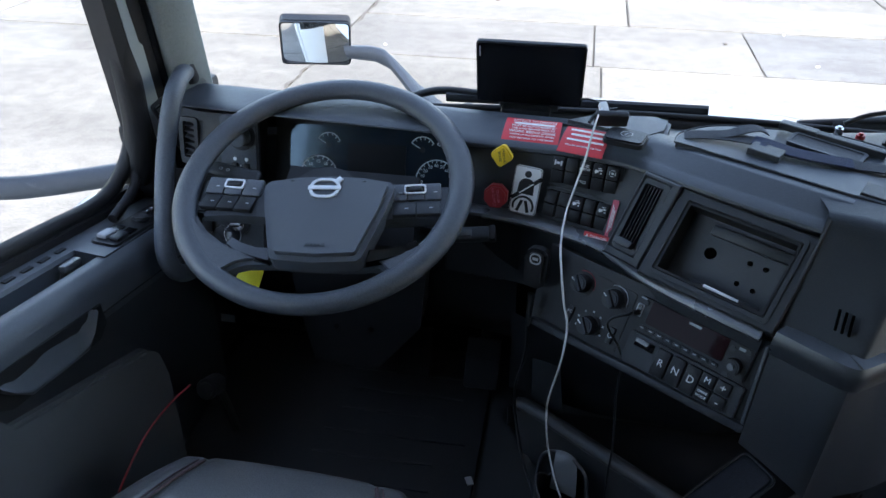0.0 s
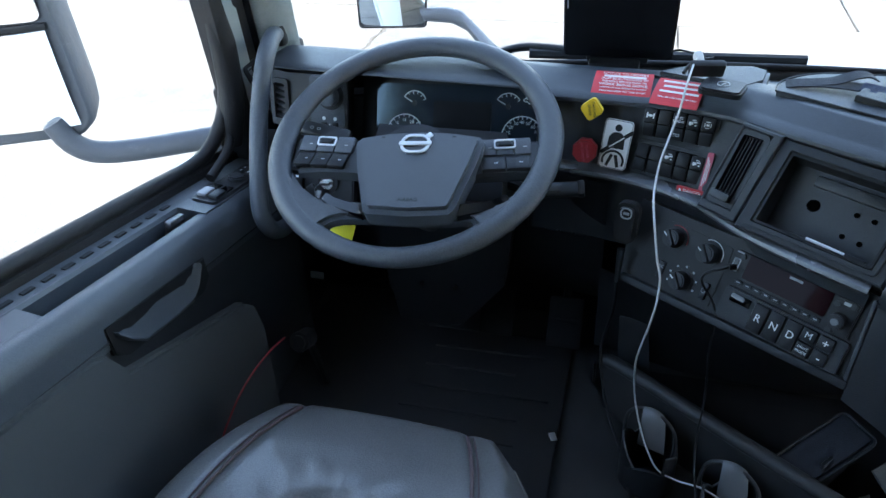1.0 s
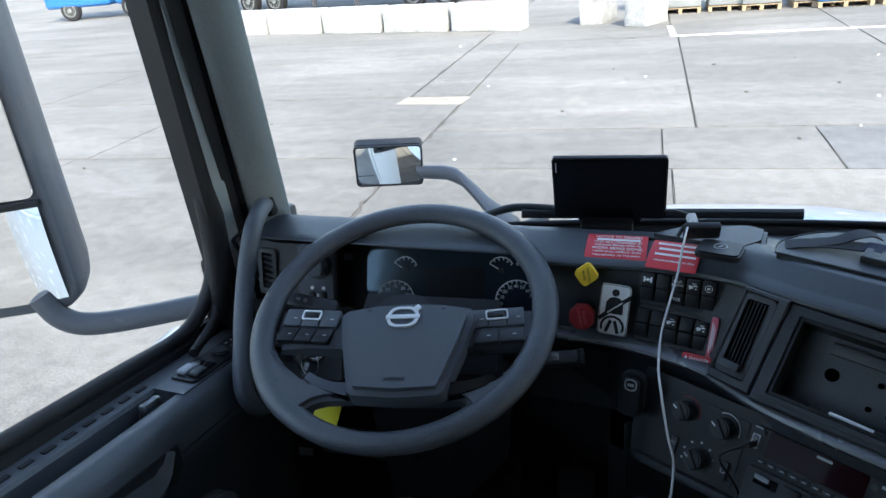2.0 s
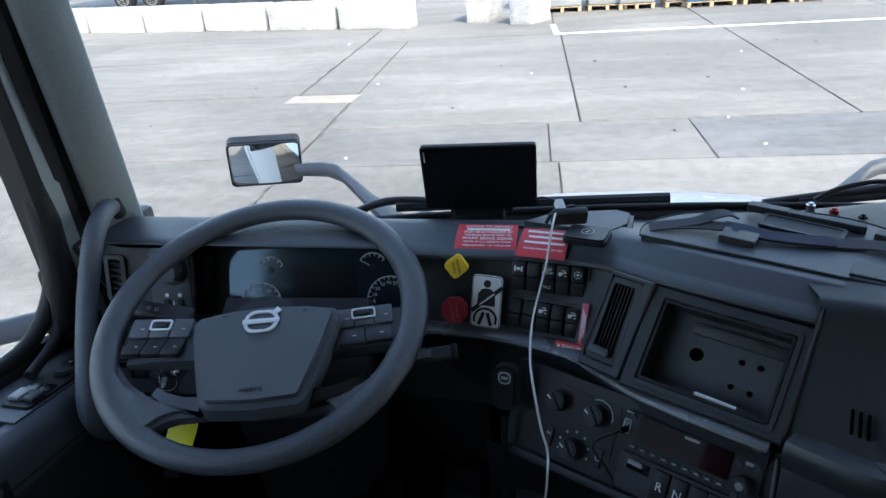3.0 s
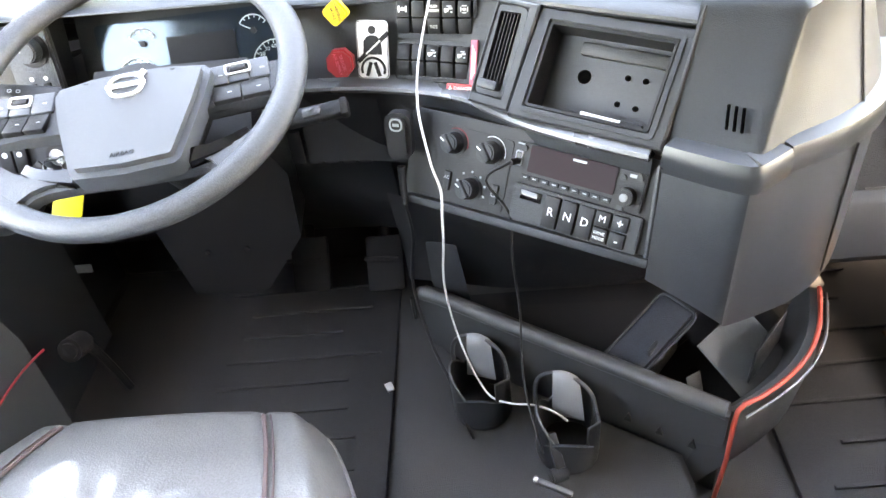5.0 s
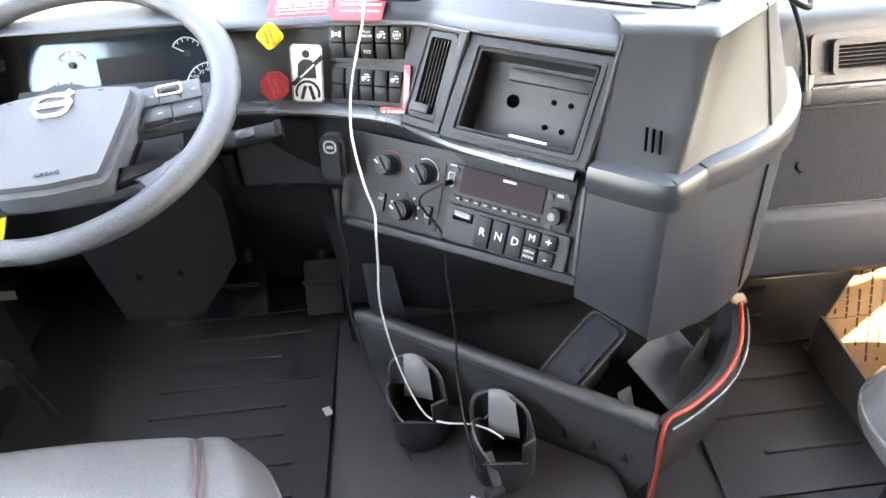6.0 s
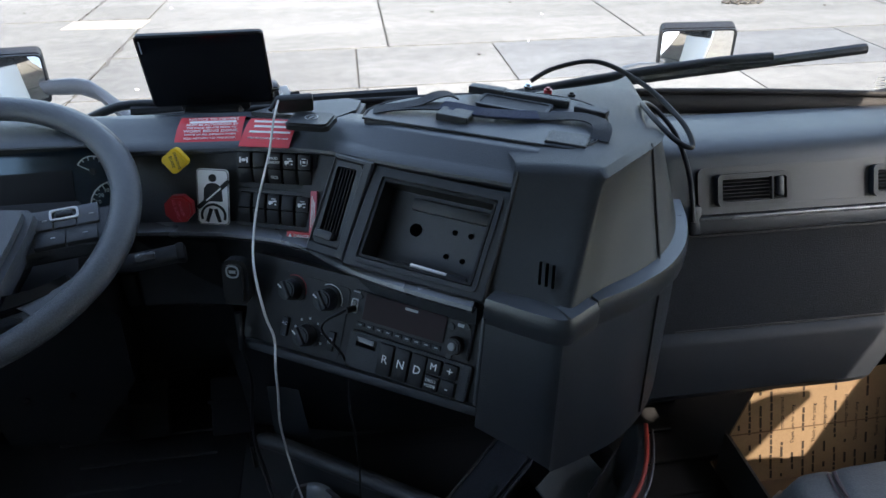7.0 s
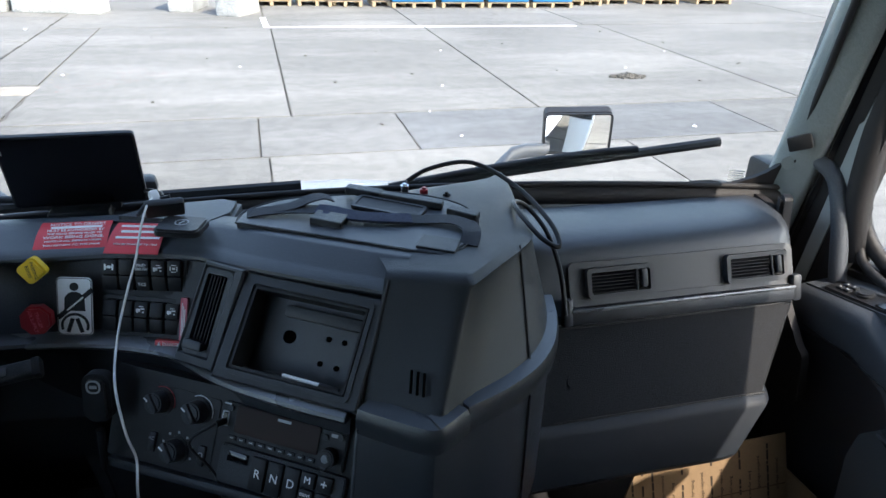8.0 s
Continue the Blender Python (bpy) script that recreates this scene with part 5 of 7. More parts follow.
def gauge(x, y, r, a0, a1, ticks, numbers=(), needle=None):
    g = part("gauge", tube([tuple(KM @ Vector((x + r * math.cos(radians(a0 + (a1 - a0) * i / 24)), y + r * math.sin(radians(a0 + (a1 - a0) * i / 24)), 0.0028))) for i in range(25)], 0.0010, 5, 1), WHITE, cluster)
    for i in range(ticks):
        a = radians(a0 + (a1 - a0) * i / (ticks - 1))
        long = 0.005 if i % 2 == 0 else 0.003
        part("tick", box(long * 1.3, 0.0014, 0.0006, KM @ pose(x + (r - 0.003) * math.cos(a), y + (r - 0.003) * math.sin(a), 0.0028, 0, 0, math.degrees(a))), WHITE, g)
    for i, n in enumerate(numbers):
        a = radians(a0 + (a1 - a0) * (i + 0.5) / len(numbers))
        lettering(n, 0.0092, KM @ Matrix.Translation((x + (r - 0.011) * math.cos(a), y + (r - 0.011) * math.sin(a), 0.0026)), WHITE, g, "number", 0.0002)
    if needle is not None:
        a = radians(needle)
        part("needle", box(r * 0.75, 0.0016, 0.0012, KM @ pose(x + 0.4 * r * math.cos(a), y + 0.4 * r * math.sin(a), 0.0036, 0, 0, needle), 0.0003), WHITE, g)
        part("hub", rod(0.0055, 0.003, KM @ Matrix.Translation((x, y, 0.0026)), 14, bevel=0.0008), BLACK, g)


gauge(-0.075, 0.012, 0.024, 150, 20, 6, (), 150)
gauge(-0.093, -0.046, 0.036, 190, 0, 11, ("5", "10", "15", "20", "25"))
gauge(0.112, 0.012, 0.025, 150, 30, 6, (), 150)
gauge(0.158, 0.014, 0.020, 150, 60, 5, (), 140)
gauge(0.142, -0.046, 0.040, 200, 10, 15, ("0", "10", "20", "30", "40", "50", "60", "70"))

# ---- left of the cluster ----
lpanel = thing("light_switch_panel", "grey panel with a round light switch and small buttons", "switch panel")
LM = axes((-0.835, 1.186, 0.962), (1, -0.02, 0), (0, -0.955, 0.25))
part("plate", slab(rounded(0.072, 0.115, 0.010), 0.012, LM @ Matrix.Translation((0.022, 0, 0.006)), 0.003), HANDLE, lpanel)
part("dial_ring", rod(0.026, 0.004, LM @ Matrix.Translation((0.028, 0.022, 0.004)), 28, bevel=0.001), BLACK, lpanel)
part("dial", rod(0.0185, 0.020, LM @ Matrix.Translation((0.028, 0.022, 0.006)), 28, 0.0165, bevel=0.002), HANDLE, lpanel, "round light switch")
part("pointer", box(0.010, 0.0022, 0.001, LM @ pose(0.018, 0.024, 0.0262, 0, 0, 170)), WHITE, lpanel)
for k, a in enumerate((60, 95, 130, 165)):
    part("symbol", box(0.006, 0.004, 0.0006, LM @ pose(0.028 + 0.031 * math.cos(radians(a)), 0.022 + 0.031 * math.sin(radians(a)), 0.0066), 0.0002), WHITE, lpanel)
for k in range(2):
    part("button", box(0.011, 0.018, 0.006, LM @ Matrix.Translation((0.014 + 0.022 * k, -0.036, 0.0066)), 0.0015), BLACK, lpanel)
    part("symbol", rod(0.0035, 0.0006, LM @ Matrix.Translation((0.014 + 0.022 * k, -0.020, 0.0064)), 10), WHITE, lpanel)
part("slider_mark", box(0.002, 0.012, 0.001, LM @ Matrix.Translation((0.025, -0.036, 0.0075))), WHITE, lpanel)


def air_vent(name_label, m, w, h, slats, upright, parent_group=""):
    t = thing("air_vent", name_label, "air vent", "dashboard air vents")
    part("frame", ring_frame(w, h, 0.007, 0.014, m @ Matrix.Translation((0, 0, 0.003)), r=0.004), FASCIA, t)
    part("backing", box(w - 0.01, h - 0.01, 0.004, m @ Matrix.Translation((0, 0, -0.016))), RUBBER, t)
    for k in range(slats):
        f = (k + 0.5) / slats - 0.5
        if upright:
            part("slat", box(0.0018, h - 0.016, 0.012, m @ pose(f * (w - 0.016), 0, -0.005, 0, 18, 0), 0.0005, 1), BLACK, t)
        else:
            part("slat", box(w - 0.016, 0.0018, 0.012, m @ pose(0, f * (h - 0.016), -0.005, 22, 0, 0), 0.0005, 1), BLACK, t)
    return t


air_vent("narrow upright vent at the dash's driver end", axes((-0.915, 1.195, 0.965), (1, -0.05, 0), (0, -0.97, 0.24)), 0.036, 0.08, 6, False)
air_vent("tall slotted vent on the dash side by the door", axes((-0.957, 1.235, 0.955), (0.55, -0.83, 0), (-0.0 + 0.80, -0.55, 0.15)), 0.035, 0.15, 12, False)

rocker_plate = thing("ignition_unit", "black panel with two rocker switches and the ignition key", "switch panel")
QM = axes((-0.845, 1.135, 0.822), (1, -0.05, 0), (0, -0.93, 0.36))
part("plate", slab(rounded(0.16, 0.075, 0.010), 0.02, QM, 0.003), FASCIA, rocker_plate)
for k in range(2):
    r = part("rocker_switch", box(0.021, 0.040, 0.010, QM @ Matrix.Translation((-0.055 + 0.024 * k, 0.008, 0.002)), 0.002), BLACK, rocker_plate)
    part("symbol", rod(0.0045, 0.0008, QM @ Matrix.Translation((-0.055 + 0.024 * k, 0.018, 0.0072)), 8), WHITE, r)
part("lock_barrel", rod(0.013, 0.012, QM @ Matrix.Translation((0.030, 0.010, 0)), 20, bevel=0.002), BRIGHT, rocker_plate)
part("lock_ring", rod(0.021, 0.005, QM @ Matrix.Translation((0.030, 0.010, 0)), 24, bevel=0.001), BLACK, rocker_plate)
keyring = thing("ignition_key", "metal key and ring hanging in the ignition lock", "key")
part("bow", box(0.018, 0.004, 0.020, QM @ pose(0.030, 0.010, 0.022, 0, 20, 0), 0.0015), BLACK, keyring)
part("ring", tube([tuple(QM @ Vector((0.030 + 0.016 * math.cos(2 * math.pi * i / 14), -0.006 + 0.018 * math.sin(2 * math.pi * i / 14), 0.028))) for i in range(14)], 0.0012, 6, 2, True), BRIGHT, keyring)
part("spare_key", box(0.010, 0.036, 0.003, QM @ pose(0.018, -0.020, 0.024, 0, 0, -18), 0.001), TRIM, keyring)
part("fob", box(0.018, 0.026, 0.005, QM @ pose(0.008, -0.006, 0.022, 0, 0, 40), 0.002), BLACK, keyring)

# ---- parking brake knobs, belt sign, switches ----
SM = axes((-0.208, 1.1305, 0.969), (0.965, -0.262, 0), (-0.24, -0.93, 0.27))
SL = axes((-0.2137, 1.1190, 0.9375), (0.945, -0.33, 0), (-0.30, -0.86, 0.40))
DM = axes((-0.330, 1.146, 0.975), (0.995, -0.06, 0), (-0.05, -0.965, 0.25))


def pull_knob(m, sides, r, mat, label, lines, text_mat, spin):
    t = thing("air_brake_knob", label, "knob", "air brake knobs")
    part("stem", rod(0.008, 0.03, m @ Matrix.Translation((0, 0, -0.004)), 14), BLACK, t)
    if sides == 4:
        out = [(x, y) for x, y in rounded(1.5 * r, 1.5 * r, r * 0.32)]
    else:
        out = [(r * math.cos(radians(22.5 + 45 * k)), r * math.sin(radians(22.5 + 45 * k))) for k in range(8)]
    f = m @ pose(0, 0, 0.038, 0, 0, spin)
    part("button", slab(out, 0.016, f, 0.003), mat, t)
    for k, s in enumerate(lines):
        lettering(s, r * 0.30, m @ pose(0, 0, 0.0383, 0, 0, -78) @ Matrix.Translation((0, (len(lines) / 2 - k - 0.4) * r * 0.36, 0)), text_mat, t)
    return t


pull_knob(DM @ Matrix.Translation((-0.008, 0.034, -0.012)), 4, 0.0185, YELLOW, "yellow diamond-shaped parking brake knob with black lettering", ("PARKING", "BRAKE"), BLACK, 38)
pull_knob(DM @ Matrix.Translation((-0.013, -0.034, -0.018)), 8, 0.0205, RED_DARK, "dark red octagonal trailer air supply knob", ("TRAILER", "AIR SUPPLY"), PINK, 0)

sign = thing("seat_belt_sign", "white seat belt reminder plate with black pictogram", "sign")
BM = axes((-0.2965, 1.1335, 0.9565), (0.985, -0.16, 0), (-0.155, -0.945, 0.27))
BP = BM @ pose(0, 0, 0.004, 0, 0, -3)
part("rim", slab(rounded(0.045, 0.079, 0.006), 0.002, BP, 0.0004), WHITE, sign)
part("border", ring_frame(0.0435, 0.0775, 0.0008, 0.0006, BP @ Matrix.Translation((0, 0, 0.0005)), r=0.005), BLACK, sign)
part("head_disc", rod(0.0056, 0.0006, BP @ Matrix.Translation((0.0, 0.027, 0)), 20), BLACK, sign)
part("torso_shape", slab([(-0.0135, -0.006), (0.0135, -0.006), (0.0125, 0.012), (0.008, 0.018), (0.003, 0.020), (-0.003, 0.020), (-0.008, 0.018), (-0.0125, 0.012)], 0.0006, BP @ Matrix.Translation((0, 0, 0.0005))), BLACK, sign)
part("band", box(0.060, 0.0062, 0.0007, BP @ pose(0.001, 0.004, 0.0007, 0, 0, 42)), BLACK, sign)
part("band_text", box(0.028, 0.0022, 0.0004, BP @ pose(0.001, 0.004, 0.0012, 0, 0, 42)), WHITE, sign)
part("wheel_shape", tube([tuple(BP @ Vector((0.0165 * math.cos(radians(a)), -0.0265 + 0.016 * math.sin(radians(a)), 0.0006))) for a in range(-20, 201, 20)], 0.0018, 6, 2), BLACK, sign)
for sg in (-1, 1):
    part("wheel_shape", box(0.005, 0.020, 0.0007, BP @ pose(sg * 0.006, -0.026, 0.0005, 0, 0, sg * 18)), BLACK, sign)


def rocker(m, mat, marks):
    t = thing("rocker_switch", "black rocker switch in the dash with white symbol", "switch", "dashboard rocker switches")
    part("upper_half", box(0.0188, 0.021, 0.009, m @ pose(0, 0.0105, 0.004, -7, 0, 0), 0.0018), mat, t)
    part("lower_half", box(0.0188, 0.021, 0.009, m @ pose(0, -0.0105, 0.003, 9, 0, 0), 0.0018), mat, t)
    if marks:
        for dx, dy, w, h in marks:
            part("symbol", box(w, h, 0.0006, m @ pose(dx, 0.011 + dy, 0.0094, -7, 0, 0)), WHITE, t)
    return t


AXLE = ((-0.005, 0, 0.0022, 0.008), (0.005, 0, 0.0022, 0.008), (0, 0, 0.010, 0.0018), (0, 0.0, 0.004, 0.004))
TRUCK = ((-0.003, -0.001, 0.006, 0.004), (0.003, 0.001, 0.005, 0.002), (-0.004, -0.0035, 0.0025, 0.002), (0.004, -0.0035, 0.0025, 0.002), (0.001, 0.004, 0.006, 0.001))
CIRCLE = ((0, 0.0045, 0.006, 0.001), (0, -0.0045, 0.006, 0.001), (-0.0045, 0, 0.001, 0.006), (0.0045, 0, 0.001, 0.006), (0, 0, 0.004, 0.003))
bank = thing("switch_bank", "black recessed frame holding a row of rocker switches", "switch frame", "switch banks")
part("frame", ring_frame(0.116, 0.054, 0.005, 0.008, SM @ Matrix.Translation((0.0, 0.0245, 0.001)), r=0.003), FASCIA, bank)
part("well", box(0.108, 0.046, 0.004, SM @ Matrix.Translation((0.0, 0.0245, -0.002))), GLOSS_BLACK, bank)
bank2 = thing("switch_bank", "black recessed frame holding a lower row of rocker switches", "switch frame", "switch banks")
part("frame", ring_frame(0.116, 0.054, 0.005, 0.008, SL @ Matrix.Translation((0, 0, 0.001)), r=0.003), FASCIA, bank2)
part("well", box(0.108, 0.046, 0.004, SL @ Matrix.Translation((0, 0, -0.002))), GLOSS_BLACK, bank2)
for k, marks in enumerate((AXLE, (), (), TRUCK, CIRCLE)):
    s = rocker(SM @ Matrix.Translation((-0.043 + 0.0215 * k, 0.0245, 0)), BLACK, marks)
    if k == 2:
        fm = SM @ Matrix.Translation((0, 0.0245, 0.0092))
        lettering("MUD", 0.0055, fm @ pose(0, 0.0145, 0.0006, -7), WHITE, s)
        lettering("SNOW", 0.0055, fm @ pose(0, 0.009, 0.0, -7), WHITE, s)
        lettering("TCS", 0.0062, fm @ pose(0, -0.012, -0.0004, 9), WHITE, s)
for k, marks in enumerate(((), (), TRUCK, (), TRUCK)):
    rocker(SL @ Matrix.Translation((-0.043 + 0.0215 * k, 0, 0)), BLACK, marks)
danger = thing("danger_sticker", "L-shaped pink and red warning sticker beside the switches", "sticker")
part("upright", slab(rounded(0.009, 0.058, 0.001), 0.006, SL @ Matrix.Translation((0.0605, 0.002, 0.0110))), PINK, danger)
foot = part("foot", slab(rounded(0.040, 0.011, 0.001), 0.008, SL @ Matrix.Translation((0.045, -0.0325, 0.0150))), RED, danger)
lettering("DANGER", 0.0068, SL @ Matrix.Translation((0.049, -0.0327, 0.0152)), WHITE, foot)
part("warning_mark", slab([(-0.003, -0.003), (0.003, -0.003), (0, 0.003)], 0.0006, SL @ Matrix.Translation((0.0305, -0.0327, 0.0156))), WHITE, danger)
for k in range(3):
    part("text_bar", box(0.0012, 0.044 - 0.008 * k, 0.0005, SL @ Matrix.Translation((0.0585 + 0.002 * k, 0.002, 0.0112))), WHITE, danger)

# notice stickers on the brow
for (x, y, z, a, w, lines, first) in ((-0.2975, 1.196, 1.0296, 4, 0.092, ("NOTICE TO DRIVERS", "-", "MUST BE AUTHORIZED BY", "THE ROAD SERVICE PRIOR TO", "WORK BEING DONE.", "WRITE UP ALL DEFECTS WHEN", "YOU RETURN TO THE SHOP."), True), (-0.2125, 1.170, 1.0316, 14, 0.072, ("-", "-", "-", "WILL BE CHARGED TO YOU"), False)):
    t = thing("notice_sticker", "red notice sticker with white capital lettering", "sticker", "red notice stickers")
    nm = axes((x, y, z), (math.cos(radians(a)), -math.sin(radians(a)), 0), (-math.sin(radians(a)) * 0.29, -math.cos(radians(a)) * 0.29, 0.957))
    bm = bmesh.new()
    rows = []
    for j in range(9):
        q = j / 8 - 0.5
        bend = 0.004 * (q * 2) ** 2
        rows.append([tuple(nm @ Vector((w * (i / 6 - 0.5), 0.062 * q, 0.0045 - bend))) for i in range(7)])
    back_rows = [[tuple(Vector(p) + nm.to_3x3() @ Vector((0, 0, -0.0006))) for p in r] for r in rows]
    part("sheet", loft([a_ + b_[::-1] for a_, b_ in zip(rows, back_rows)], True, True), RED, t, smooth=True)
    for k, s in enumerate(lines):
        q = 0.40 - 0.80 * (k + 0.3) / len(lines)
        lm = nm @ pose(0.002, 0.062 * q, 0.0048 - 0.004 * (q * 2) ** 2, math.degrees(math.atan(0.016 * 2 * q / 0.062)), 0, 0)
        if s == "-":
            part("text_bar", box(w * (0.82 - 0.1 * (k % 2)), 0.0042, 0.0004, lm), WHITE, t)
        else:
            lettering(s, min(0.0085, w * 1.40 / len(s)), lm, WHITE, t)

def holed_plate(outer, hole, depth, m):
    """A flat plate with a rectangular hole through it; both given as x0, x1, y0, y1."""
    loop = lambda r, z: [(r[0], r[2], z), (r[1], r[2], z), (r[1], r[3], z), (r[0], r[3], z)]
    cut = 0.0025
    inner = (hole[0] - cut, hole[1] + cut, hole[2] - cut, hole[3] + cut)
    edge = (outer[0] + cut, outer[1] - cut, outer[2] + cut, outer[3] - cut)
    bm = loft([loop(outer, -depth), loop(outer, -cut), loop(edge, 0), loop(inner, 0), loop(hole, -cut), loop(hole, -depth)], True)
    bmesh.ops.transform(bm, matrix=m, verts=bm.verts)
    return bm


# ---- centre stack: vent, empty slot, radio, heater, gear keys ----
vm = axes((-0.125, 1.047, 0.973), (0.78, -0.62, 0), (-0.62 * 0.80, -0.78 * 0.80, 0.60))
air_vent("upright slotted air vent with a thumb wheel", vm @ pose(0, 0.004, -0.003, 0, 0, 2), 0.046, 0.112, 6, True)
vt = bpy.data.objects["air_vent.002"]
part("surround", holed_plate((-0.027, 0.036, -0.066, 0.068), (-0.021, 0.021, -0.052, 0.060), 0.02, vm @ Matrix.Translation((0, 0, 0.002))), FASCIA, vt)
part("thumb_wheel", box(0.030, 0.012, 0.012, vm @ Matrix.Translation((0.0, -0.040, 0.006)), 0.003), DASH, vt)
CU = axes((-0.017, 0.969, 0.969), (0.831, -0.556, 0), (-0.556 * 0.719, -0.831 * 0.719, 0.695))
slot = thing("display_mount", "empty rectangular display recess with drilled holes in its back plate", "mounting recess")

part("bezel", holed_plate((-0.096, 0.101, -0.066, 0.072), (-0.076, 0.080, -0.049, 0.055), 0.030, CU @ Matrix.Translation((0, 0, 0.004))), FASCIA, slot, "flat panel framing the recess")
part("bezel_step", ring_frame(0.172, 0.121, 0.0055, 0.004, CU @ Matrix.Translation((0.002, 0.003, 0.0062)), r=0.003), FASCIA, slot)
part("inner_lip", ring_frame(0.156, 0.105, 0.003, 0.06, CU @ Matrix.Translation((0.002, 0.003, 0.004)), r=0.002), BLACK, slot)
BK = CU @ pose(0.002, 0.003, -0.036, 8, 0, 0)
part("back_plate", box(0.158, 0.112, 0.004, BK), DASH, slot)
part("cross_rail", box(0.120, 0.016, 0.012, BK @ Matrix.Translation((0.020, 0.036, 0.008)), 0.003), FASCIA, slot)
for x, y, r in ((-0.030, 0.004, 0.0085), (0.024, 0.012, 0.0035), (0.046, 0.012, 0.0035), (0.020, -0.020, 0.0035), (0.043, -0.021, 0.0035)):
    part("hole", rod(r, 0.003, BK @ Matrix.Translation((x, y, 0.0008)), 18), VOID, slot)
pen = thing("pen", "ballpoint pen with a clear barrel lying in the recess", "pen")
part("barrel", tube([tuple(CU @ Vector((-0.006, -0.0435, -0.004))), tuple(CU @ Vector((0.044, -0.0447, -0.004)))], 0.0028, 10, 1), WHITE, pen)
part("grip", tube([tuple(CU @ Vector((0.044, -0.0447, -0.004))), tuple(CU @ Vector((0.070, -0.0455, -0.004)))], 0.0034, 10, 1), BLACK, pen)
part("clip", box(0.02, 0.0016, 0.002, CU @ pose(-0.018, -0.0432, -0.002), 0.0004), BLACK, pen)
part("bezel_groove", tube([(0.0965, 0.961, 1.046), (0.0875, 0.948, 1.026), (0.070, 0.921, 0.984), (0.047, 0.886, 0.929)], 0.0026, 8, 4), RUBBER, slot)

heater = thing("heater_control", "black heater panel with three round knobs and two buttons", "heater control")


def knob(x, y, r, arc_mat, label):
    f = CL @ Matrix.Translation((x, y, 0))
    t = part("knob", rod(r * 1.22, 0.003, f, 28, bevel=0.001), BLACK, heater, label)
    part("dial", rod(r, 0.020, f @ Matrix.Translation((0, 0, 0.002)), 28, r * 0.86, bevel=0.002), FASCIA, t)
    part("grip_bar", box(r * 0.55, r * 1.7, 0.008, f @ pose(0, 0, 0.022, 0, 0, 40), 0.002), FASCIA, t)
    part("pointer", box(0.0016, 0.007, 0.0008, f @ pose(-r * 0.45, r * 0.3, 0.0265, 0, 0, 60)), WHITE, t)
    if arc_mat:
        part("scale", tube([tuple(f @ Vector((r * 1.32 * math.cos(radians(a)), r * 1.32 * math.sin(radians(a)), 0.001))) for a in range(-10, 121, 13)], 0.0009, 5, 1), arc_mat, t)
    return t


part("plate", slab(rounded(0.108, 0.098, 0.006), 0.004, CL @ Matrix.Translation((-0.140, -0.049, 0.0015)), 0.001), BLACK, heater)
knob(-0.1735, -0.0225, 0.0150, RED_DARK, "temperature knob with a red scale")
knob(-0.1165, -0.0220, 0.0155, WHITE, "fan speed knob with a white scale")
third = knob(-0.1385, -0.0770, 0.0150, None, "air distribution knob with small symbols")
for k in range(7):
    a = radians(200 - 36 * k)
    part("symbol", box(0.003, 0.003, 0.0006, CL @ Matrix.Translation((-0.1385 + 0.0225 * math.cos(a), -0.0770 + 0.0225 * math.sin(a), 0.0020))), GREY_PRINT, third)
for x, s in ((-0.1755, "AC"), (-0.1005, "")):
    t = part("button", box(0.010, 0.026, 0.006, CL @ Matrix.Translation((x, -0.075, 0.003)), 0.0015), FASCIA, heater)
    if s:
        lettering(s, 0.0065, CL @ Matrix.Translation((x, -0.070, 0.0063)), GREY_PRINT, t)
    else:
        part("symbol", ring_frame(0.007, 0.008, 0.0012, 0.0006, CL @ Matrix.Translation((x, -0.074, 0.0068)), r=0.002), GREY_PRINT, t)

radio = thing("truck_radio", "single-slot truck radio with a dark display and volume knob", "radio")
RM = CL @ Matrix.Translation((0.0065, -0.0225, 0.004))
part("face", slab(rounded(0.172, 0.049, 0.003), 0.02, RM @ Matrix.Translation((0, 0, 0.003)), 0.0015), BLACK, radio)
part("display", slab(rounded(0.116, 0.034, 0.002), 0.004, RM @ Matrix.Translation((-0.0070, 0.0070, 0.0055)), 0.0008), RED_GLASS, radio, "glossy dark display")
part("volume_knob", rod(0.0115, 0.015, RM @ Matrix.Translation((0.068, -0.007, 0.003)), 24, 0.0105, bevel=0.0015), BLACK, radio)
part("knob_centre", rod(0.005, 0.003, RM @ Matrix.Translation((0.068, -0.007, 0.017)), 16, bevel=0.001), TRIM, radio)
part("usb_port", box(0.006, 0.014, 0.003, RM @ Matrix.Translation((-0.080, 0.004, 0.004))), GLOSS_BLACK, radio)
part("port_rim", ring_frame(0.010, 0.019, 0.0016, 0.002, RM @ Matrix.Translation((-0.080, 0.004, 0.0045)), r=0.001), GREY_PRINT, radio)
for k in range(9):
    b = part("button", box(0.0115, 0.006, 0.004, RM @ Matrix.Translation((-0.066 + 0.0137 * k, -0.0175, 0.003)), 0.001), FASCIA, radio)
    part("symbol", box(0.005, 0.0014, 0.0004, RM @ Matrix.Translation((-0.066 + 0.0137 * k, -0.0175, 0.0052))), GREY_PRINT, b)
for x, y in ((-0.074, 0.018), (0.058, 0.014), (0.062, -0.022), (0.078, 0.018)):
    part("small_button", rod(0.0042, 0.003, RM @ Matrix.Translation((x, y, 0.003)), 12, bevel=0.0006), FASCIA, radio)
part("text_bar", box(0.010, 0.002, 0.0004, RM @ Matrix.Translation((-0.080, 0.0225, 0.0035))), GREY_PRINT, radio)
part("text_bar", box(0.010, 0.004, 0.0004, RM @ Matrix.Translation((0.070, 0.018, 0.0035))), GREY_PRINT, radio)
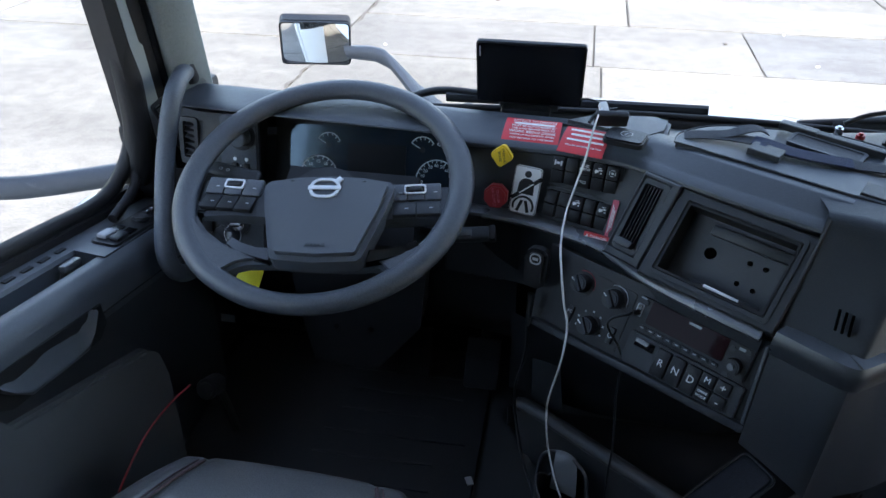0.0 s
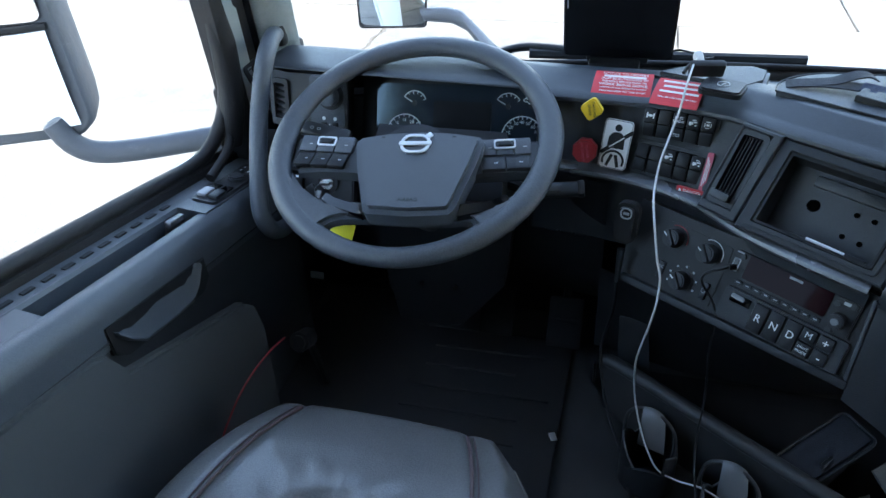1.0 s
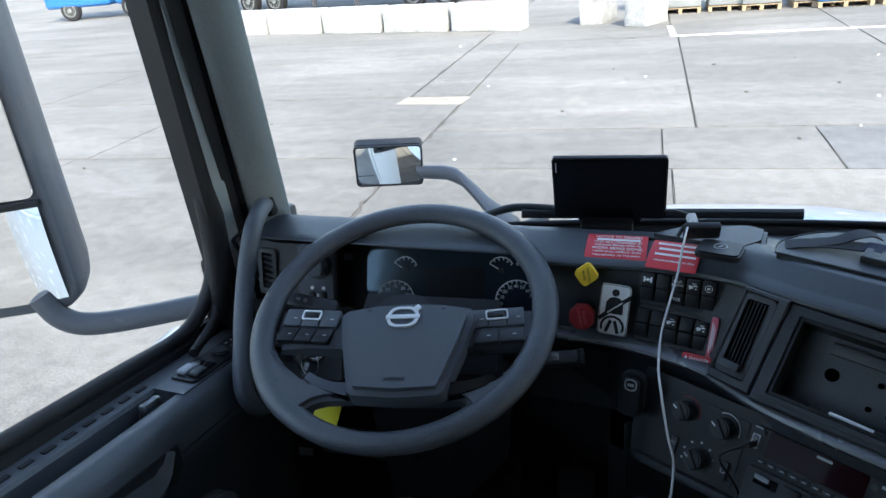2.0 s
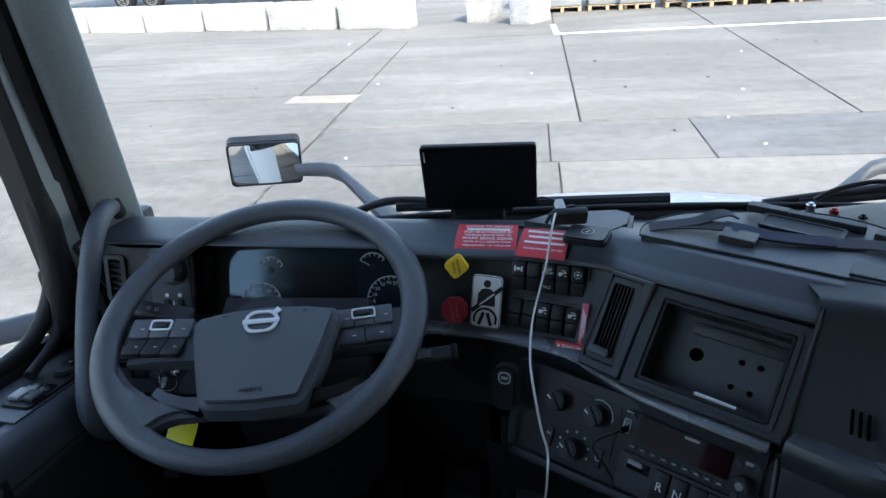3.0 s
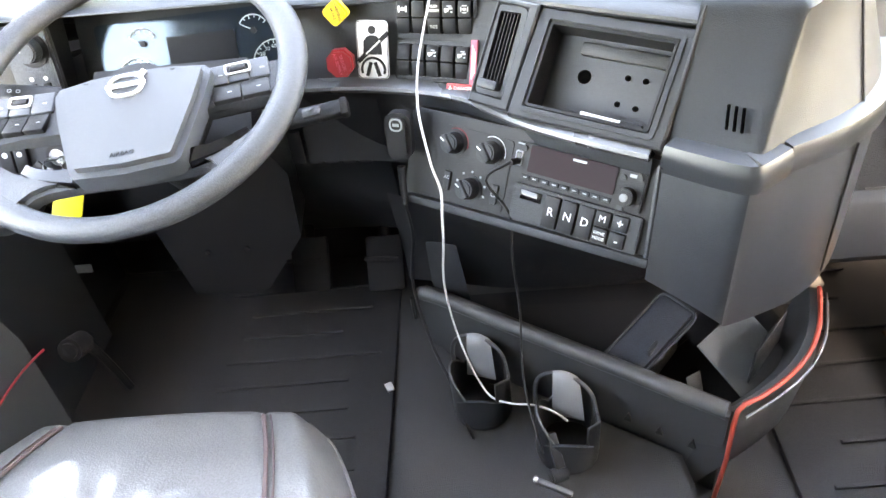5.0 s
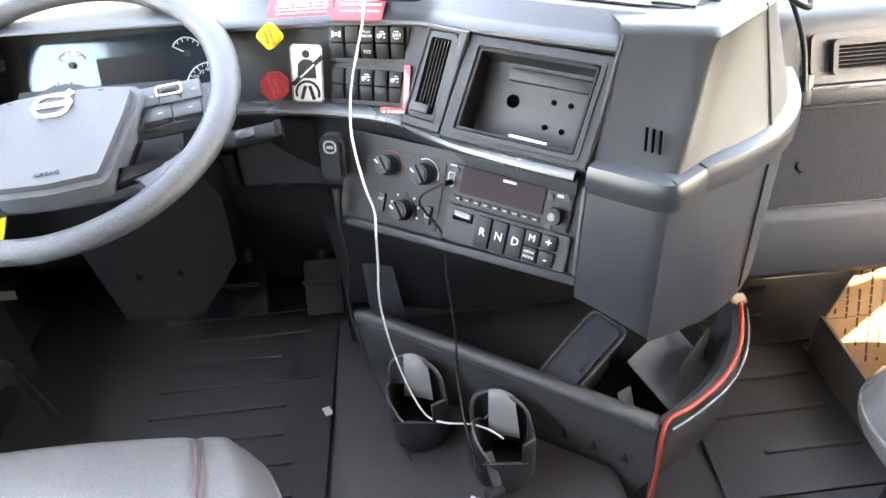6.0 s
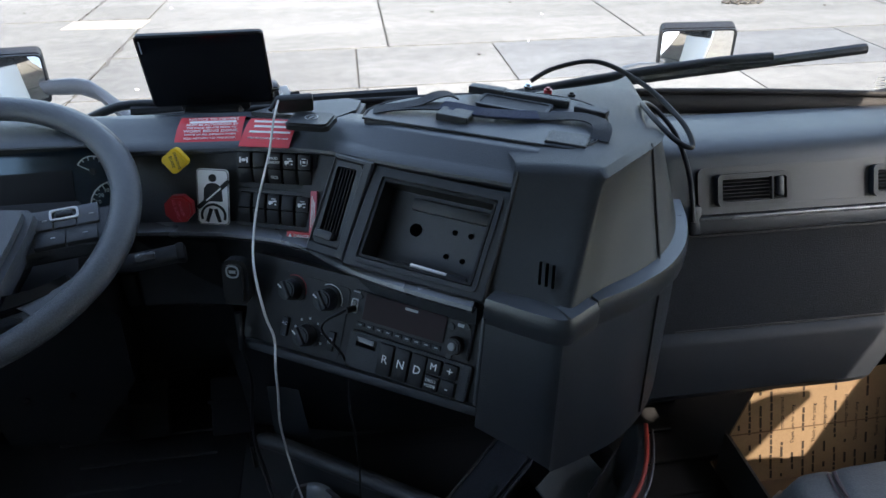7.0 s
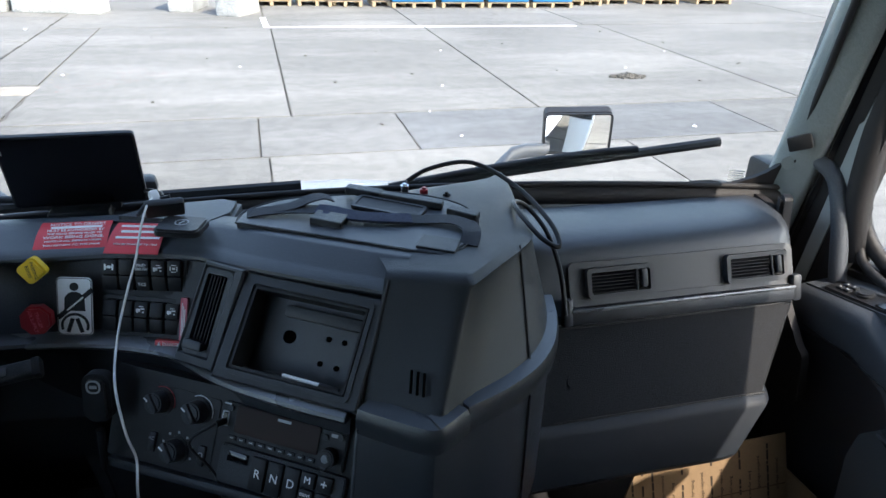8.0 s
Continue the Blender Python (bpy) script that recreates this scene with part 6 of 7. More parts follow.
part("maker_mark", box(0.018, 0.0032, 0.0004, RM @ Matrix.Translation((0.002, 0.0195, 0.0058))), GREY_PRINT, radio)

keys = thing("gear_selector", "black gear selector panel with lettered keys", "gear selector")
GM = CL @ Matrix.Translation((0.0135, -0.0735, 0.004))
part("plate", slab(rounded(0.173, 0.047, 0.004), 0.02, GM @ Matrix.Translation((0, 0, 0.004)), 0.0015), FASCIA, keys)
part("window", box(0.030, 0.013, 0.004, GM @ Matrix.Translation((-0.0595, 0.0115, 0.0035)), 0.001), SCREEN, keys)
for k, s in enumerate("RND"):
    b = part("key", box(0.0205, 0.041, 0.008, GM @ Matrix.Translation((-0.0275 + 0.0232 * k, -0.0005, 0.005)), 0.002), BLACK, keys)
    lettering(s, 0.015, GM @ Matrix.Translation((-0.0275 + 0.0232 * k, 0.0, 0.0092)), WHITE, b)
for k, (x, y, s, size) in enumerate(((0.0400, 0.0105, "M", 0.012), (0.0622, 0.0105, "+", 0.016), (0.0400, -0.0105, "", 0.005), (0.0622, -0.0105, "-", 0.016))):
    b = part("key", box(0.0195, 0.019, 0.008, GM @ Matrix.Translation((x, y, 0.005)), 0.002), BLACK, keys)
    if s:
        lettering(s, size, GM @ Matrix.Translation((x, y, 0.0092)), WHITE, b)
    else:
        lettering("DRIVE", 0.0052, GM @ Matrix.Translation((x, y + 0.0032, 0.0092)), WHITE, b)
        lettering("MODE", 0.0052, GM @ Matrix.Translation((x, y - 0.0032, 0.0092)), WHITE, b)

speaker = thing("speaker_grille", "three narrow slots of a small speaker in the pod", "grille")
GP = axes((0.111, 0.864, 0.962), (0.80, -0.6, 0), (-0.42, -0.60, 0.68))
for k in range(3):
    part("slot", box(0.0034, 0.027, 0.003, GP @ pose(-0.008 + 0.008 * k, 0, 0.0015, 0, 0, 14), 0.001), VOID, speaker)

# hand microphone on its clip
mic = thing("hand_microphone", "black hand microphone on a clip with a coiled cord", "microphone")
MM = axes((-0.262, 1.055, 0.885), (0.97, -0.24, 0), (-0.22, -0.90, 0.36))
part("body", slab(rounded(0.036, 0.066, 0.014), 0.022, MM @ pose(0, -0.018, 0.026, 10, 0, 0), 0.006), BLACK, mic, smooth=True)
part("badge", ring_frame(0.018, 0.018, 0.002, 0.001, MM @ pose(0.0, 0.0, 0.0305, 10, 0, 0), r=0.006), GREY_PRINT, mic)
part("badge_bar", box(0.009, 0.004, 0.0008, MM @ pose(0.0, 0.0, 0.0303, 10, 0, 0)), GREY_PRINT, mic)
part("strain_relief", tube([tuple(MM @ Vector((0, -0.06, 0.012))), tuple(MM @ Vector((0.002, -0.115, 0.006)))], 0.006, 10, 1, taper=0.004), BLACK, mic)
part("cord", tube([tuple(MM @ Vector((0.002, -0.115, 0.006))), (-0.272, 1.03, 0.70), (-0.285, 1.03, 0.60), (-0.262, 0.97, 0.52), (-0.232, 0.90, 0.50), (-0.205, 0.84, 0.45), (-0.16, 0.79, 0.40)], 0.0025, 8), BLACK, mic, smooth=True)

# ---- on top of the dash ----
tablet = thing("tablet", "black tablet with a dark glossy screen standing on the dash", "tablet")
TM = axes((-0.3165, 1.338, 1.074), (1, -0.01, 0), (0.0, -0.965, -0.26)) @ pose(0, 0, 0, 0, 0, 0)
part("body", slab(rounded(0.190, 0.126, 0.007), 0.009, TM, 0.0015), BLACK, tablet)
part("screen", slab(rounded(0.184, 0.120, 0.005), 0.001, TM @ Matrix.Translation((0, 0, 0.0008))), SCREEN, tablet)
part("side_bar", box(0.002, 0.020, 0.0006, TM @ Matrix.Translation((-0.088, 0.045, 0.0012))), GREY_PRINT, tablet)
part("holder", box(0.11, 0.03, 0.03, TM @ Matrix.Translation((0, -0.062, -0.016)), 0.006), BLACK, tablet)
part("foot", box(0.09, 0.06, 0.02, Matrix.Translation((-0.32, 1.36, 1.002)), 0.006), BLACK, tablet)
part("lead", tube([tuple(TM @ Vector((0.09, -0.05, -0.006))), (-0.212, 1.32, 1.045), (-0.19, 1.28, 1.055), (-0.182, 1.235, 1.066)], 0.002, 8), BLACK, tablet)

shelf = thing("dash_shelf", "smooth raised platform on the dash top behind the notices", "dash panel")
outline = [(-0.255, 1.222), (-0.150, 1.184), (-0.122, 1.172), (-0.085, 1.205), (-0.075, 1.250), (-0.10, 1.268), (-0.20, 1.258)]
part("panel", slab(outline, 0.03, Matrix.Translation((0, 0, 1.0450)), 0.006), DASH_TOP, shelf)
charger = thing("wireless_charger", "flat black wireless charging pad with a bolt mark", "charger")
HM = Matrix.Translation((-0.152, 1.152, 1.0575)) @ pose(0, 0, 0, 0, 0, -18)
part("pad", slab(rounded(0.062, 0.050, 0.010), 0.010, HM, 0.003), BLACK, charger)
part("mark", ring_frame(0.018, 0.018, 0.001, 0.0008, HM @ Matrix.Translation((0, 0.002, 0.0006)), r=0.0075), GREY_PRINT, charger)
part("bolt", box(0.002, 0.009, 0.0008, HM @ pose(0, 0.002, 0.0004, 0, 0, -25)), GREY_PRINT, charger)
part("stand", box(0.052, 0.014, 0.026, HM @ pose(-0.034, 0.030, 0.008, 25, 0, 24), 0.004), BLACK, charger)
part("stand_arm", tube([tuple(HM @ Vector((-0.062, 0.008, 0.004))), tuple(HM @ Vector((-0.056, 0.030, 0.014))), tuple(HM @ Vector((-0.03, 0.042, 0.020)))], 0.003, 8), BLACK, charger)
cable = thing("charging_cable", "white charging cable hanging down across the dash to the console", "cable")
part("plug", box(0.013, 0.022, 0.013, pose(-0.188, 1.205, 1.075, 30, 0, 20), 0.003), CABLE_WHITE, cable)
CABLE = ((-0.190, 1.200, 1.078), (-0.196, 1.180, 1.074), (-0.203, 1.150, 1.055), (-0.210, 1.118, 1.025), (-0.220, 1.088, 0.998), (-0.230, 1.055, 0.967), (-0.233, 1.01, 0.942), (-0.229, 0.97, 0.925), (-0.220, 0.94, 0.885), (-0.212, 0.93, 0.855), (-0.213, 0.91, 0.825), (-0.217, 0.92, 0.775), (-0.224, 0.935, 0.715), (-0.227, 0.955, 0.655), (-0.221, 0.950, 0.590), (-0.206, 0.922, 0.545), (-0.190, 0.893, 0.522), (-0.172, 0.868, 0.512), (-0.144, 0.848, 0.520), (-0.112, 0.833, 0.533), (-0.086, 0.822, 0.531), (-0.066, 0.812, 0.520))
part("cord", tube(CABLE, 0.0016, 8, 5), CABLE_WHITE, cable, smooth=True)
cable2 = thing("audio_cable", "thin black cable from the radio port into the console", "cable")
part("cord", tube([tuple(RM @ Vector((-0.080, 0.0, 0.006))), tuple(RM @ Vector((-0.084, -0.004, 0.026))), tuple(RM @ Vector((-0.105, -0.03, 0.034))), (-0.128, 0.94, 0.80), (-0.128, 0.92, 0.74), (-0.122, 0.90, 0.66), (-0.124, 0.88, 0.60), (-0.122, 0.845, 0.55), (-0.112, 0.80, 0.52), (-0.105, 0.775, 0.50)], 0.0018, 8), BLACK, cable2, smooth=True)
part("plug", tube([tuple(RM @ Vector((-0.080, 0.0, 0.004))), tuple(RM @ Vector((-0.082, -0.002, 0.022)))], 0.0042, 10, 1), BLACK, cable2)

# tray and strap on the pod
tray = thing("pod_tray", "grey tray lid on the pod with raised ribs and a recess", "tray")
PT = axes((0.105, 1.115, 1.0595), (0.86, -0.51, 0), (0.0, -0.06, 1.0))
LID = smooth_path([(x, y, 0.0) for x, y in ((-0.080, 1.140), (0.046, 1.066), (0.150, 1.004), (0.176, 0.998), (0.205, 1.014), (0.236, 1.060), (0.246, 1.100), (0.238, 1.145), (0.205, 1.182), (0.155, 1.208), (0.080, 1.214), (-0.010, 1.212), (-0.066, 1.178), (-0.080, 1.140))], 4)[:-1]
part("lid", slab([(p.x, p.y) for p in LID], 0.014, Matrix.Translation((0, 0, 1.0580)), 0.002), DASH_TOP, tray)
part("seam", tube([(0.083 + (p.x - 0.083) * 1.012, 1.106 + (p.y - 1.106) * 1.02, 1.0572) for p in LID], 0.0014, 5, 1, True), BLACK, tray)
for x, y, w, d, r in ((-0.045, 0.072, 0.055, 0.016, 0), (0.030, 0.070, 0.095, 0.013, 0), (0.112, 0.056, 0.046, 0.016, -8), (-0.055, -0.030, 0.046, 0.028, 0), (0.106, -0.048, 0.052, 0.034, 2)):
    part("rib", box(w, d, 0.011, PT @ pose(x, y, 0.0025, 0, 0, r), 0.0012, 1), FASCIA, tray)
part("recess_rim", ring_frame(0.105, 0.040, 0.005, 0.006, PT @ pose(0.006, 0.040, 0.003, 0, 0, -2), r=0.004), FASCIA, tray)
part("recess_floor", box(0.096, 0.032, 0.002, PT @ pose(0.006, 0.040, 0.0008, 0, 0, -2)), BLACK, tray)
strap = thing("hook_strap", "dark blue woven strap lying across the pod tray", "strap")
SP = smooth_path([tuple(PT @ Vector(v)) for v in ((-0.172, -0.045, -0.004), (-0.150, -0.034, 0.000), (-0.115, -0.018, 0.002), (-0.070, -0.012, 0.005), (-0.025, -0.012, 0.004), (0.020, -0.002, 0.004), (0.060, 0.014, 0.003), (0.100, 0.022, 0.007), (0.128, 0.012, 0.009), (0.141, -0.010, 0.010), (0.142, -0.032, 0.003))], 4)
SP2 = smooth_path([tuple(PT @ Vector(v)) for v in ((-0.078, 0.030, 0.003), (-0.088, 0.020, 0.010), (-0.100, 0.004, 0.011), (-0.118, -0.012, 0.004), (-0.140, -0.026, 0.001))], 4)
WEB = material("woven_strap", (0.022, 0.026, 0.036), 0.85, grain=1.0, grain_size=700)
FUZZ = material("fuzzy_strap", (0.020, 0.028, 0.060), 1.0, grain=1.0, grain_size=900)


def band(path, width, lift=0.0):
    up = Vector((0, -0.06, 1.0)).normalized()
    rings = []
    for i, p in enumerate(path):
        d = (path[min(i + 1, len(path) - 1)] - path[max(i - 1, 0)]).normalized()
        s = d.cross(up).normalized()
        n = s.cross(d).normalized()
        c = Vector(p) + n * lift
        rings.append([tuple(c + s * width / 2 + n * 0.001), tuple(c - s * width / 2 + n * 0.001), tuple(c - s * width / 2 - n * 0.001), tuple(c + s * width / 2 - n * 0.001)])
    return loft(rings, True, True)


part("webbing", band(SP, 0.025), WEB, strap)
part("webbing", band(SP2, 0.022), WEB, strap)
part("hook_patch", band(SP[11:24], 0.026, 0.002), FUZZ, strap, "fuzzy dark blue hook patch")

studs = thing("power_studs", "metal and red terminal studs at the windscreen's foot", "terminal")
for nm, x, y, z, r, h, mt in (("post", 0.172, 1.235, 1.040, 0.0065, 0.022, BRIGHT), ("red_cap", 0.200, 1.222, 1.040, 0.0065, 0.019, RED_DARK), ("black_cap", 0.232, 1.205, 1.038, 0.0060, 0.018, BLACK)):
    part(nm, rod(r, h, Matrix.Translation((x, y, z)), 16, bevel=0.003), mt, studs)
lead = thing("antenna_lead", "black cable looping over the pod at the windscreen", "cable")
part("cord", tube([(0.176, 1.235, 1.066), (0.215, 1.24, 1.083), (0.28, 1.235, 1.090), (0.335, 1.18, 1.068), (0.362, 1.10, 1.040), (0.362, 1.06, 1.020), (0.34, 1.07, 1.028), (0.325, 1.12, 1.044), (0.33, 1.17, 1.045), (0.36, 1.19, 1.028), (0.381, 1.15, 1.0), (0.388, 1.10, 0.955), (0.386, 1.06, 0.90)], 0.0038, 8), BLACK, lead, smooth=True)

# ---- passenger vents and trim ----
pbezel = thing("passenger_vent_panel", "grey panel with two slatted vents over the glovebox", "vent panel")
VM = axes((0.6125, 1.105, 0.925), (1, 0, 0), (0, -0.9, 0.436))
part("bezel", ring_frame(0.410, 0.069, 0.010, 0.006, VM @ Matrix.Translation((0, 0, 0.003)), r=0.005), DASH, pbezel)
part("plate", slab(rounded(0.394, 0.054, 0.004), 0.004, VM @ Matrix.Translation((0, 0, 0.001))), DASH, pbezel)
TB = axes((0.608, 1.080, 0.8825), (1, 0, 0), (0, -0.95, 0.30))
part("trim_bar", box(0.430, 0.027, 0.014, TB, 0.005), DASH, pbezel, "grey trim bar")
part("trim_edge", box(0.410, 0.007, 0.008, TB @ Matrix.Translation((0, 0.010, 0.0055)), 0.003), TRIM, pbezel, "satin bright edge of the trim bar")
for sg in (-1, 1):
    part("trim_end", box(0.018, 0.046, 0.014, TB @ pose(sg * 0.209, 0.008, 0.001, 0, 0, 0), 0.005), DASH, pbezel)
for x in (-0.120, 0.130):
    v = air_vent("slatted air vent with a thumb wheel over the glovebox", VM @ Matrix.Translation((x, 0, 0.009)), 0.116, 0.048, 6, False)
    part("thumb_wheel", box(0.010, 0.030, 0.012, VM @ Matrix.Translation((x + 0.040, 0.002, 0.010)), 0.003), DASH, v)
    part("wheel_guard", box(0.003, 0.036, 0.008, VM @ Matrix.Translation((x + 0.028, 0, 0.009)), 0.001), FASCIA, v)
air_vent("tall slatted demister vent at the dash's passenger end", axes((0.908, 1.235, 0.935), (0.45, 0.9, 0), (0.9, -0.45, 0.1)), 0.03, 0.11, 12, False)
lock = part("glovebox_lock", rod(0.0095, 0.002, axes((0.393, 1.0245, 0.80), (1, 0, 0), (0, -0.73, 0.68)), 20, bevel=0.001), GLOVE)
tagged(lock, "small round black glovebox lock", "lock")

# ---- grab handles ----
for sg in (-1, 1):
    t = thing("grab_handle", "grey rubber-coated grab handle beside the windscreen pillar", "grab handle", "pillar grab handles")
    if sg < 0:
        pts = [(-0.945, 1.280, 1.062), (-0.924, 1.22, 1.070), (-0.914, 1.165, 1.048), (-0.918, 1.12, 0.975), (-0.903, 1.055, 0.900), (-0.891, 1.012, 0.834), (-0.885, 1.03, 0.785), (-0.905, 1.12, 0.740), (-0.94, 1.22, 0.72)]
    else:
        pts = [(0.950, 1.29, 1.055), (0.966, 1.250, 1.046), (0.982, 1.222, 1.020), (0.990, 1.195, 0.95), (0.992, 1.175, 0.88), (0.995, 1.155, 0.80), (1.0, 1.15, 0.73), (1.0, 1.2, 0.68)]
    part("bar", tube(pts, 0.0160, 14), HANDLE, t, smooth=True)
    part("upper_foot", box(0.04, 0.03, 0.05, Matrix.Translation(pts[0]), 0.01), BLACK, t)
    part("lower_foot", box(0.04, 0.05, 0.05, Matrix.Translation(pts[-1]), 0.01), BLACK, t)

# ---- door fittings ----
for sg in (-1, 1):
    dsw = thing("window_switches", "black window and mirror switch panel on the door", "switch panel", "door switch panels")
    y = 1.06
    m = axes((sg * 0.9725, y, sill(y) - 0.0225), (0, 1, -0.186), (-sg * 0.12, 0.18, 1))
    part("plate", slab(rounded(0.185, 0.050, 0.010), 0.008, m @ Matrix.Translation((0, 0, 0.003)), 0.002), BLACK, dsw)
    for k in range(2):
        part("window_switch", box(0.032, 0.018, 0.008, m @ Matrix.Translation((-0.062, 0.0115 - 0.022 * k, 0.006)), 0.003), GREY_PRINT if k == (0 if sg < 0 else 1) else FASCIA, dsw)
        part("well", box(0.022, 0.016, 0.003, m @ Matrix.Translation((-0.032, 0.0115 - 0.022 * k, 0.0035))), GLOSS_BLACK, dsw)
    part("mirror_dial", rod(0.016, 0.008, m @ Matrix.Translation((0.018, 0, 0.003)), 20, bevel=0.003), FASCIA, dsw)
    for k in range(4):
        part("button", box(0.012, 0.010, 0.005, m @ Matrix.Translation((0.050 + 0.016 * (k % 2), 0.008 - 0.016 * (k // 2), 0.005)), 0.001), FASCIA, dsw)
        part("symbol", box(0.004, 0.002, 0.0006, m @ Matrix.Translation((0.050 + 0.016 * (k % 2), 0.008 - 0.016 * (k // 2), 0.0078))), WHITE, dsw)
    latch = thing("door_latch", "satin door release lever in the armrest pocket", "door latch", "door latches")
    part("lever", box(0.014, 0.040, 0.014, pose(sg * 0.980, 0.900, sill(0.9) - 0.030, -10, 0, 0), 0.004), TRIM, latch)
    part("pivot", tube([(sg * 0.982, 0.885, sill(0.9) - 0.034), (sg * 0.984, 0.875, sill(0.9) - 0.06), (sg * 0.986, 0.86, sill(0.9) - 0.10)], 0.006, 8), BLACK, latch)
    part("guard", tube([(sg * 0.984, 0.87, sill(0.9) - 0.045), (sg * 0.982, 0.84, sill(0.9) - 0.055), (sg * 0.984, 0.83, sill(0.9) - 0.085)], 0.003, 6), BLACK, latch)
    frame_latch = part("frame_latch", box(0.012, 0.030, 0.036, Matrix.Translation((sg * 1.008, 1.178, 0.958)), 0.004), BLACK)
    tagged(frame_latch, "small black latch block on the door frame", "latch")

# ---- console on the floor ----
console = thing("console", "black floor console with a deep tray, cup holders and red piping", "console")
U2 = Vector((0.84, -0.543, 0))
RL, RE, RB = Vector((-0.255, 1.020, 0.585)), Vector((0.138, 0.768, 0.582)), Vector((0.318, 0.974, 0.586))
part("rail", tube([tuple(RL + Vector((-0.02, 0.012, -0.012))), tuple(RL), tuple(RL.lerp(RE, 0.35)), tuple(RL.lerp(RE, 0.7)), tuple(RE + Vector((-0.004, 0.002, 0)))], 0.0125, 12, 4), CONSOLE, console, "rounded console rail", smooth=True)
n2 = Vector((-0.543, -0.84, 0))
part("front_wall", loft([[tuple(RL.lerp(RE, k) + Vector((0, 0, dz)) + n2 * o) for dz, o in ((0, 0.010), (-0.03, 0.008), (-0.10, -0.002), (-0.225, -0.02), (-0.225, -0.035), (0.0, -0.008))] for k in (-0.05, 0.2, 0.4, 0.6, 0.8, 1.0)], True, True), CONSOLE, console)
wing = []
for k in range(9):
    f = k / 8
    p = RE.lerp(RB, f) + Vector((0.84 * 0.035 * math.sin(math.pi * f), -0.543 * 0.035 * math.sin(math.pi * f), 0.0))
    wing.append([tuple(p + Vector(v)) for v in ((-0.004, 0.004, 0.0), (0.006, -0.004, 0.002), (0.010, -0.008, -0.03), (0.004, -0.004, -0.12), (-0.03, 0.02, -0.225), (-0.045, 0.03, -0.225), (-0.016, 0.012, -0.02))])
part("side_wing", loft(wing, True, True), CONSOLE, console, "curved console side wing")
part("piping", tube([tuple(RE + Vector((0.004, -0.006, -0.225))), tuple(RE + Vector((0.006, -0.008, -0.10)))] + [tuple(Vector(w[1]) + Vector((0.0, 0, 0.004))) for w in wing], 0.0034, 8, 3), PIPING_RED, console, "red piping along the console edge", smooth=True)
part("piping", tube([tuple(Vector(w[1]) + Vector((0.009, -0.006, -0.002))) for w in wing], 0.002, 8, 3), TRIM, console, smooth=True)
part("piping", tube([tuple(RE + Vector((-0.43, 0.262, -0.01))), tuple(RE + Vector((-0.43, 0.265, -0.06)))], 0.003, 6, 1), BLACK, console)
part("tray_floor", slab([(-0.24, 1.02), (0.135, 0.78), (0.30, 0.975), (0.27, 1.10), (-0.2, 1.10)], 0.01, Matrix.Translation((0, 0, 0.50))), BLACK, console)
part("tray_mat", slab([(-0.185, 1.015), (0.03, 0.875), (0.14, 0.96), (0.1, 1.05), (-0.16, 1.06)], 0.006, Matrix.Translation((0, 0, 0.512)), 0.003), RUBBER, console)
part("tray_back", loft([[(-0.26, 1.07, 0.66), (-0.255, 1.04, 0.59), (-0.24, 1.05, 0.50)], [(-0.21, 1.05, 0.66), (-0.20, 1.03, 0.59), (-0.19, 1.04, 0.50)]]), FASCIA, console)
part("divider", box(0.10, 0.006, 0.09, pose(0.085, 0.905, 0.55, 0, 0, 50), 0.002), FASCIA, console)
part("divider", box(0.10, 0.004, 0.11, pose(0.225, 0.885, 0.545, 0, 0, 48), 0.001), BLACK, console)
part("foot_panel", slab([(-0.335, 1.18), (-0.323, 0.60), (0.12, 0.60), (0.10, 0.80), (-0.22, 1.0)], 0.10, Matrix.Translation((0, 0, FLOOR_Z + 0.09)), 0.012), MAT_FLOOR, console, "raised panel below the cup holders")
for k in range(3):
    f = 0.72 + 0.10 * k
    p = RL.lerp(RE, f) + n2 * 0.006 + Vector((0, 0, -0.09))
    part("notch", slab([(-0.005, -0.008), (0.006, -0.008), (0.0, 0.010)], 0.004, axes(tuple(p), tuple(U2), tuple(n2)) @ Matrix.Translation((0, 0, 0.003))), RUBBER, console)
pad = thing("padded_pouch", "black fabric pouch with grey edging lying on the tray", "pouch")
PM = axes((0.058, 0.895, 0.594), (0.80, 0.60, 0.0), (-0.30, -0.25, 0.92))
part("body", slab(rounded(0.135, 0.062, 0.012), 0.014, PM, 0.005), WEB, pad)
part("edging", tube([tuple(PM @ Vector((x, y, -0.002))) for x, y in rounded(0.137, 0.064, 0.012)], 0.0024, 6, 1, True), FASCIA, pad)
part("flap", box(0.016, 0.05, 0.004, PM @ pose(-0.058, -0.002, 0.001, 0, 0, 6), 0.001), FASCIA, pad)
envelope = part("paper_folder", box(0.115, 0.005, 0.11, pose(0.200, 0.890, 0.548, -58, 0, 42), 0.002), CARPET)
tagged(envelope, "grey document folder standing in the console bin", "folder")
paper = part("paper_sheet", box(0.030, 0.002, 0.04, pose(0.120, 0.850, 0.530, -30, 14, 35), 0.0005), CARPET)
tagged(paper, "corner of a grey sheet of paper in the console bin", "paper")


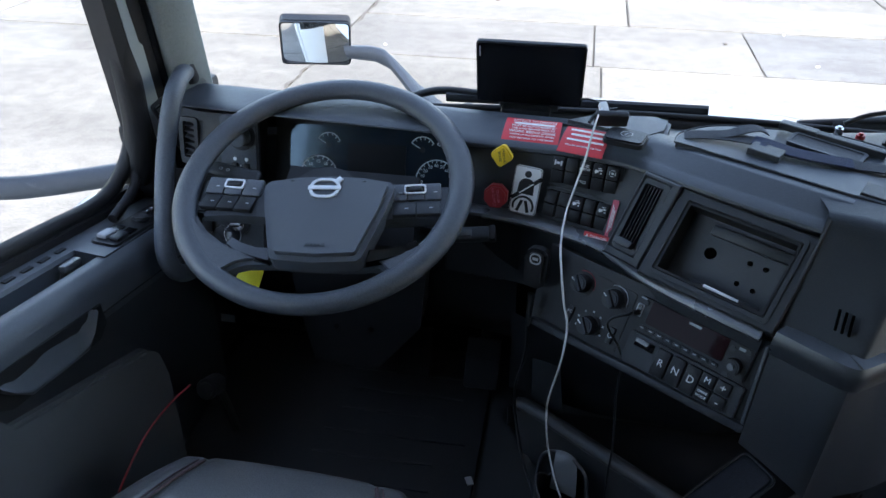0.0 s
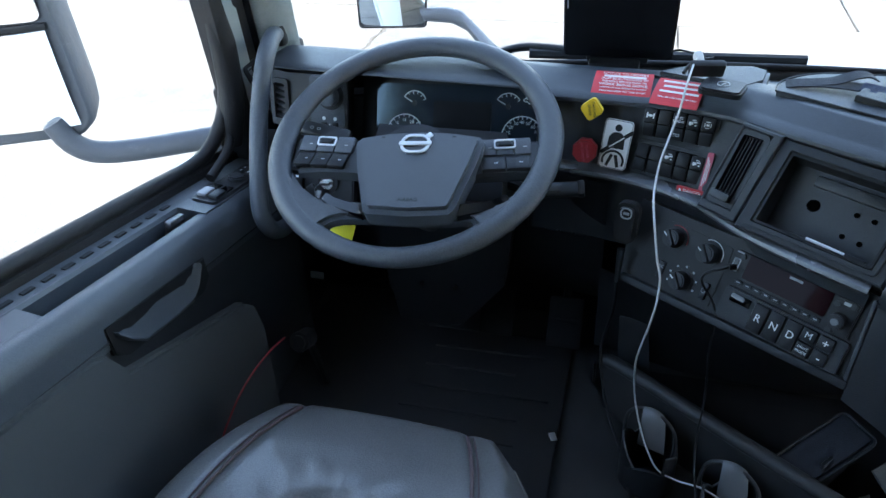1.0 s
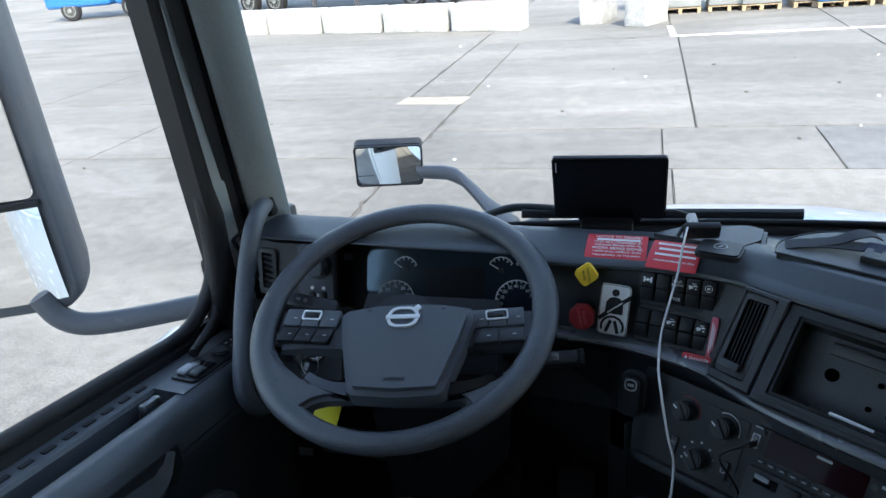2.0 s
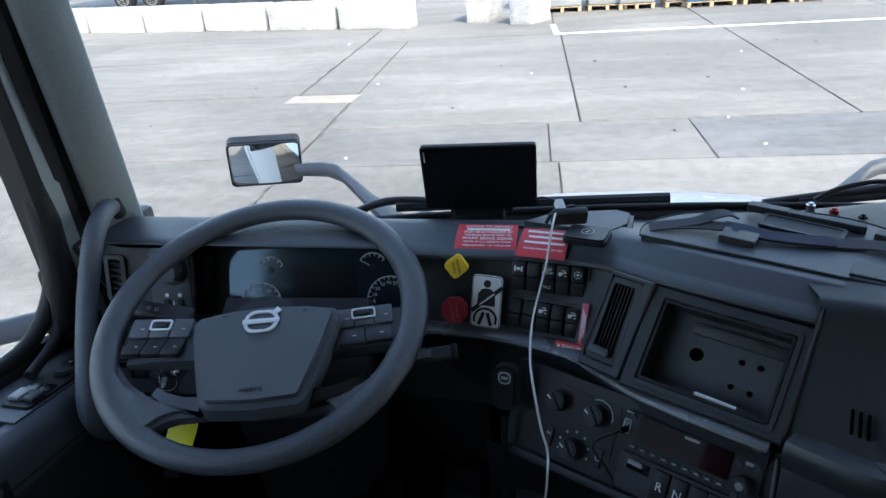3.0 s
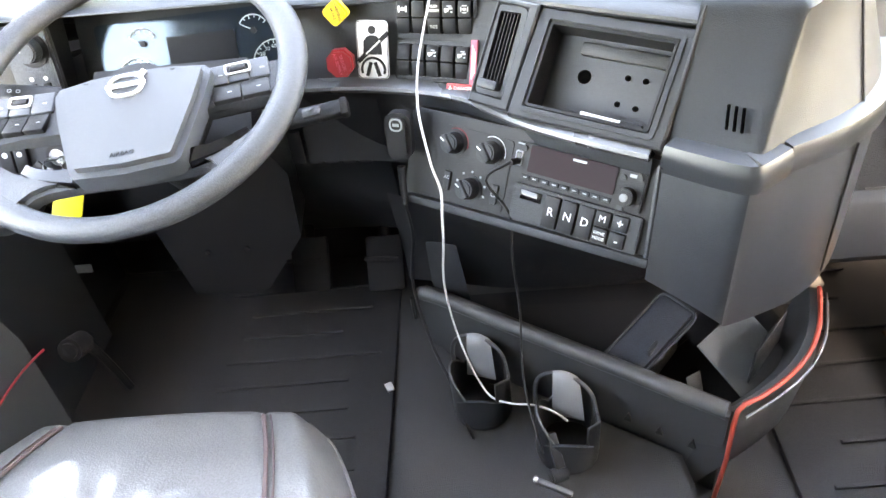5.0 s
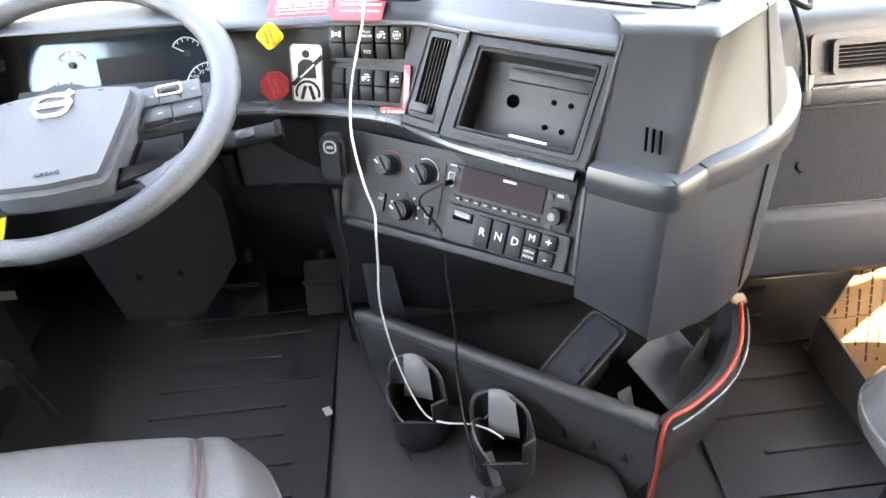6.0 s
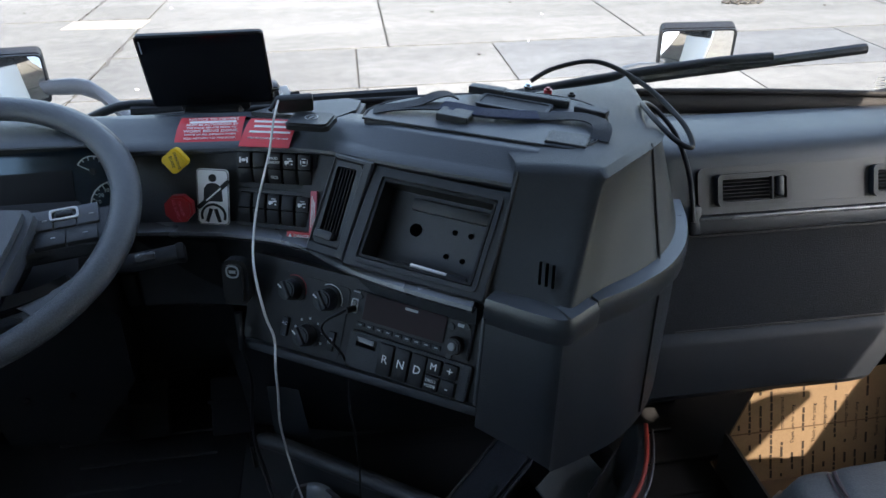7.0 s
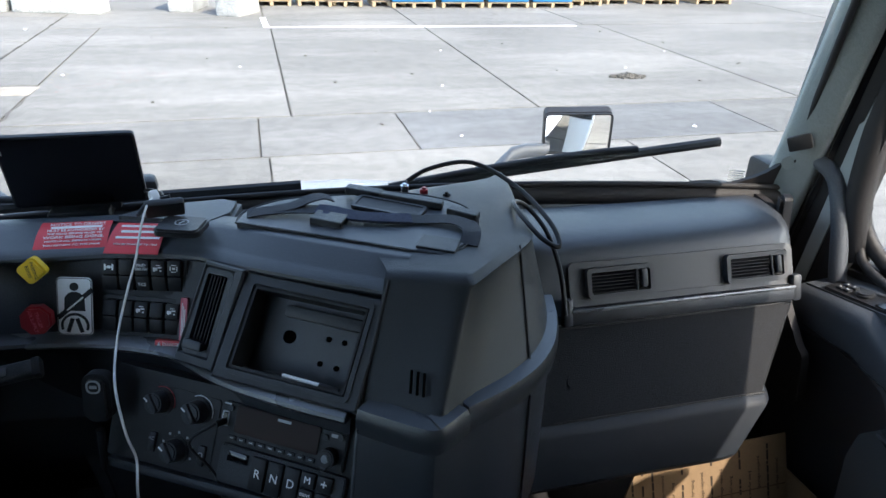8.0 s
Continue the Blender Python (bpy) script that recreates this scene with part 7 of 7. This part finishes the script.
def cup_holder(c, label):
    t = thing("cup_holder", label, "cup holder", "console cup holders")
    x, y, z = c
    r = 0.046
    wall = []
    for i in range(19):
        a = radians(-60 + 300 * i / 18)
        h = 0.056 + 0.036 * abs(math.sin(1.5 * a))
        ca, sa = math.cos(a), math.sin(a)
        wall.append([(x + r * ca, y + r * sa, z - 0.06), (x + r * ca, y + r * sa, z - 0.06 + h), (x + (r - 0.004) * ca, y + (r - 0.004) * sa, z - 0.06 + h), (x + (r - 0.004) * ca, y + (r - 0.004) * sa, z - 0.06)])
    part("cup_wall", loft(wall, True, True), BLACK, t)
    part("cup_floor", rod(r, 0.006, Matrix.Translation((x, y, z - 0.065)), 24), BLACK, t)
    tabs = []
    for j in range(9):
        v = j / 8
        cy, cz = y + 0.046 - 0.036 * v, z + 0.040 + 0.012 * math.sin(math.pi * (0.25 + 0.6 * v)) - 0.052 * v ** 1.4
        hw = 0.017 + 0.005 * v
        tabs.append([(x + hw * u + 0.002, cy - 0.014 * u * 0.5, cz + 0.006 * (1 - u * u)) for u in (-1, -0.8, -0.4, 0, 0.4, 0.8, 1)] + [(x + hw * u + 0.002, cy - 0.014 * u * 0.5 + 0.004, cz - 0.004) for u in (0.9, 0, -0.9)])
    part("spring_tab", loft(tabs, True, True), TAB, t, "satin grey spring tab", smooth=True)
    part("rim_bead", tube([((w_[1][0] + w_[2][0]) / 2, (w_[1][1] + w_[2][1]) / 2, w_[1][2]) for w_ in wall], 0.0022, 6, 1), CONSOLE, t, "rounded bead along the cup's edge")
    hoop = [(-0.040, 0.052, -0.05), (-0.041, 0.054, 0.010), (-0.032, 0.056, 0.034), (-0.010, 0.050, 0.046), (0.018, 0.034, 0.046), (0.036, 0.020, 0.030), (0.040, 0.014, 0.0), (0.038, 0.012, -0.04)]
    part("hoop", tube([(x + a, y + b, z + c_) for a, b, c_ in hoop], 0.0035, 8, 4), CONSOLE, t, "moulded hoop round the holder", smooth=True)
    part("front_lip", loft([[(x + r * 1.02 * math.cos(radians(a)), y + r * 1.02 * math.sin(radians(a)), z - 0.06), (x + r * 1.05 * math.cos(radians(a)), y + r * 1.05 * math.sin(radians(a)), z - 0.012 + 0.02 * math.sin(radians((a + 140) * 2.0))), (x + r * 0.95 * math.cos(radians(a)), y + r * 0.95 * math.sin(radians(a)), z - 0.012 + 0.02 * math.sin(radians((a + 140) * 2.0)))] for a in range(-140, -49, 15)]), FASCIA, t)
    return t


cup_holder((-0.188, 0.895, 0.520), "black cup holder clipped to the console front")
cup_holder((-0.066, 0.812, 0.520), "black cup holder with a phone cradle in it")
cradle = thing("phone_cradle", "small folded black phone cradle with a chromed joint", "phone holder")
part("arm", box(0.014, 0.05, 0.012, pose(-0.088, 0.772, 0.51, 40, 0, 15), 0.003), BLACK, cradle)
part("joint", rod(0.011, 0.026, pose(-0.098, 0.745, 0.485, 0, 90, 20), 16, bevel=0.003), BLACK, cradle)
part("bar", box(0.055, 0.009, 0.009, pose(-0.095, 0.735, 0.478, 0, 10, -22), 0.003), TRIM, cradle)
part("knob", rod(0.007, 0.008, pose(-0.122, 0.745, 0.482, 0, 90, 0), 14, bevel=0.002), BRIGHT, cradle)
# ---- cardboard box in the passenger footwell ----
carton = thing("cardboard_box", "open brown cardboard box with lines of dark print in the footwell", "box")
XM = pose(0.715, 0.945, FLOOR_Z - 0.004 + 0.012, 0, 0, 3)
for nm, s_, c in (("front_panel", (0.38, 0.006, 0.08), (0, -0.13, 0.04)), ("right_panel", (0.006, 0.26, 0.12), (0.19, 0, 0.06)), ("bottom_panel", (0.38, 0.26, 0.006), (0, 0, 0.003))):
    part(nm, box(*s_, XM @ Matrix.Translation(c), 0.001, 1), CARD_IN if nm == "bottom_panel" else CARD, carton)
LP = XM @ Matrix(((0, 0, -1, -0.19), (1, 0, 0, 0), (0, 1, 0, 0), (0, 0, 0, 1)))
# side turned from the sun, its shade painted by the darker cardboard
part("left_panel", slab([(-0.13, 0.0), (0.11, 0.0), (0.11, 0.100), (-0.13, 0.086)], 0.005, LP), CARD_SHADED, carton, "side of the box, coloured darker for its shade")
FM = axes(tuple(XM @ Vector((0.0, 0.105, 0.115))), (1, 0.05, 0), (0, -0.93, 0.36))
flap = part("back_panel", slab([(-0.183, -0.020), (-0.130, -0.118), (0.185, -0.118), (0.185, 0.080), (-0.124, 0.080)][::1], 0.004, FM), CARD, carton, "printed cardboard panel")
part("crease", box(0.36, 0.0020, 0.0012, FM @ Matrix.Translation((0.0, -0.019, 0.0002))), CARD_IN, carton)
random.seed(5)
INK = material("carton_ink", (0.030, 0.020, 0.013), 0.9)
for k in range(17):
    x = -0.166 + 0.0205 * k
    top = 0.072 - random.uniform(0.0, 0.02)
    if k % 3 != 0 and x > -0.12:
        mid = top - 0.052 - 0.03 * (k % 2)
        lettering(("postage required", "Thank you for using")[k % 2], 0.0092, FM @ pose(x, mid, 0.0004, 0, 0, 90), INK, flap, depth=0.0002)
        top = mid - 0.055
    while top > -0.112:
        ln = random.choice((0.006, 0.010, 0.015, 0.020))
        if top - ln > -0.114 and x > -0.172 + max(0.0, top) * 0.60 + max(0.0, -0.02 - top + ln) * 0.55:
            part("print_bar", box(0.0040, ln, 0.0006, FM @ pose(x + random.uniform(-0.0004, 0.0004), top - ln / 2, 0.0004)), INK, flap)
        top -= ln + (0.0024 if random.random() < 0.78 else 0.020)
packet = part("paper_packet", box(0.034, 0.020, 0.006, pose(0.590, 0.888, FLOOR_Z + 0.055, 24, 8, -30), 0.002), BLUE_TARP)
tagged(packet, "small bright blue paper packet in the cardboard box", "packet")
bag = part("plastic_wrap", box(0.06, 0.03, 0.02, pose(0.60, 0.85, FLOOR_Z + 0.03, 10, 20, 30), 0.008, 2), GREY_WRAP)
tagged(bag, "crumpled clear plastic beside the cardboard box", "wrapping")

# ---- wipers ----
wiper([(0.20, 1.52, 0.945), (0.40, 1.51, 0.975), (0.60, 1.50, 0.998), (0.72, 1.485, 1.008)], (0.925, 1.50, 1.010), (0.26, 1.515, 0.950), "long black wiper resting across the windscreen's passenger side")
wiper([(-0.60, 1.54, 0.930), (-0.52, 1.53, 0.960), (-0.42, 1.52, 0.962)], (0.028, 1.515, 0.962), (-0.50, 1.52, 0.952), "black wiper resting at the windscreen's foot")
part("pivot_cap", box(0.07, 0.05, 0.03, pose(-0.265, 1.535, 0.975, 0, 0, 10), 0.012), BLACK, bpy.data.objects["wiper.001"])
dots = thing("windscreen_mark", "small dark glass maker's mark low on the windscreen", "mark")
for k in range(5):
    part("print_bar", box(0.030 - 0.004 * (k % 2), 0.0008, 0.0022, pose(0.858, 1.340, 1.004 - 0.0048 * k, -14, 0, -25)), GREY_PRINT, dots)
tagm = part("sd_tag", box(0.030, 0.002, 0.016, pose(-0.869, 1.12, 0.613, -15, 0, 0), 0.0005), CARPET)
tagged(tagm, "small grey printed label under the dashboard", "label")
